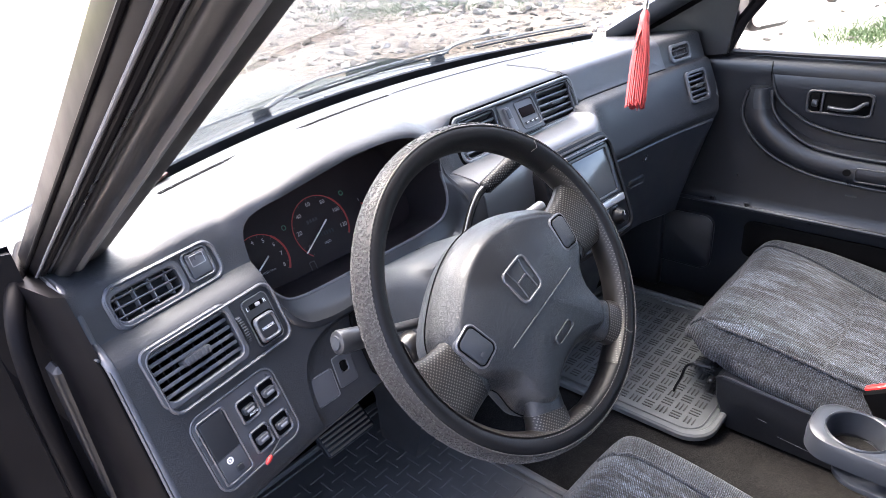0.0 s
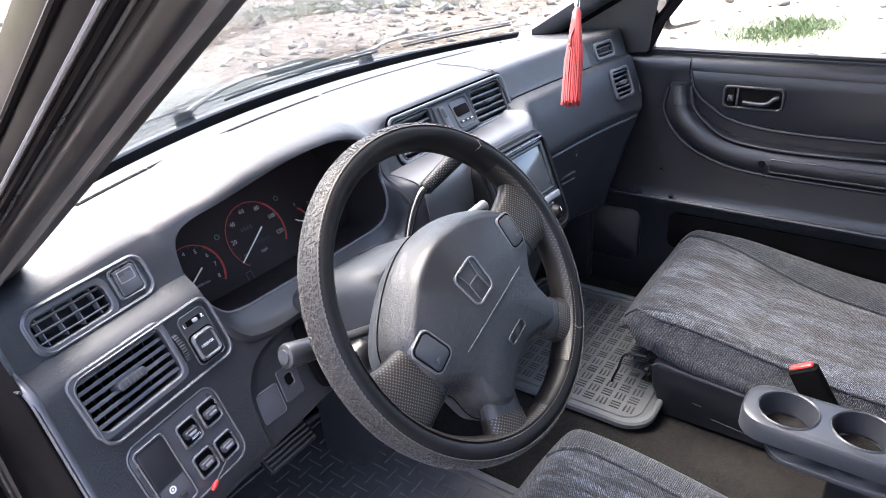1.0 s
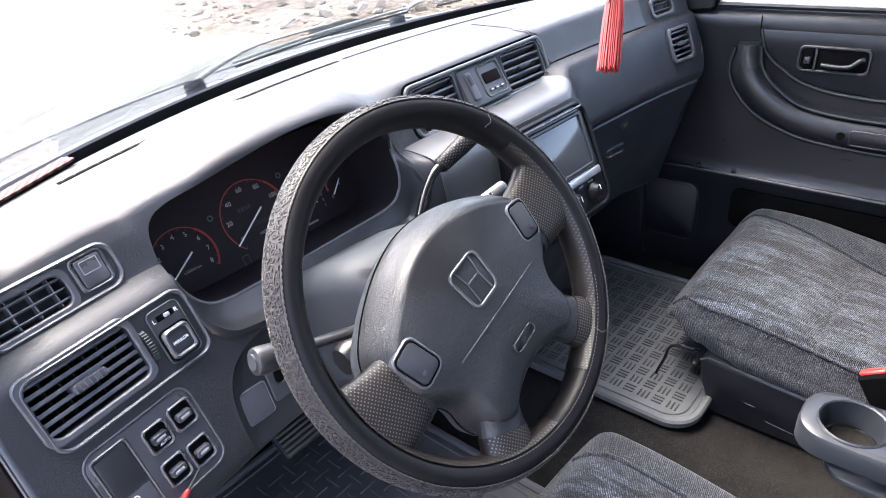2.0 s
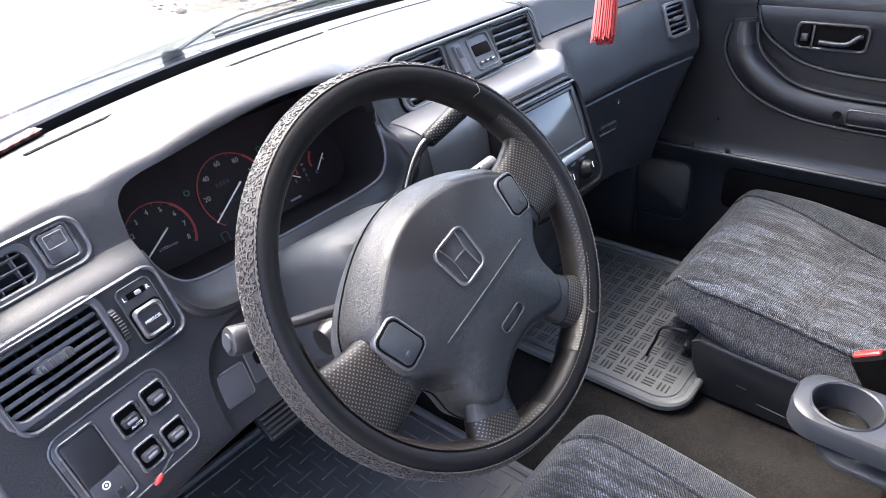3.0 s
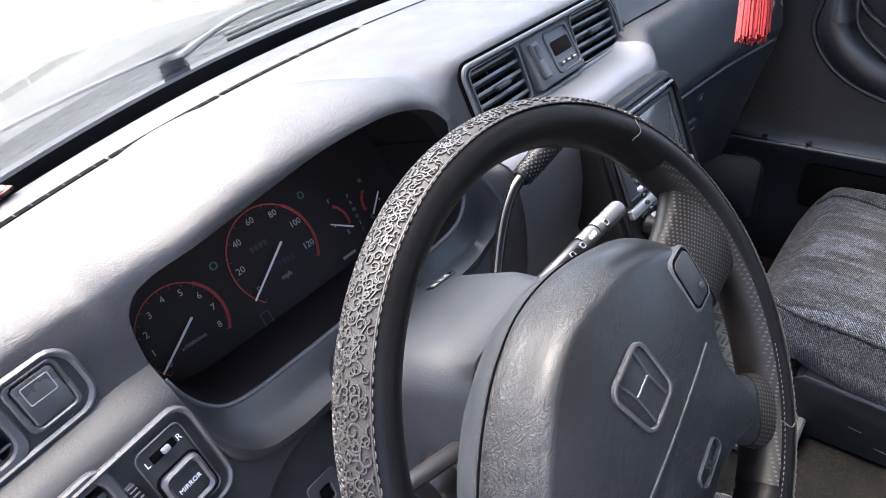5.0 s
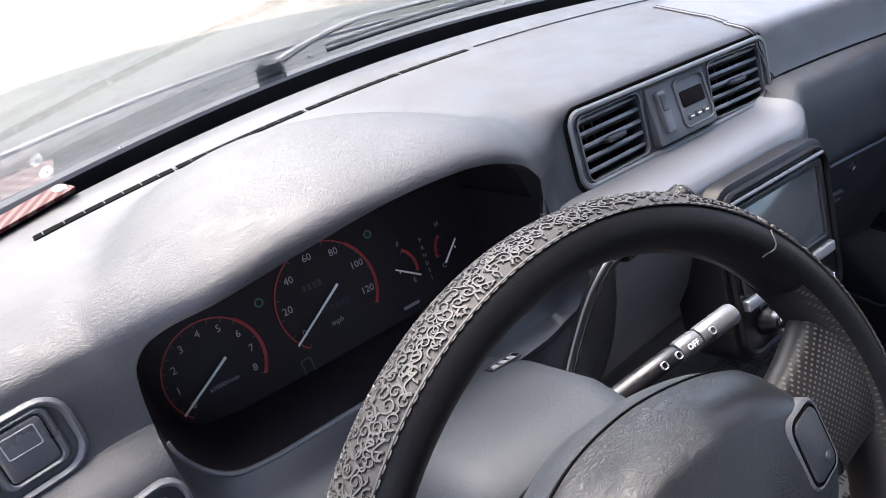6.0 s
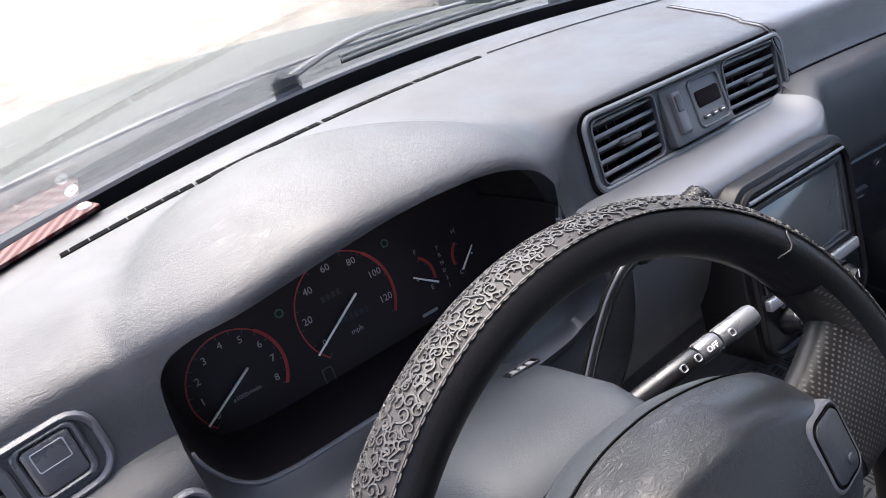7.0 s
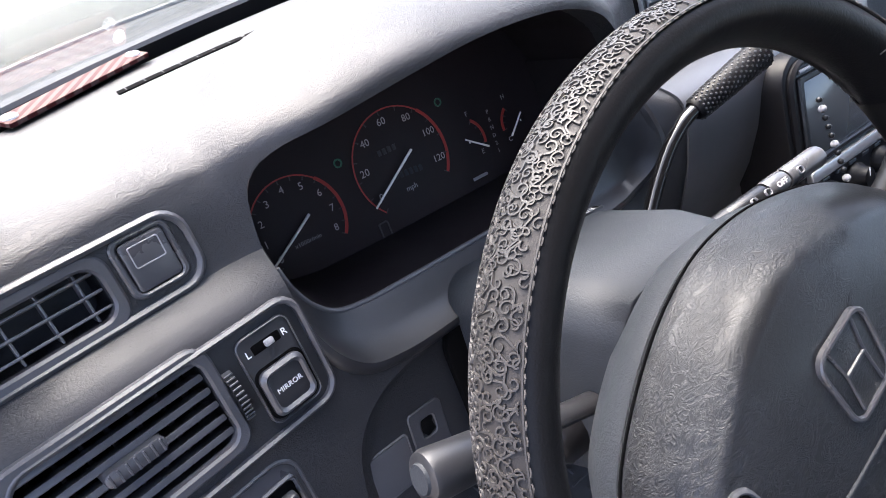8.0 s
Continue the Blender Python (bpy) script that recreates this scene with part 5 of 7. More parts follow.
for s in (-1, 1):
    f = WM @ Matrix.Translation((s * 0.099, -0.006, 0.0015)) @ Matrix.Rotation(radians(s * 8), 4, "Y") @ Matrix.Rotation(radians(s * -12), 4, "Z")
    bm = bmesh.new()
    bezel(bm, rr(0.034, 0.045, 0.009), rr(0.028, 0.039, 0.007), f, -0.008, 0.0016, 0.0014)
    b = part("button_surround", bm, M["lower"], hub)
    bm = bmesh.new()
    bezel(bm, rr(0.0285, 0.0395, 0.007), rr(0.0262, 0.0372, 0.006), f, -0.008, 0.0018, 0.0003)
    part("button_gap", bm, M["void"], hub)
    bm = bmesh.new()
    slab(bm, rr(0.026, 0.037, 0.0065), f, -0.008, 0.0026, 0.0018)
    b = part("horn_button", bm, M["column"], hub, "rounded grey horn button")
    bm = bmesh.new()
    slab(bm, rr(0.006, 0.005, 0.002, cx=s * 0.004, cy=-0.010), f, 0.003, 0.0040, 0.0004)
    part("horn_mark", bm, M["column"], b)

# spokes: flat arms from the pad to the rim
def spoke(a_pad, r_pad, w_pad, a_rim, w_rim, grip0, name):
    bm = bmesh.new()
    p0 = Vector((r_pad * math.cos(radians(a_pad)), r_pad * math.sin(radians(a_pad)) - 0.008, 0))
    p1 = Vector(((RIM_R - 0.004) * math.cos(radians(a_rim)), (RIM_R - 0.004) * math.sin(radians(a_rim)), 0))
    d = (p1 - p0).normalized()
    n = Vector((-d.y, d.x, 0))
    rings, grips = [], []
    for i in range(9):
        t = i / 8
        c = p0.lerp(p1, t)
        w = mix(w_pad, w_rim, t ** 2.2) / 2
        h = mix(-0.020, RIM_H - 0.001, t)
        th = mix(0.014, 0.015, t)
        sec = [(w * math.copysign(abs(math.cos(a)) ** 0.7, math.cos(a)), math.copysign(abs(math.sin(a)) ** 0.85, math.sin(a))) for a in (2 * math.pi * q / 20 for q in range(20))]
        rings.append([WM @ (c + n * x + Vector((0, 0, h + th * y))) for x, y in sec])
        if t >= grip0:
            grips.append([WM @ (c + n * x * 1.03 + Vector((0, 0, h + th * y * 1.08))) for x, y in sec])
    loft(bm, rings)
    s = part(name, bm, M["hub"], sw)
    bm = bmesh.new()
    loft(bm, grips)
    part("grip", bm, M["grip"], s, "perforated brown-black leather grip")


spoke(186, 0.108, 0.074, 185, 0.098, 0.12, "spoke")
spoke(-6, 0.108, 0.074, -5, 0.098, 0.12, "spoke")
spoke(-122, 0.112, 0.050, -121, 0.062, 0.42, "spoke")
spoke(-58, 0.112, 0.050, -59, 0.062, 0.42, "spoke")
# perforated leather along the inside of the rim between the spokes
for a0, a1 in ((-78, 20), (160, 258)):
    bm = bmesh.new()
    loft(bm, [[on_rim(radians(mix(a0, a1, i / 40)), radians(mix(128, 250, k / 8)), RIM_r + 0.0006) for k in range(9)] for i in range(41)], False)
    part("inner_grip", bm, M["grip"], sw, "perforated leather on the inside of the rim")
# back cover of the hub
bm = bmesh.new()
rings = []
for h, s in ((-0.040, 1.06), (-0.050, 1.10), (-0.064, 1.08), (-0.082, 0.96), (-0.097, 0.80)):
    rings.append([WM @ Vector((x * s, -0.012 + (y + 0.012) * s, h)) for x, y in pad])
loft(bm, rings)
part("back_cover", bm, M["column"], sw)

# ---- steering column ----
def on_axis(h, u=0.0, v=0.0):
    return WC + WN * h + WU * u + WV * v


col = thing("steering_column", on_axis(-0.2), "grey plastic steering column shroud", "steering column")
bm = bmesh.new()
rings = []
for h, w, up, dn in ((-0.075, 0.060, 0.056, -0.055), (-0.085, 0.068, 0.066, -0.062), (-0.12, 0.074, 0.075, -0.065), (-0.19, 0.078, 0.081, -0.068), (-0.240, 0.077, 0.082, -0.068), (-0.256, 0.071, 0.074, -0.064), (-0.36, 0.05, 0.03, -0.055)):
    rings.append([on_axis(h, x, (up + dn) / 2 + y) for x, y in rr(2 * w, up - dn, 0.028, 8)])
loft(bm, rings)
part("shroud", bm, M["column"], col)
f = frame_of(on_axis(-0.203, 0.050, 0.0817), WU, -WN)
bm = bmesh.new()
bezel(bm, rr(0.030, 0.014, 0.002), rr(0.027, 0.011, 0.0015), f, -0.001, 0.0012, 0.0003)
lab = part("label_plate", bm, M["black"], col, "small black warning mark")
for i in range(3):
    bm = bmesh.new()
    slab(bm, rr(0.005, 0.008, 0.001, cx=-0.008 + 0.008 * i), f, 0, 0.0009, 0.0002)
    part("mark", bm, M["dim"], lab)
bm = bmesh.new()
g = on_axis(-0.14, -0.07, -0.02)
tube(bm, [g, g + Vector((-0.018, 0, 0.0)), g + Vector((-0.024, 0, 0))], [0.020, 0.019, 0.015], 16)
part("ignition_lock", bm, M["black"], col)

ts = thing("turn_stalk", on_axis(-0.11, -0.06), "dark grey turn-signal stalk with a round end knob", "stalk")
A, B = on_axis(-0.105, -0.06, 0.0), Vector((-0.518, 0.141, 1.095))
d = (B - A).normalized()
bm = bmesh.new()
tube(bm, [A, A.lerp(B, 0.5), A.lerp(B, 0.74)], [0.008, 0.0075, 0.009], 12, flat=0.7)
part("arm", bm, M["dark"], ts)
bm = bmesh.new()
tube(bm, [A.lerp(B, 0.70), A.lerp(B, 0.74), A.lerp(B, 0.97), B - d * 0.001, B], [0.0095, 0.0125, 0.0135, 0.0125, 0.0105], 16)
k = part("knob", bm, M["dark"], ts)
bm = bmesh.new()
tube(bm, [B - d * 0.001, B + d * 0.0016], [0.0085, 0.0075], 16)
part("end_cap", bm, M["column"], k)

ws = thing("wiper_stalk", on_axis(-0.11, 0.06), "silver-grey wiper stalk with white symbols", "stalk")
A, B = Vector((-0.290, 0.165, 1.079)), Vector((-0.134, 0.142, 1.108))
d = (B - A).normalized()
bm = bmesh.new()
tube(bm, [A, A.lerp(B, 0.40)], [0.0065, 0.008], 14)
part("arm", bm, M["black"], ws)
for t0, t1, r, mt_ in ((0.40, 0.63, 0.0078, "black"), (0.64, 0.76, 0.0084, "stalk"), (0.77, 1.0, 0.0084, "stalk")):
    bm = bmesh.new()
    tube(bm, [A.lerp(B, t0), A.lerp(B, t0 + 0.01), A.lerp(B, t1 - 0.015), A.lerp(B, t1)], [r * 0.92, r, r, r * 0.9], 16)
    part("collar", bm, M[mt_], ws)
side = d.cross(Vector((0, 0.3, 1))).normalized()
up = side.cross(d)
fr = frame_of(A.lerp(B, 0.5), d, Vector((0, 0.75, 0.66)))
lettering("off_word", "OFF", 0.006, fr @ Matrix.Translation((0.032, 0.0, 0.0097)), M["white"], ws, 0.0)
for xx in (0.004, 0.018, 0.052):
    bm = bmesh.new()
    bezel(bm, rr(0.0052, 0.0056, 0.002, cx=xx), rr(0.0040, 0.0044, 0.0015, cx=xx), fr, 0.0078, 0.0099, 0.0002)
    part("symbol", bm, M["dim"], ws)

gl = thing("gear_lever", Vector((-0.225, 0.225, 1.05)), "column gear lever with a glossy black bar and knurled grip", "gear lever")
pts = bend([(-0.235, 0.215, 1.035), (-0.205, 0.230, 1.062), (-0.178, 0.240, 1.088), (-0.160, 0.243, 1.104), (-0.147, 0.243, 1.113), (-0.125, 0.241, 1.122)], 4)
bm = bmesh.new()
tube(bm, pts, 0.0062, 12)
part("bar", bm, M["gloss"], gl, "black polished bar")
P0, P1 = Vector((-0.140, 0.243, 1.115)), Vector((-0.062, 0.232, 1.146))
bm = bmesh.new()
tube(bm, [P0, P0.lerp(P1, 0.04), P0.lerp(P1, 0.5), P0.lerp(P1, 0.95), P1], [0.0085, 0.0105, 0.0125, 0.0135, 0.010], 16)
g = part("grip", bm, M["leather"], gl)
bm = bmesh.new()
d = (P1 - P0).normalized()
s1 = d.cross(Vector((0, 0, 1))).normalized()
s2 = d.cross(s1)
for i in range(22):
    for k in range(16):
        a = 2 * math.pi * (k + 0.5 * (i % 2)) / 16
        t = 0.05 + 0.9 * i / 21
        r = mix(0.0105, 0.0132, t)
        n = s1 * math.cos(a) + s2 * math.sin(a)
        c = P0.lerp(P1, t) + n * r
        block(bm, frame_of(c - n * 0.0004, d, n.cross(d)), 0.0019, 0.0019, 0.0013, 0.0004)
part("knurling", bm, M["dark"], g, kind="stuff")

# beaded charm hanging at the radio
bc = thing("bead_string", (0.06, 0.235, 1.03), "string of small dark and pale beads hanging beside the radio", "beads")
for i in range(13):
    t = i / 12
    bm = bmesh.new()
    bmesh.ops.create_icosphere(bm, subdivisions=2, radius=0.0028 + 0.0010 * (i % 4 == 1), matrix=Matrix.Translation(nearer(Vector((0.052 + 0.028 * t, 0.244 - 0.05 * t, 1.062 - 0.11 * t)), 0.055)[0]))
    part("bead", bm, M["dim"] if i % 4 == 1 else M["steel"], bc)

# ---- red tassel under the mirror ----
ta = thing("tassel", (0.075, 0.108, 1.36), "red silk tassel hanging on a cord with a gold bead", "tassel")
T0, T1 = Vector((0.118, 0.124, 1.335)), Vector((0.046, 0.097, 1.208))
d = (T1 - T0).normalized()
bm = bmesh.new()
up_to = T0 - d * 0.16
tube(bm, [up_to, T0 - d * 0.02, T0], 0.0012, 6)
part("cord", bm, M["black"], ta)
bm = bmesh.new()
tube(bm, [T0 - d * 0.016, T0 - d * 0.011, T0 - d * 0.004, T0], [0.0025, 0.0042, 0.0042, 0.003], 10)
part("bead", bm, M["chrome"], ta, "pale metal bead")
bm = bmesh.new()
tube(bm, [T0, T0 + d * 0.006, T0 + d * 0.02], [0.004, 0.007, 0.0075], 12)
part("head", bm, M["silk"], ta)
bm = bmesh.new()
r2 = random.Random(8)
s1 = d.cross(Vector((0, 1, 0))).normalized()
s2 = d.cross(s1)
L = (T1 - T0).length
for i in range(150):
    a, q = r2.uniform(0, 6.28), math.sqrt(r2.random())
    top = T0 + d * 0.016 + (s1 * math.cos(a) + s2 * math.sin(a)) * q * 0.0065
    end = T0 + d * (L * r2.uniform(0.93, 1.0)) + (s1 * math.cos(a) + s2 * math.sin(a)) * q * 0.0145
    mid = top.lerp(end, 0.5) + (s1 * math.cos(a) + s2 * math.sin(a)) * 0.002 + Vector((r2.uniform(-1, 1), r2.uniform(-1, 1), 0)) * 0.001
    tube(bm, [top, mid, end], 0.0011, 5)
for i in range(6):
    top = T0 + d * 0.03 - s1 * 0.006
    end = T0 + d * r2.uniform(0.05, 0.075) - s1 * r2.uniform(0.012, 0.022)
    tube(bm, [top, top.lerp(end, 0.6) - s1 * 0.002, end], 0.0012, 5)
part("threads", bm, M["silk"], ta, kind="stuff")

# ---- seats ----
def seat(name, x_in, way, dy, band, label):
    """x_in is the side towards the middle of the car; way points from there to the door."""
    WIDE = 0.495

    def gx(u):
        return x_in + way * WIDE * u

    s = thing(name, (gx(0.5), -0.2, 0.5), label, "car seat", "front seats")

    def inner(y):
        return band + 0.03 * smoothstep(0.02, 0.07, y)

    def outer(y):
        return mix(0.70, 0.86, smoothstep(-0.30, 0.07, y)) - 0.05 * smoothstep(-0.3, -0.55, y)

    def top(u, y):
        """Height of the cushion across the seat and along the car."""
        z = 0.704 - 0.048 * smoothstep(0.02, -0.42, y) - 0.012 * math.sin(math.pi * u) * smoothstep(0.0, -0.2, y)
        z += 0.016 * smoothstep(outer(y) - 0.02, outer(y) + 0.10, u)
        z -= 0.080 * smoothstep(0.88, 1.0, u) ** 2 + 0.046 * (1 - smoothstep(-0.012, 0.095, u)) ** 2
        return z - 0.066 * smoothstep(0.030, 0.112, y) ** 2

    def front(u):
        """The cushion's front, rounded towards its corners."""
        e = min(1.0, max(0.0, 1 - u / 0.17))
        return 0.100 - 0.080 * (1 - math.sqrt(1 - e * e)) - 0.012 * e - 0.05 * smoothstep(0.80, 1.0, u) ** 2

    # cushion body: one skin from the inner side over the top to the outer side
    bm = bmesh.new()
    us = [0.0, 0.006, 0.015, 0.028, 0.045] + [0.06 + 0.0215 * i for i in range(40)] + [0.93, 0.955, 0.975, 0.99, 1.0]
    rings = []
    for u in us:
        f = front(u)
        ys = [mix(-0.56, f - 0.05, j / 26) for j in range(27)] + [f - 0.05 + 0.05 * math.sin(a) for a in (0.3, 0.6, 0.9, 1.2, 1.45)]
        r = [Vector((gx(u), y, top(u, min(y, f)))) for y in ys]
        zt = r[-1].z
        lift = 0.030 * (1 - smoothstep(0.0, 0.22, u))
        bulge = 0.006 * math.sin(math.pi * min(1, max(0, u)))
        r += [Vector((gx(u), f + 0.004 + bulge, zt - 0.015)), Vector((gx(u), f + 0.003 + bulge, zt - 0.030)), Vector((gx(u), f - 0.010, 0.622 + lift)), Vector((gx(u), f - 0.035, 0.606 + 0.7 * lift)), Vector((gx(u), min(0.0, f - 0.08), 0.600)), Vector((gx(u), -0.56, 0.570))]
        rings.append(r)
    loft(bm, rings)
    part("cushion", bm, M["bolster"], s, "charcoal ribbed velour", smooth=70)
    # fabric side hanging below the piping
    for u, o in ((0.0, -1), (1.0, 1)):
        bm = bmesh.new()
        rings = []
        for j in range(31):
            y = mix(-0.56, front(u) + 0.002, j / 30)
            zt = top(u, y) - 0.004
            zb = min(zt - 0.004, mix(0.586, 0.606, smoothstep(-0.25, 0.0, y)) + 0.055 * smoothstep(-0.09, 0.02, y) ** 1.5)
            x = gx(u)
            end = 1 - 1.6 * smoothstep(0.82, 1.0, j / 30) ** 2
            w = way * o * 0.014 * end
            rings.append([Vector((x - way * o * 0.01, y, zt)), Vector((x + w * 0.75, y, mix(zt, zb, 0.18))), Vector((x + w, y, mix(zt, zb, 0.45))), Vector((x + w * 0.7, y, mix(zt, zb, 0.8))), Vector((x + w * 0.1, y, zb)), Vector((x - way * o * 0.02, y, zb))])
        loft(bm, rings)
        part("side_panel", bm, M["bolster"], s, smooth=70)
    for edge, label_ in ((inner, ""), (outer, "")):
        bm = bmesh.new()
        tube(bm, [Vector((gx(edge(y)), y, top(edge(y), y) + 0.0022)) for y in [mix(-0.52, 0.082, k / 26) for k in range(27)]], 0.0034, 8)
        part("piping", bm, M["bolster"], s)
    for y0, y1, nm in ((-0.172, 0.066, ""), (-0.53, -0.178, "")):
        bm = bmesh.new()
        KX, KY = 26, 16
        v = []
        for i in range(KX + 1):
            row = []
            for j in range(KY + 1):
                y = mix(y0, y1, j / KY)
                u = mix(inner(y) + 0.008, outer(y) - 0.008, i / KX)
                edge = min(1.0, 5 * min(i / KX, 1 - i / KX, j / KY, 1 - j / KY))
                row.append(bm.verts.new((gx(u), y, top(u, y) + 0.0005 + 0.008 * math.sqrt(edge))))
            v.append(row)
        for i in range(KX):
            for j in range(KY):
                bm.faces.new((v[i][j], v[i + 1][j], v[i + 1][j + 1], v[i][j + 1]))
        rim = [v[i][0] for i in range(KX)] + [v[KX][j] for j in range(KY)] + [v[i][KY] for i in range(KX, 0, -1)] + [v[0][j] for j in range(KY, 0, -1)]
        low = [bm.verts.new((e.co.x, e.co.y, 0.63)) for e in rim]
        for i in range(len(rim)):
            j = (i + 1) % len(rim)
            bm.faces.new((rim[i], low[i], low[j], rim[j]))
        bm.faces.new(low[::-1])
        part("centre_panel", bm, M["velour"], s, "streaked grey velour panel")
    # backrest
    bm = bmesh.new()
    rings = []
    for t in [i / 14 for i in range(15)]:
        y, z = mix(-0.50, -0.70, t), mix(0.66, 1.20, t)
        w = 0.245 * (1 - 0.25 * t ** 3)
        sec = []
        for x, q in ((-1, 0.3), (-0.9, 0.75), (-0.7, 1.0), (-0.5, 0.75), (0, 0.6), (0.5, 0.75), (0.7, 1.0), (0.9, 0.75), (1, 0.3), (0.95, -0.4), (0, -0.6), (-0.95, -0.4)):
            k = 0.085 * (1 - 0.35 * t)
            sec.append(Vector((gx(0.5) + x * w, y + k * q, z + k * q * 0.3)))
        rings.append(sec)
    loft(bm, rings)
    part("backrest", bm, M["velour"], s, smooth=60)
    for u, o in ((0.0, -1), (1.0, 1)):
        x = gx(u) + way * o * 0.006
        e = way * o
        bm = bmesh.new()
        pts = [(-0.030, 0.49), (-0.004, 0.56), (0.0, 0.606), (-0.012, 0.616), (-0.17, 0.604), (-0.40, 0.592), (-0.56, 0.585), (-0.56, 0.49)]
        loft(bm, [[Vector((x - e * 0.025, y, z)) for y, z in pts], [Vector((x + e * 0.006, y, z)) for y, z in pts], [Vector((x + e * 0.009, y * 0.985 - 0.004, mix(0.54, z, 0.95))) for y, z in pts]])
        sk = part("side_skirt", bm, M["door"], s, "dark plastic side skirt")
        bm = bmesh.new()
        tube(bm, [Vector((x + e * 0.007, y, z)) for y, z in pts[2:7]], 0.0022, 6)
        part("skirt_edge", bm, M["door_light"], sk)
        for y, z, ln in ((-0.090, 0.545, 0.018), (-0.13, 0.520, 0.07)):
            bm = bmesh.new()
            tube(bm, [(x + e * 0.0085, y, z), (x + e * 0.0085, y - ln, z - ln * 0.10)], 0.0008, 5)
            part("scratch", bm, M["dim"], sk)
        bm = bmesh.new()
        c = Vector((x, 0.012, 0.587))
        tube(bm, [c - Vector((e * 0.01, 0, 0)), c + Vector((e * 0.004, 0, 0)), c + Vector((e * 0.008, 0, 0))], [0.0065, 0.0065, 0.003], 12)
        part("bolt", bm, M["steel"], s)
        bm = bmesh.new()
        block(bm, pose(gx(0.5) + e * 0.2, -0.24, 0.489), 0.03, 0.56, 0.03, 0.004)
        part("rail", bm, M["steel"], s)
    bm = bmesh.new()
    xi = gx(0.0)
    tube(bm, bend([(xi + way * 0.012, 0.02, 0.606), (xi + way * 0.006, 0.064, 0.598), (xi + way * 0.002, 0.076, 0.560), (xi, 0.088, 0.517), (xi, 0.070, 0.511), (xi, -0.02, 0.503)], 4), 0.0034, 8)
    part("slide_bar", bm, M["steel"], s, "bent black seat slide bar")
    s.location.y += dy
    return s


seat("car_seat", 0.285, 1, 0.0, 0.05, "passenger seat in streaked grey velour, unoccupied")
seat("car_seat", -0.040, -1, -0.040, 0.15, "driver seat in streaked grey velour, unoccupied")

bk = thing("belt_buckle", (0.225, -0.27, 0.62), "black seat belt buckle with a red release button", "belt buckle")
f = frame_of((0.250, -0.336, 0.61), (0.0, 0.83, -0.56), (-1, 0, 0.12))
bm = bmesh.new()
block(bm, f, 0.050, 0.026, 0.125, 0.005)
part("case", bm, M["void"], bk)
bm = bmesh.new()
block(bm, f @ Matrix.Translation((0, 0, 0.122)), 0.040, 0.014, 0.008, 0.002)
part("release_button", bm, M["redlamp"], bk, "red release button")

# ---- folding tray with cup holders between the seats ----
tr = thing("cup_tray", (0.12, -0.4, 0.5), "blue-grey plastic tray with two round cup holders between the seats", "cup holder tray")
m = Matrix.Translation((0.122, -0.395, 0.0))
CUPS = [(-0.002, 0.128), (0.004, 0.022), ]
outer = rr(0.112, 0.392, 0.042, 8, cy=0.0)
bm = bmesh.new()
slab(bm, outer, m, 0.684, 0.722, 0.010)
body = part("tray", bm, M["tray"], tr)
cut = []
for x, y in CUPS:
    c = bmesh.new()
    f = m @ Matrix.Translation((x, y, 0))
    loft(c, [put(f, rr(0.088, 0.088, 0.044, 10), 0.80), put(f, rr(0.086, 0.086, 0.043, 10), 0.712), put(f, rr(0.074, 0.074, 0.037, 10), 0.679)])
    cut.append(c)
carve(body, cut)
for x, y in CUPS:
    f = m @ Matrix.Translation((x, y, 0))
    bm = bmesh.new()
    bezel(bm, rr(0.094, 0.094, 0.047, 10), rr(0.0865, 0.0865, 0.0432, 10), f, 0.716, 0.7250, 0.002)
    part("cup_rim", bm, M["tray"], tr)
    bm = bmesh.new()
    slab(bm, rr(0.073, 0.073, 0.0365, 10), f, 0.678, 0.6805, 0.0005)
    part("cup_floor", bm, M["carpet"], tr, "dusty cup floor")
bm = bmesh.new()
slab(bm, rr(0.118, 0.36, 0.04, 8, cy=-0.03), m, 0.655, 0.664, 0.003)
part("lower_shelf", bm, M["tray"], tr)
bm = bmesh.new()
block(bm, m @ Matrix.Translation((0.02, -0.06, 0.488)), 0.06, 0.22, 0.175, 0.01)
part("bracket", bm, M["dark"], tr)

# ---- floor, mats, pedals ----
bm = bmesh.new()
ring = []
for x in [-0.74 + 0.05 * i for i in range(31)]:
    hump = 0.03 * smoothstep(0.22, 0.06, abs(x - 0.05))
    ring.append([Vector((x, 0.95, 0.95)), Vector((x, 0.80, 0.70)), Vector((x, 0.68, 0.54 + hump)), Vector((x, 0.60, 0.49 + hump)), Vector((x, 0.2, 0.482 + hump)), Vector((x, -0.6, 0.482 + hump)), Vector((x, -1.9, 0.50)), Vector((x, -1.9, 0.44)), Vector((x, 0.62, 0.42)), Vector((x, 1.0, 0.9))])
loft(bm, ring)
solo("floor", bm, M["carpet"], "worn brown-black carpet on the cabin floor", "floor", kind="structure", smooth=60)


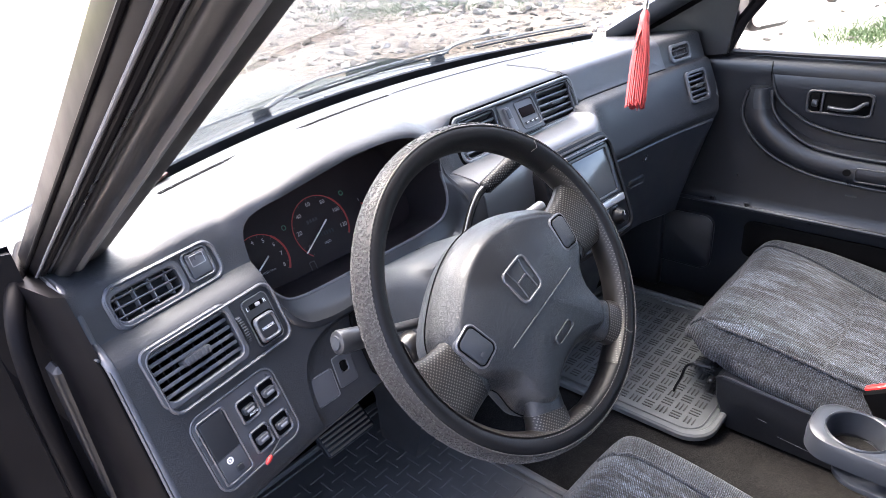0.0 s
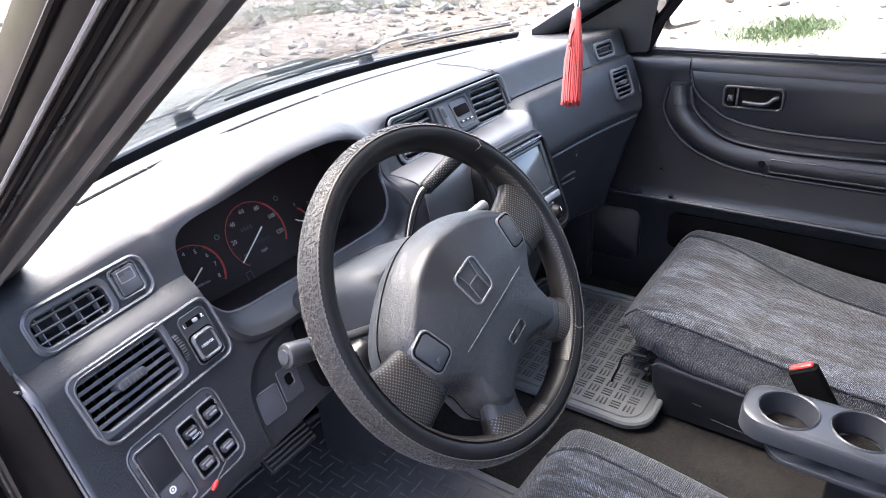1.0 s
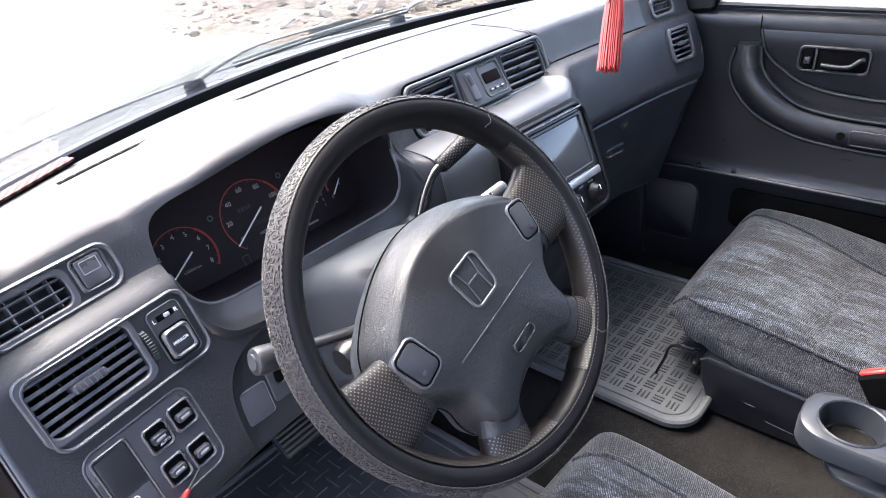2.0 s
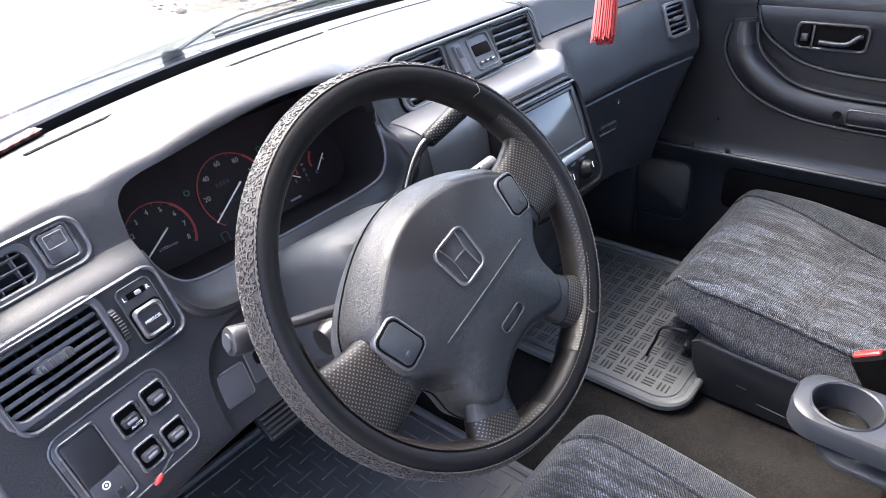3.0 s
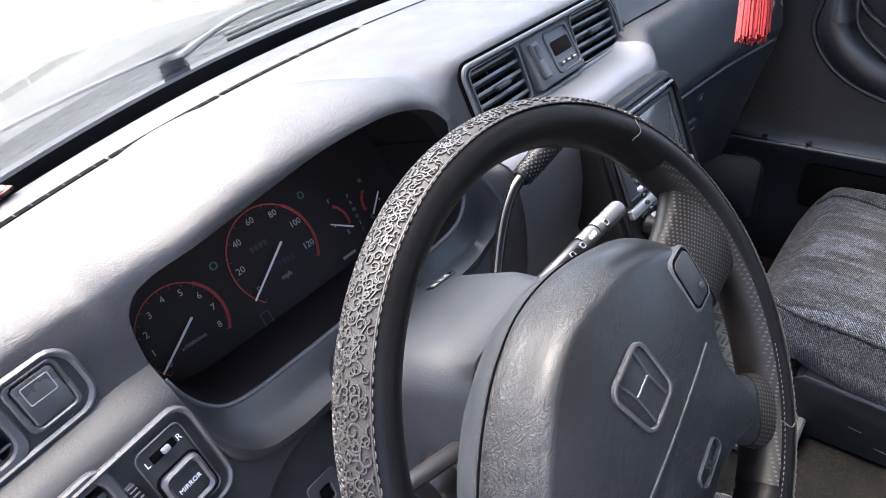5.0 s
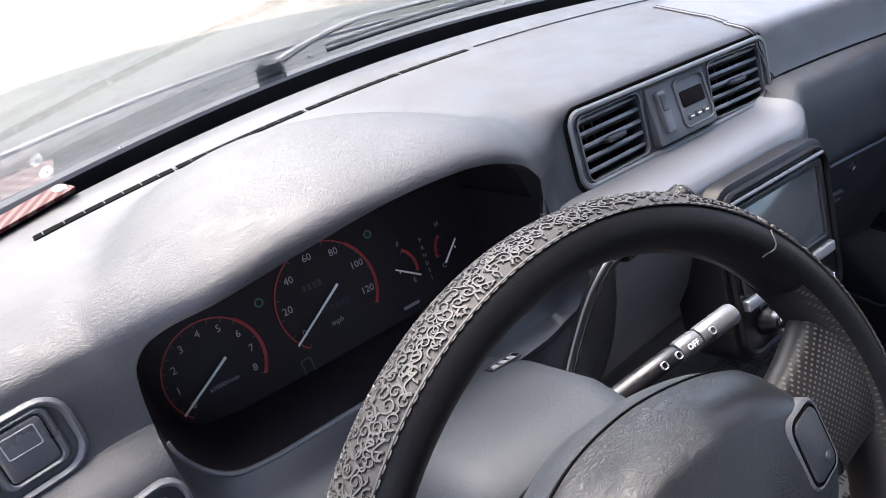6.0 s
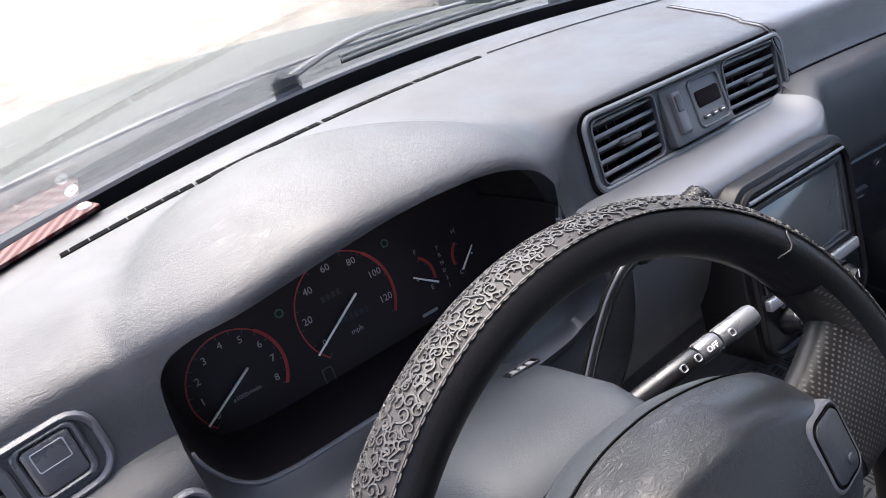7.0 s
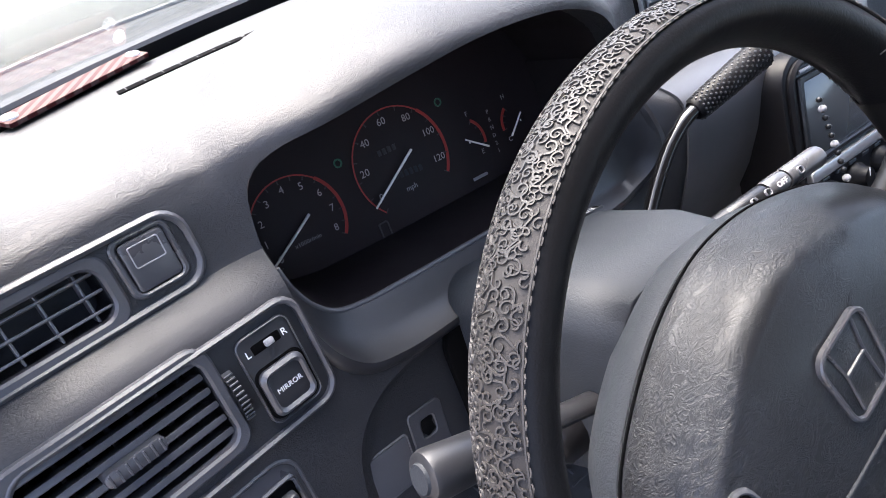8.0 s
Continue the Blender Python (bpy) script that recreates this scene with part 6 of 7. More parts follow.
def rubber_mat(name, x0, x1, y0, y1, z, mat, label, bars=(-1, 0, 1), slope=0.0):
    t = thing(name, ((x0 + x1) / 2, (y0 + y1) / 2, z), label, "floor mat", "floor mats")
    m = Matrix.Translation(((x0 + x1) / 2, (y0 + y1) / 2, z)) @ Matrix.Rotation(radians(slope), 4, "X")
    w, h = x1 - x0, y1 - y0
    bm = bmesh.new()
    slab(bm, rr(w, h, 0.06, 8), m, 0.0, 0.006, 0.002)
    part("sheet", bm, mat, t)
    bm = bmesh.new()
    bezel(bm, rr(w, h, 0.06, 8), rr(w - 0.03, h - 0.03, 0.05, 8), m, 0.004, 0.014, 0.004)
    part("raised_edge", bm, mat, t)
    bm = bmesh.new()
    bezel(bm, rr(w - 0.05, h - 0.05, 0.042, 8), rr(w - 0.058, h - 0.058, 0.038, 8), m, 0.004, 0.009, 0.0015)
    part("inner_rib", bm, mat, t)
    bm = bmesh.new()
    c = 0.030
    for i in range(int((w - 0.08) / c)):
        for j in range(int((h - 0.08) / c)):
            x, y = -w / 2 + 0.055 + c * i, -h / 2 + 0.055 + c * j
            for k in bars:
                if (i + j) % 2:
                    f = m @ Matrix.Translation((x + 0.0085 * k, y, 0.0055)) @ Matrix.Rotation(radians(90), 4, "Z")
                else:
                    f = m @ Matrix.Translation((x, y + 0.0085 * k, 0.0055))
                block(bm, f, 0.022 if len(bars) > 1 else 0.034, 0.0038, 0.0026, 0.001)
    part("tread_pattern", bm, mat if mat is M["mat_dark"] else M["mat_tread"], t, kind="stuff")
    return t


rubber_mat("passenger_mat", 0.160, 0.640, -0.032, 0.44, 0.513, M["mat_grey"], "grey rubber floor mat with raised tread bars")
rubber_mat("driver_mat", -0.60, -0.095, 0.05, 0.60, 0.513, M["mat_dark"], "dark dusty rubber floor mat with raised tread bars", (0,))

pd = thing("brake_pedal", (-0.29, 0.51, 0.6), "worn wide brake pedal with a ribbed rubber pad", "pedal")
f = frame_of((-0.288, 0.512, 0.60), (1, 0, 0), (0, 0.75, 0.66))
bm = bmesh.new()
slab(bm, rr(0.118, 0.060, 0.008), f, -0.012, 0.0, 0.003)
pad_ = part("pad", bm, M["dark"], pd)
for i in range(6):
    bm = bmesh.new()
    block(bm, f @ Matrix.Translation((0, -0.024 + 0.0096 * i, -0.001)), 0.108, 0.005, 0.004, 0.001)
    part("rib", bm, M["pedal"], pad_)
bm = bmesh.new()
tube(bm, [f @ Vector((0.02, 0, -0.012)), f @ Vector((0.03, 0.05, -0.09)), f @ Vector((0.03, 0.2, -0.12))], 0.008, 8)
part("arm", bm, M["steel"], pd)
pd = thing("accelerator_pedal", (-0.14, 0.56, 0.57), "tall black accelerator pedal", "pedal")
f = frame_of((-0.135, 0.555, 0.575), (1, 0, 0), (0, 0.6, 0.8))
bm = bmesh.new()
slab(bm, rr(0.050, 0.14, 0.010), f, -0.012, 0.0, 0.004)
part("pad", bm, M["dark"], pd)
# kick panel and knee area behind the dashboard
for x, nm in ((-0.715, "kick_panel_left"), (0.755, "kick_panel_right")):
    bm = bmesh.new()
    block(bm, pose(x, 0.57, 0.48), 0.03, 0.46, 0.62, 0.006)
    solo(nm, bm, M["door"], "dark plastic kick panel at the side of the footwell", "kick panel", (x, 0.57, 0.48), kind="structure")
bm = bmesh.new()
block(bm, pose(0.0, 1.02, 0.40), 1.55, 0.06, 0.60, 0.01)
solo("bulkhead", bm, M["void"], "dark bulkhead behind the dashboard", "bulkhead", (0, 1.02, 0.4), kind="structure")

# ---- passenger door ----
DX = 0.765
dr = thing("passenger_door", (DX, -0.2, 0.45), "closed passenger door with a dark grey vinyl panel", "car door")


def door_strip(bm, top, bot, bulge, k=40, thick=0.02):
    """A padded band on the door between two lines of (y, z)."""
    a, b = bend([Vector((DX, *p)) for p in top], 8), bend([Vector((DX, *p)) for p in bot], 8)
    rings = []
    for p, q in zip(a, b):
        sec = []
        for i in range(11):
            t = i / 10
            c = p.lerp(q, t)
            sec.append(c + Vector((-bulge * math.sin(math.pi * t) ** 0.38, 0, 0)))
        sec += [q + Vector((thick, 0, 0)), p + Vector((thick, 0, 0))]
        rings.append(sec)
    loft(bm, rings)


bm = bmesh.new()
prof = [(0.035, 0.44), (0.0, 0.45), (-0.004, 0.60), (0.0, 0.735), (-0.014, 0.752), (-0.016, 0.768), (-0.004, 0.778), (0.0, 0.80), (0.002, 0.95), (0.0, 1.085), (-0.004, 1.10), (-0.006, 1.118), (0.002, 1.134), (0.016, 1.142), (0.040, 1.144)]
rings = []
for y in [0.47, 0.465] + [0.46 - 0.03 * i for i in range(48)] + [-0.975]:
    rings.append([Vector((DX + x, y, z)) for x, z in prof] + [Vector((DX + 0.06, y, 1.13)), Vector((DX + 0.075, y, 0.9)), Vector((DX + 0.075, y, 0.44))])
loft(bm, rings)
part("panel", bm, M["door"], dr, smooth=45)
bm = bmesh.new()
tube(bm, [(DX - 0.0165, y, 0.772) for y in (0.44, 0.2, 0.0, -0.3, -0.9)], 0.005, 10)
part("ridge", bm, M["door_light"], dr)
bm = bmesh.new()
door_strip(bm, [(0.112, 1.080), (0.100, 1.030), (0.072, 0.998), (0.0, 0.960), (-0.13, 0.948), (-0.35, 0.955), (-0.70, 0.965)], [(0.160, 1.076), (0.168, 1.010), (0.125, 0.942), (0.05, 0.898), (-0.06, 0.876), (-0.30, 0.872), (-0.70, 0.876)], 0.036)
part("armrest", bm, M["armrest"], dr, "curved grey grab handle and armrest")
for line, out in (([(0.106, 1.075), (0.096, 1.030), (0.066, 0.994), (0.0, 0.956), (-0.13, 0.944), (-0.35, 0.951), (-0.70, 0.961)], 0.027), ([(0.158, 1.070), (0.164, 1.010), (0.121, 0.946), (0.046, 0.903), (-0.06, 0.882), (-0.30, 0.878), (-0.70, 0.882)], 0.025), ([(0.116, 1.105), (0.100, 1.058), (0.064, 1.026), (0.0, 0.994), (-0.13, 0.980), (-0.45, 0.985), (-0.70, 0.992)], 0.004)):
    bm = bmesh.new()
    tube(bm, bend([Vector((DX - out, *p)) for p in line], 8), 0.0045, 10)
    part("welt", bm, M["door"], dr)
bm = bmesh.new()
door_strip(bm, [(0.110, 1.078), (0.107, 1.055), (0.100, 1.032)], [(0.150, 1.076), (0.154, 1.050), (0.152, 1.030)], 0.040)
part("grab_cap", bm, M["tray"], dr, "pale worn handle cap")
# insert above the armrest, with a seam
bm = bmesh.new()
pts = [(-0.114, 1.106), (-0.098, 1.060), (-0.062, 1.028), (0.0, 0.997), (0.13, 0.983), (0.45, 0.988), (0.70, 0.995), (0.70, 1.106)]
f = Matrix(((0, 0, -1, DX), (-1, 0, 0, 0), (0, 1, 0, 0), (0, 0, 0, 1)))
slab(bm, pts, f, -0.004, 0.006, 0.004)
part("insert", bm, M["door"], dr)
bm = bmesh.new()
tube(bm, [(DX - 0.007, 0.118, 1.134), (DX - 0.0075, 0.118, 1.10), (DX - 0.005, 0.112, 1.08)], 0.0012, 6)
part("seam", bm, M["void"], dr)
m = f @ Matrix.Translation((0.029, 1.053, 0.006))
bm = bmesh.new()
bezel(bm, rr(0.132, 0.054, 0.012), rr(0.120, 0.042, 0.009), m, -0.004, 0.004, 0.002)
bz = part("handle_bezel", bm, M["door_light"], dr)
# dark plate carries the shade inside the handle bezel
bm = bmesh.new()
slab(bm, rr(0.121, 0.043, 0.009), m, -0.008, 0.0005, 0.0003)
part("well", bm, M["void"], bz)
bm = bmesh.new()
tube(bm, bend([m @ Vector((-0.020, -0.010, 0.004)), m @ Vector((0.010, -0.011, 0.007)), m @ Vector((0.032, -0.008, 0.008)), m @ Vector((0.046, 0.004, 0.006)), m @ Vector((0.054, 0.006, 0.003))], 4), 0.0048, 10)
part("inner_handle", bm, M["door_light"], bz, "grey door opening lever")
bm = bmesh.new()
slab(bm, rr(0.017, 0.042, 0.005, cx=-0.047), m, -0.002, 0.004, 0.0015)
part("lock_well", bm, M["void"], bz)
bm = bmesh.new()
slab(bm, rr(0.013, 0.015, 0.003, cx=-0.047, cy=-0.002), m, 0.0, 0.010, 0.003)
part("lock_slider", bm, M["door_light"], bz)
bm = bmesh.new()
slab(bm, rr(0.005, 0.045, 0.002, cx=-0.033), m, -0.002, 0.005, 0.0015)
part("divider", bm, M["door_light"], bz)
# pull recess in the armrest
m = f @ Matrix.Translation((0.075, 0.911, 0.032))
bm = bmesh.new()
loft(bm, [put(m, rr(0.016, 0.016, 0.008, 6), -0.01), put(m, rr(0.016, 0.016, 0.008, 6), 0.0052), put(m, rr(0.010, 0.010, 0.005, 6), 0.0048)])
part("screw_recess", bm, M["void"], dr)
bm = bmesh.new()
bezel(bm, rr(0.40, 0.034, 0.008, cx=0.215, cy=-0.002), rr(0.394, 0.028, 0.006, cx=0.215, cy=-0.002), m, -0.01, 0.0055, 0.001)
part("pull_rim", bm, M["door_light"], dr)
for yy in (0.214, 0.130):
    bm = bmesh.new()
    tube(bm, [(DX - 0.014, yy, 0.774), (DX - 0.014, yy, 0.782), (DX - 0.014, yy, 0.785)], [0.0045, 0.0045, 0.0062], 10)
    part("stud", bm, M["door_light"], dr)
bm = bmesh.new()
block(bm, f @ Matrix.Translation((0.087, 0.846, 0.001)), 0.024, 0.004, 0.002, 0.0008)
part("mark", bm, M["tray"], dr)
# speaker grille and map pocket
m = f @ Matrix.Translation((-0.315, 0.645, 0.003))
bm = bmesh.new()
slab(bm, rr(0.215, 0.155, 0.028, 6), m, -0.006, 0.006, 0.003)
sg = part("speaker_grille", bm, M["door"], dr)
bm = bmesh.new()
bezel(bm, rr(0.222, 0.162, 0.030, 6), rr(0.214, 0.154, 0.027, 6), m, -0.006, 0.008, 0.002)
part("grille_rim", bm, M["door"], sg)
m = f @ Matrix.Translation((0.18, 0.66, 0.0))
# dark plate behind the pocket lip, coloured as the shade inside
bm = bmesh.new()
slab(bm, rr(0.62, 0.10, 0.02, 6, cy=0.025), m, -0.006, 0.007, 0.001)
part("pocket_shade", bm, M["void"], dr, "dark slab for the shade inside the map pocket")
bm = bmesh.new()
ring = []
for i in range(13):
    yy = mix(-0.16, 0.50, i / 12)
    ring.append([m @ Vector((yy, -0.12, 0)), m @ Vector((yy, -0.10, 0.05)), m @ Vector((yy, -0.012, 0.055)), m @ Vector((yy, -0.006, 0.050)), m @ Vector((yy, -0.012, 0.045)), m @ Vector((yy, -0.10, 0.03)), m @ Vector((yy, -0.13, -0.01))])
loft(bm, ring)
part("map_pocket", bm, M["door"], dr)
# window of the passenger door: black frame, seal and pane
def right_pillar(y, off=0.0):
    return Vector((0.680 + (0.4 - y) * -0.035 + off, y, 1.237 + (0.4 - y) * 0.588))


bm = bmesh.new()
tube(bm, [(DX + 0.012, y, 1.148) for y in (0.22, 0.0, -0.4, -0.97)], 0.006, 8)
part("window_seal", bm, M["rubber"], dr)
bm = bmesh.new()
fr_path = [(DX + 0.012, 0.235, 1.14), (DX + 0.010, 0.200, 1.22), (DX - 0.01, 0.05, 1.42), (DX - 0.03, -0.15, 1.545), (DX - 0.04, -0.5, 1.60), (DX - 0.03, -0.92, 1.58), (DX + 0.012, -0.96, 1.14)]
tube(bm, fr_path, 0.014, 8)
part("window_frame", bm, M["blackpaint"], dr)
bm = bmesh.new()
tri = [(0.43, 1.135), (0.43, 1.215), (0.30, 1.300), (0.205, 1.350), (0.200, 1.30), (0.208, 1.24), (0.222, 1.146), (0.28, 1.138)]
loft(bm, [[Vector((DX - 0.012, y, z)) for y, z in tri], [Vector((DX + 0.05, y, z)) for y, z in tri]])
part("mirror_cover", bm, M["black"], dr, "black triangular mirror cover")
pane = bmesh.new()
loft(pane, [[Vector((DX + 0.016, y, z)) for y, z in ((0.2, 1.14), (0.05, 1.41), (-0.15, 1.53), (-0.5, 1.59), (-0.92, 1.57), (-0.95, 1.14))], [Vector((DX + 0.020, y, z)) for y, z in ((0.2, 1.14), (0.05, 1.41), (-0.15, 1.53), (-0.5, 1.59), (-0.92, 1.57), (-0.95, 1.14))]])
p = part("window_pane", pane, M["glass"], dr)
p.visible_shadow = False

# ---- windscreen, pillars, roof ----
def sweep(bm, sec, at, ys, size=1.0):
    """A section of (x offset, height offset) carried along a line at(y)."""
    loft(bm, [[at(y) + size * Vector((x, 0, z)) for x, z in sec] for y in ys])


def left_pillar(y):
    return Vector((-0.632 - (0.366 - y) * 0.035, y, 1.2 + (0.366 - y) * 0.588))


PY = [0.50 - 0.04 * i for i in range(21)]
lp = thing("windscreen_pillar_left", left_pillar(0.4), "black windscreen pillar with door seals at the open driver side", "pillar", kind="structure")
bm = bmesh.new()
sweep(bm, [(0.0, 0.0), (-0.004, -0.010), (-0.020, -0.018), (-0.050, -0.022), (-0.070, -0.020), (-0.072, 0.01), (-0.04, 0.03), (0.0, 0.02)], left_pillar, PY, 0.73)
part("trim", bm, M["trim"], lp)
bm = bmesh.new()
tube(bm, [left_pillar(y) + 0.73 * Vector((-0.070, 0, -0.020)) for y in PY], 0.008, 10)
part("door_seal", bm, M["rubber"], lp, "soft rubber door seal")
bm = bmesh.new()
tube(bm, [left_pillar(y) + 0.73 * Vector((-0.054, 0, -0.022)) for y in PY], 0.0062, 8)
part("trim_bead", bm, M["palebead"], lp, "pale trim bead")
bm = bmesh.new()
sweep(bm, [(-0.072, -0.005), (-0.078, -0.013), (-0.088, -0.010), (-0.096, -0.010), (-0.100, 0.0), (-0.104, 0.02), (-0.10, 0.045), (-0.06, 0.05), (-0.06, 0.01)], left_pillar, PY, 0.73)
part("pillar_metal", bm, M["blackpaint"], lp, "black painted pillar metal")
bm = bmesh.new()
foot = [(0.400, 1.180), (0.400, 1.222), (0.42, 1.212), (0.60, 1.105), (0.60, 0.90), (0.34, 0.90)]
loft(bm, [[Vector((x, y, z)) for y, z in foot] for x in (-0.760, -0.712)])
part("pillar_foot", bm, M["jamb"], lp)
for dx, dz, r, mt_ in ((-0.080, -0.013, 0.0024, "rubber"), (-0.0865, -0.012, 0.0016, "smooth"), (-0.092, -0.011, 0.0026, "jamb"), (-0.0985, -0.008, 0.0014, "palebead"), (-0.1035, 0.012, 0.0022, "jamb")):
    bm = bmesh.new()
    tube(bm, [left_pillar(y) + 0.73 * Vector((dx, 0, dz)) for y in PY], r, 8)
    part("flange", bm, M[mt_], lp)
rp = thing("windscreen_pillar_right", right_pillar(0.4), "grey trimmed windscreen pillar at the passenger side", "pillar", kind="structure")
bm = bmesh.new()
sweep(bm, [(0.0, 0.0), (0.006, -0.012), (0.022, -0.022), (0.042, -0.027), (0.056, -0.022), (0.060, 0.0), (0.055, 0.03), (0.02, 0.03), (0.0, 0.02)], right_pillar, PY)
part("trim", bm, M["tray"], rp)
bm = bmesh.new()
sweep(bm, [(0.060, -0.030), (0.054, -0.018), (0.054, 0.03), (0.15, 0.02), (0.15, -0.03), (0.12, -0.06)], right_pillar, PY)
part("pillar_metal", bm, M["blackpaint"], rp)

RAKE = Vector((0, -0.862, 0.507))


def on_glass(x, s):
    """s metres up the windscreen from its lower edge."""
    k = 1 - 0.08 * s
    xx = 0.04 + (x - 0.04) * k
    return Vector((xx, glass_y(x), 1.188)) + RAKE * s


GX = [-0.6854 + 0.0427 * i for i in range(33)]
wsn = thing("windscreen", (0.04, 0.7, 1.19), "clear windscreen with a black rubber lower edge", "windscreen", kind="structure")
bm = bmesh.new()
SS = [0.0, 0.1, 0.2, 0.35, 0.5, 0.65, 0.78]
v = [[bm.verts.new(on_glass(x, s)) for s in SS] for x in GX]
w = [[bm.verts.new(on_glass(x, s) + Vector((0, 0.003, 0.005))) for s in SS] for x in GX]
for i in range(len(GX) - 1):
    for j in range(len(SS) - 1):
        bm.faces.new((v[i][j], v[i + 1][j], v[i + 1][j + 1], v[i][j + 1]))
        bm.faces.new((w[i][j], w[i][j + 1], w[i + 1][j + 1], w[i + 1][j]))
p = part("pane", bm, M["glass"], wsn, smooth=60)
p.visible_shadow = False
bm = bmesh.new()
loft(bm, [[on_glass(x, -0.010), on_glass(x, 0.010), on_glass(x, 0.010) + Vector((0, -0.003, -0.003)), on_glass(x, -0.010) + Vector((0, -0.010, -0.012)), on_glass(x, -0.03) + Vector((0, -0.020, -0.022))] for x in GX])
part("lower_edge", bm, M["rubber"], wsn, "black rubber edge")

# roof, middle pillars and rear bench: out of view, added to shape light
roof = thing("roof", (0.04, -0.6, 1.6), "unseen car roof with a grey headliner", "roof", kind="structure")
bm = bmesh.new()
ring = []
for y in [0.07, 0.0, -0.2, -0.6, -0.85, -1.05, -1.2, -1.9, -2.35]:
    z = 1.575 + 0.06 * smoothstep(0.1, -0.4, y) - 0.05 * smoothstep(-1.5, -2.4, y)
    wide = 0.13 * smoothstep(-0.85, -1.05, y)
    low = [(-0.60 - wide, z), (-0.5, z + 0.02), (0.04, z + 0.035), (0.58, z + 0.02), (0.68 + wide, z)]
    ring.append([Vector((x, y, zz)) for x, zz in low] + [Vector((x, y, zz + 0.04)) for x, zz in low[::-1]])
loft(bm, ring)
part("headliner", bm, M["headliner"], roof, "pale grey headliner")
for x, nm in ((-0.70, "left"), (0.75, "right")):
    p_ = thing("door_pillar_" + nm, (x, -1.0, 0.5), "unseen dark middle pillar of the car body", "pillar", kind="structure")
    bm = bmesh.new()
    tube(bm, [(x, -0.99, 0.45), (x, -1.0, 1.1), (x * 0.9, -1.02, 1.6)], [0.06, 0.05, 0.04], 8)
    part("post", bm, M["dark"], p_)
bm = bmesh.new()
block(bm, pose(0.03, -1.35, 0.5), 1.35, 0.5, 0.22, 0.04)
rsn = thing("rear_bench", (0.03, -1.5, 0.5), "unseen grey velour rear bench seat", "rear seat")
part("cushion", bm, M["velour"], rsn)
bm = bmesh.new()
block(bm, frame_of((0.03, -1.66, 0.62), (1, 0, 0), (0, 1, 0.2)), 1.35, 0.14, 0.6, 0.04)
part("backrest", bm, M["velour"], rsn)

# rear half of the cabin, with its side and tailgate windows
# out of view: added walls hold light back, their windows let some in
def rear_wall(name, x, y, wide, turn, label):
    w = thing(name, (x, y, 0.44), label, "wall", kind="structure")
    m = Matrix.Translation((x, y, 0)) @ Matrix.Rotation(turn, 4, "Z")
    for nm, cx, z0, sx, sz in (("lower_panel", 0, 0.44, wide, 0.66), ("upper_rail", 0, 1.52, wide, 0.10), ("post", -wide / 2 + 0.06, 1.10, 0.12, 0.42), ("post", wide / 2 - 0.06, 1.10, 0.12, 0.42)):
        bm = bmesh.new()
        block(bm, m @ Matrix.Translation((cx, 0, z0)), sx, 0.06, sz, 0.008)
        part(nm, bm, M["dark"], w)
    bm = bmesh.new()
    block(bm, m @ Matrix.Translation((0, 0, 1.095)), wide - 0.22, 0.004, 0.43, 0.0008)
    p = part("window_pane", bm, M["glass"], w)
    p.visible_shadow = False


rear_wall("rear_side_wall_left", -0.72, -1.68, 1.30, radians(90), "unseen side of the rear cabin, dark trimmed, with a window")
rear_wall("rear_side_wall_right", 0.78, -1.68, 1.30, radians(90), "unseen side of the rear cabin, dark trimmed, with a window")
rear_wall("rear_wall", 0.03, -2.32, 1.56, 0.0, "unseen dark trimmed tailgate with a window")

# hinge side of the driver door opening
jb = thing("door_jamb", (-0.74, 0.42, 0.4), "black painted door jamb with a hanging rubber seal", "door jamb", kind="structure")
bm = bmesh.new()
pts = [(0.36, 0.40), (0.50, 0.40), (0.60, 0.9), (0.60, 1.14), (0.50, 1.20), (0.38, 1.22), (0.36, 1.10), (0.35, 0.8)]
loft(bm, [[Vector((-0.715, y, z)) for y, z in pts], [Vector((-0.79, y + 0.04, z)) for y, z in pts], [Vector((-0.83, y + 0.10, z)) for y, z in pts]])
part("jamb_metal", bm, M["jamb"], jb)
bm = bmesh.new()
tube(bm, bend([(-0.690, 0.44, 1.20), (-0.735, 0.36, 1.17), (-0.750, 0.335, 1.10), (-0.752, 0.33, 0.95), (-0.752, 0.33, 0.75), (-0.75, 0.33, 0.45)], 5), 0.010, 10)
part("seal", bm, M["jamb"], jb)
bm = bmesh.new()
ring = []
for z, y0 in ((1.19, 0.30), (1.13, 0.262), (1.06, 0.245), (0.98, 0.215), (0.92, 0.20), (0.80, 0.24), (0.60, 0.29), (0.48, 0.30)):
    ring.append([Vector((-0.7025, y0, z)), Vector((-0.712, y0 + 0.015, z)), Vector((-0.722, y0 + 0.07, z)), Vector((-0.722, y0 + 0.3, z)), Vector((-0.703, y0 + 0.3, z))])
loft(bm, ring)
part("end_cover", bm, M["jamb"], jb, "dark cover at the end of the dashboard")
bm = bmesh.new()
tube(bm, bend([(-0.736, 0.47, 1.085), (-0.728, 0.42, 1.104), (-0.715, 0.34, 1.116), (-0.708, 0.30, 1.128), (-0.704, 0.262, 1.133)], 5), 0.0016, 6)
part("welt_line", bm, M["column"], jb)
bm = bmesh.new()
block(bm, pose(-0.74, -0.35, 0.40), 0.12, 1.35, 0.09, 0.015)
part("sill", bm, M["blackpaint"], jb)

dd = thing("driver_door", (-0.80, 0.44, 0.45), "black driver door standing wide open", "car door")
m = frame_of((-0.835, 0.445, 0.45), (-0.90, 0.43, 0), (0, 0, 1))
bm = bmesh.new()
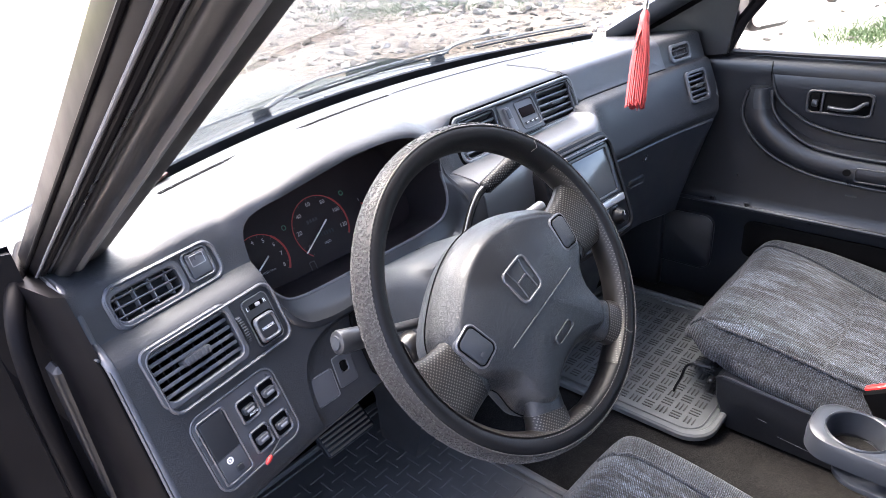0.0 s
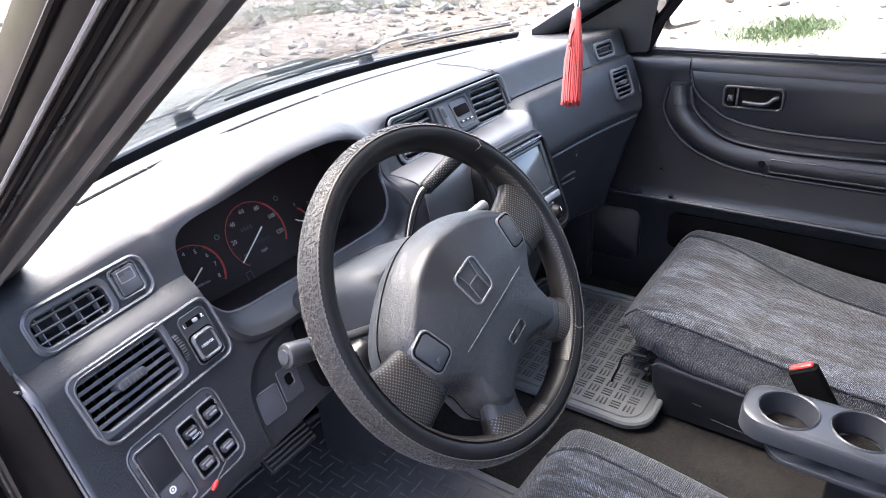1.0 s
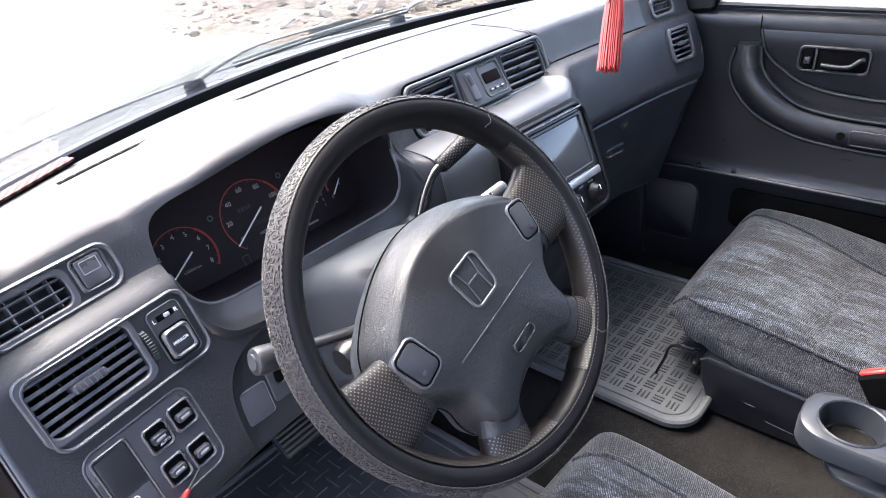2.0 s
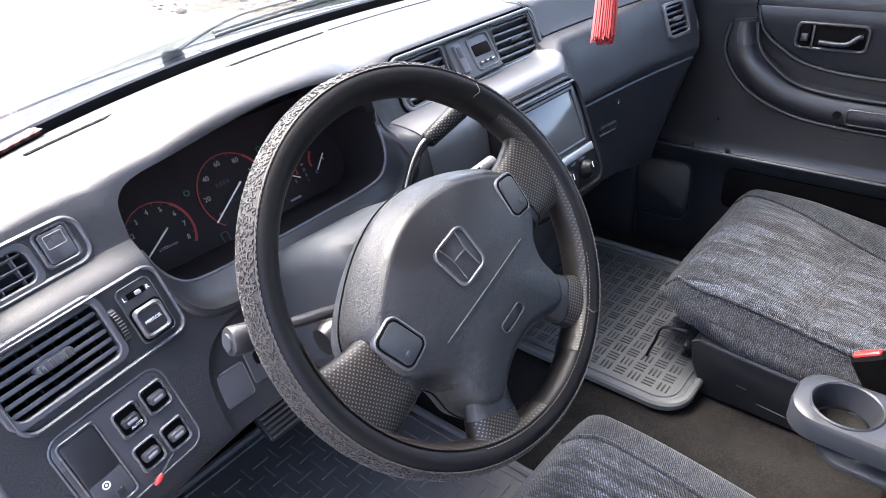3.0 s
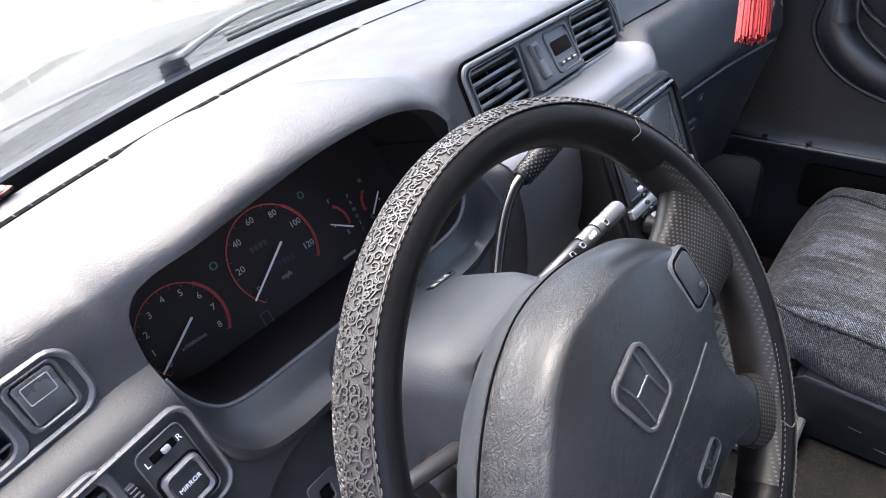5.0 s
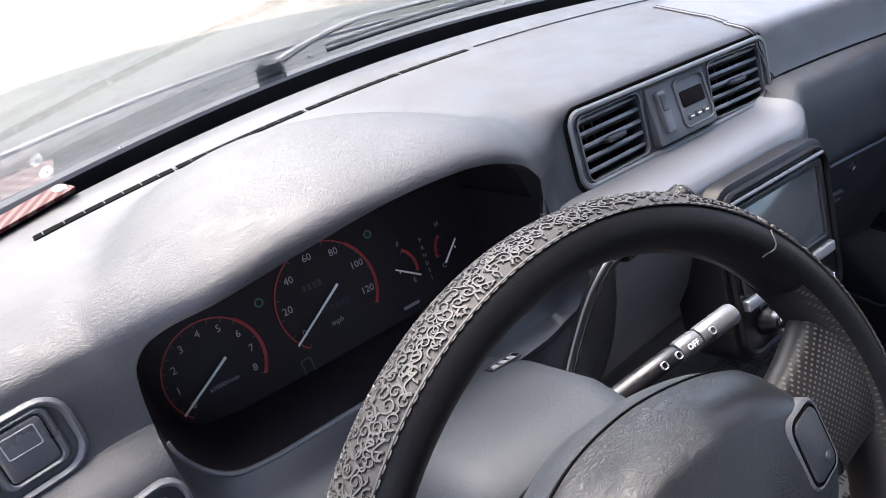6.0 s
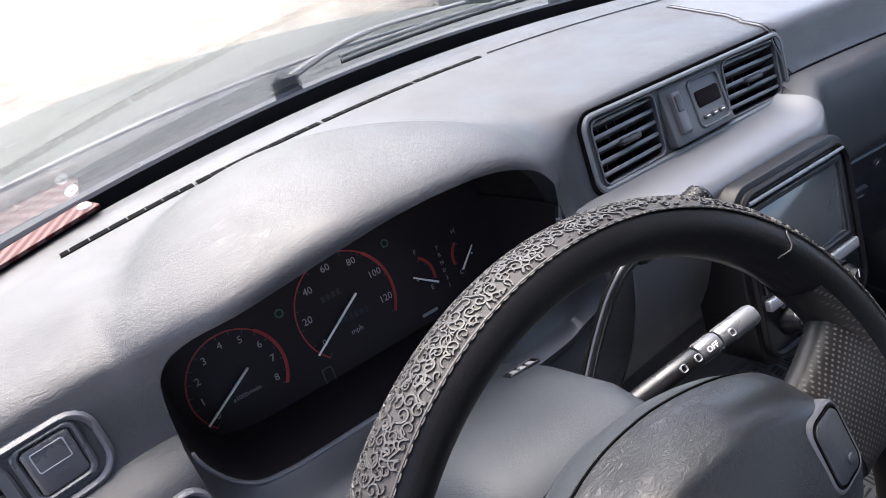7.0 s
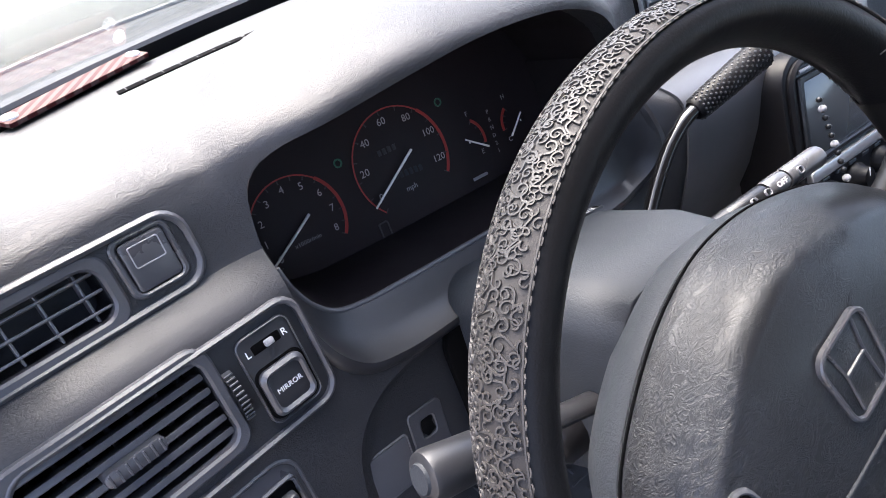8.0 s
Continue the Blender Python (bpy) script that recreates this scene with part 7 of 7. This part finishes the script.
loft(bm, [put(m, [(0.0, 0.0), (1.05, 0.0), (1.08, 0.3), (1.06, 0.66), (0.02, 0.66), (-0.02, 0.5)], z) for z in (-0.035, 0.035)])
part("panel", bm, M["jamb"], dd)
bm = bmesh.new()
tube(bm, [m @ Vector((0.03, 0.62, 0.0)), m @ Vector((0.36, 1.02, 0.0)), m @ Vector((0.55, 1.12, 0)), m @ Vector((1.0, 1.12, 0)), m @ Vector((1.04, 0.64, 0))], 0.014, 8)
part("window_frame", bm, M["blackpaint"], dd)
bm = bmesh.new()
block(bm, m @ Matrix.Translation((0.5, 0.36, 0.03)), 0.75, 0.07, 0.06, 0.015)
part("armrest", bm, M["jamb"], dd)

# ---- outside of the car ----
hd = thing("bonnet", (0.03, 1.25, 0.9), "dusty grey-green car bonnet with reflected sky in its colour", "bonnet")
bm = bmesh.new()
ring = []
for i in range(25):
    x = mix(-0.72, 0.78, i / 24)
    c = 1 - abs((x - 0.03) / 0.75) ** 3
    y0 = glass_y(x) + 0.262
    row = []
    for j in range(13):
        t = j / 12
        row.append(Vector((x, mix(y0, 1.66 - 0.12 * (1 - c), t), mix(1.128, 1.02, t ** 1.3) - 0.06 * (1 - c) - 0.10 * smoothstep(0.9, 1.0, t))))
    row += [Vector((x, 1.66, 0.75)), Vector((x, y0, 0.75))]
    ring.append(row)
loft(bm, ring)
part("panel", bm, M["paint"], hd, smooth=50)
for s in (-1, 1):
    wing = bmesh.new()
    ring = []
    for y in [0.62 + 0.08 * i for i in range(14)]:
        k = smoothstep(1.4, 1.7, y)
        ring.append([Vector((0.03 + s * 0.74, y, 1.06 - 0.06 * k)), Vector((0.03 + s * 0.80, y, 1.03 - 0.08 * k)), Vector((0.03 + s * 0.84, y, 0.92 - 0.05 * k)), Vector((0.03 + s * 0.85, y, 0.6)), Vector((0.03 + s * 0.74, y, 0.6))])
    loft(wing, ring)
    part("wing", wing, M["paint"], hd)
cw = thing("cowl", (0.03, 0.78, 1.12), "dusty blue-grey plastic cowl panel below the windscreen", "cowl")
bm = bmesh.new()
spread = [-0.70 + 0.05 * i for i in range(30)]
loft(bm, [[Vector((x, glass_y(x) - 0.02, 1.150)), Vector((x, glass_y(x) + 0.012, 1.168)), Vector((x, glass_y(x) + 0.06, 1.166)), Vector((x, glass_y(x) + 0.16, 1.153)), Vector((x, glass_y(x) + 0.240, 1.141)), Vector((x, glass_y(x) + 0.250, 1.136)), Vector((x, glass_y(x) + 0.250, 1.07)), Vector((x, glass_y(x) - 0.02, 1.07))] for x in spread])
part("panel", bm, M["cowl"], cw, smooth=50)
bm = bmesh.new()
tube(bm, [Vector((x, glass_y(x) + 0.249, 1.140)) for x in spread], 0.0042, 8)
part("edge_trim", bm, M["wiper"], cw, "pale trim along the bonnet gap")
bm = bmesh.new()
tube(bm, [Vector((x, glass_y(x) + 0.258, 1.135)) for x in spread], 0.0060, 8)
part("bonnet_seal", bm, M["black"], cw, "black rubber seal")
r6 = random.Random(12)
for i in range(7):
    x = -0.52 + 0.14 * i + r6.uniform(-0.03, 0.03)
    k = r6.uniform(0.05, 0.18)
    bm = bmesh.new()
    block(bm, Matrix.Translation((x, glass_y(x) + k, 1.1665 - 0.13 * max(0, k - 0.055))) @ Matrix.Rotation(r6.uniform(-0.5, 0.5), 4, "Z"), 0.004, 0.013, 0.004, 0.0015)
    part("clip", bm, M["wiper"], cw, "pale plastic clip")
for px_, x1 in ((-0.21, 0.30), (0.28, 0.68)):
    wp = thing("wiper", (px_, glass_y(px_) + 0.03, 1.18), "grey windscreen wiper resting on the glass", "wiper", "windscreen wipers")
    base = Vector((px_, glass_y(px_) + 0.025, 1.190))
    bm = bmesh.new()
    loft(bm, [put(Matrix.Translation(base), rr(0.034, 0.034, 0.016, 6), -0.03), put(Matrix.Translation(base), rr(0.034, 0.034, 0.016, 6), 0.006), put(Matrix.Translation(base), rr(0.022, 0.022, 0.010, 6), 0.014)])
    part("pivot_cap", bm, M["column"], wp)
    e = on_glass(x1 - 0.24, 0.05) + Vector((0, 0.02, 0.018))
    bm = bmesh.new()
    tube(bm, bend([base + Vector((0, 0, 0.008)), base + Vector((0.06, 0.012, 0.020)), base.lerp(e, 0.5) + Vector((0, 0.01, 0.016)), e], 4), [0.008] * 4 + [0.006] * 4 + [0.0045] * 5, 8, flat=0.6)
    part("arm", bm, M["wiper"], wp)
    bm = bmesh.new()
    q = [on_glass(mix(px_ + 0.05, x1 - 0.05, i / 14), 0.046 + 0.006 * i / 14) + Vector((0, 0.007, 0.010)) for i in range(15)]
    tube(bm, q, 0.0026, 8)
    part("blade", bm, M["wiper"], wp)
    bm = bmesh.new()
    tube(bm, [v_ + Vector((0, -0.004, -0.006)) for v_ in q], 0.0022, 6)
    part("rubber_lip", bm, M["black"], wp)
em_ = thing("door_mirror", (0.93, 0.2, 1.2), "black door mirror outside the passenger window", "mirror")
m = frame_of((0.945, 0.195, 1.245), (0.93, -0.36, 0), (0, 0, 1))
bm = bmesh.new()
loft(bm, [put(m, rr(0.150, 0.125, 0.03, 6), 0.008), put(m, rr(0.168, 0.145, 0.035, 6), 0.0), put(m, rr(0.170, 0.146, 0.035, 6), -0.04), put(m, rr(0.12, 0.10, 0.03, 6), -0.08)])
part("housing", bm, M["black"], em_)
bm = bmesh.new()
slab(bm, rr(0.148, 0.122, 0.028, 6), m, 0.006, 0.0105, 0.001)
part("mirror_glass", bm, shader("mirror_silver", (0.9, 0.9, 0.9), 0.02, 1.0)[0], em_)
bm = bmesh.new()
tube(bm, [(0.80, 0.27, 1.19), (0.88, 0.25, 1.20), (0.93, 0.235, 1.21)], [0.03, 0.022, 0.025], 8)
part("arm", bm, M["black"], em_)

# ---- red and white strip lying at the foot of the windscreen ----
st = thing("warning_strip", (-0.53, 0.53, 1.19), "red and white striped reflective strip with two rivets", "reflector strip")
A, B = Vector((-0.590, 0.500, 1.1905)), Vector((-0.470, 0.564, 1.1905))
f = frame_of(A.lerp(B, 0.5), B - A, (-0.5, 1, 0.02))
bm = bmesh.new()
slab(bm, rr((B - A).length, 0.020, 0.003), f, -0.002, 0.0012, 0.0004)
ob = part("strip", bm, M["chevron"], st)
for s in (-0.5, 0.5):
    bm = bmesh.new()
    g = f @ Matrix.Translation((s * ((B - A).length - 0.016), 0, 0.001))
    loft(bm, [put(g, rr(0.012, 0.012, 0.006, 6), 0), put(g, rr(0.011, 0.011, 0.0055, 6), 0.0016), put(g, rr(0.006, 0.006, 0.003, 6), 0.0022)])
    r_ = part("rivet", bm, M["white"], st, "white rivet")
    bm = bmesh.new()
    slab(bm, rr(0.004, 0.004, 0.002, 4), g, 0.001, 0.0026, 0.0003)
    part("rivet_hole", bm, M["black"], r_)

# ---- ground and rubble ----
bm = bmesh.new()
R = [0, 1.2, 2, 3, 4, 5.5, 7, 9, 12, 16, 22, 32, 50, 90, 200, 600]


def knot(i, k):
    """Corner of the ground's web: ring i, spoke k."""
    a = 2 * math.pi * (k % 72) / 72
    x, y = R[i] * math.cos(a), R[i] * math.sin(a)
    z = 0.10 * noise.noise((x * 0.5, y * 0.5, 0.3)) * smoothstep(1.5, 4, R[i]) + 0.25 * smoothstep(5, 14, R[i]) * (0.5 + noise.noise((x * 0.12, y * 0.12, 4)))
    return Vector((x, y, z))


def ground_z(x, y):
    r, a = math.hypot(x, y), (math.atan2(y, x) / (2 * math.pi) * 72) % 72
    i = max(j for j in range(len(R) - 1) if R[j] <= r)
    t, k = (r - R[i]) / (R[i + 1] - R[i]), int(a)
    return mix(mix(knot(i, k).z, knot(i, k + 1).z, a - k), mix(knot(i + 1, k).z, knot(i + 1, k + 1).z, a - k), t)


prev = None
for i in range(len(R)):
    cur = [bm.verts.new(knot(i, k)) for k in range(72)]
    if prev:
        for k in range(72):
            bm.faces.new((prev[k], cur[k], cur[(k + 1) % 72], prev[(k + 1) % 72]))
    prev = cur
bmesh.ops.remove_doubles(bm, verts=bm.verts[:], dist=1e-5)
solo("ground", bm, M["earth"], "pale dry earth strewn with rubble", "ground", kind="structure", smooth=80)
r3 = random.Random(11)
seed = bmesh.new()
bmesh.ops.create_icosphere(seed, subdivisions=1, radius=1.0)
SEED_V, SEED_F = [v_.co.copy() for v_ in seed.verts], [[v_.index for v_ in f_.verts] for f_ in seed.faces]
seed.free()
verts, faces = [], []
for i in range(3800):
    a = r3.uniform(-0.15, 1.35)
    r = 3.2 + 13 * r3.random() ** 1.2
    x, y = r * math.cos(a), r * math.sin(a)
    s = r3.choice((0.010, 0.012, 0.014, 0.018, 0.022, 0.03, 0.045)) * (1 + r * 0.08)
    if x < 2.6 + 0.12 * y + 0.8 * noise.noise((x * 0.6, y * 0.6, 2)):
        continue
    if y < 3.4 and r3.random() < 0.8:
        continue
    if noise.noise((x * 0.35, y * 0.35, 9)) > 0.15:
        s *= 1.5
    m = Matrix.Translation((x, y, ground_z(x, y) + s * 0.15)) @ Euler((r3.uniform(-0.5, 0.5), r3.uniform(-0.5, 0.5), r3.uniform(0, 6))).to_matrix().to_4x4() @ Matrix.Diagonal((s * r3.uniform(0.8, 1.7), s, s * r3.uniform(0.35, 0.7), 1))
    o = len(verts)
    verts += [m @ (c * (1 + 0.5 * noise.noise(c * 1.3 + Vector((i * 3.1, 0, 0))))) for c in SEED_V]
    faces += [[o + k for k in f_] for f_ in SEED_F]
me = bpy.data.meshes.new("rubble")
me.from_pydata(verts, [], faces)
me.materials.append(M["stone"])
tagged(new("rubble", me), "broken pale stones scattered over the earth", "rubble", kind="stuff")
verts, faces = [], []
for i in range(6000):
    c = r3.choice(((7.0, 8.6, 0.9), (8.6, 9.4, 1.3), (7.4, 1.0, 0.45), (8.0, 0.8, 0.4), (9.5, 6.8, 1.2), (7.8, 8.0, 0.7)))
    x, y = c[0] + r3.gauss(0, c[2] * 0.6), c[1] + r3.gauss(0, c[2] * 0.6)
    h = r3.uniform(0.03, 0.11)
    dx, dy = r3.uniform(-0.1, 0.1), r3.uniform(-0.1, 0.1)
    wv = Vector((r3.uniform(-1, 1), r3.uniform(-1, 1), 0)).normalized() * 0.0045
    b0 = Vector((x, y, ground_z(x, y)))
    o = len(verts)
    verts += [b0 - wv, b0 + wv, b0 + wv * 0.6 + Vector((dx * 0.5, dy * 0.5, h * 0.7)), b0 + Vector((dx, dy, h)), b0 - wv * 0.6 + Vector((dx * 0.5, dy * 0.5, h * 0.7))]
    faces.append([o, o + 1, o + 2, o + 3, o + 4])
me = bpy.data.meshes.new("weeds")
me.from_pydata(verts, [], faces)
me.materials.append(M["weed"])
tagged(new("weeds", me), "tufts of dry green weeds on the rubble", "weeds", kind="stuff")
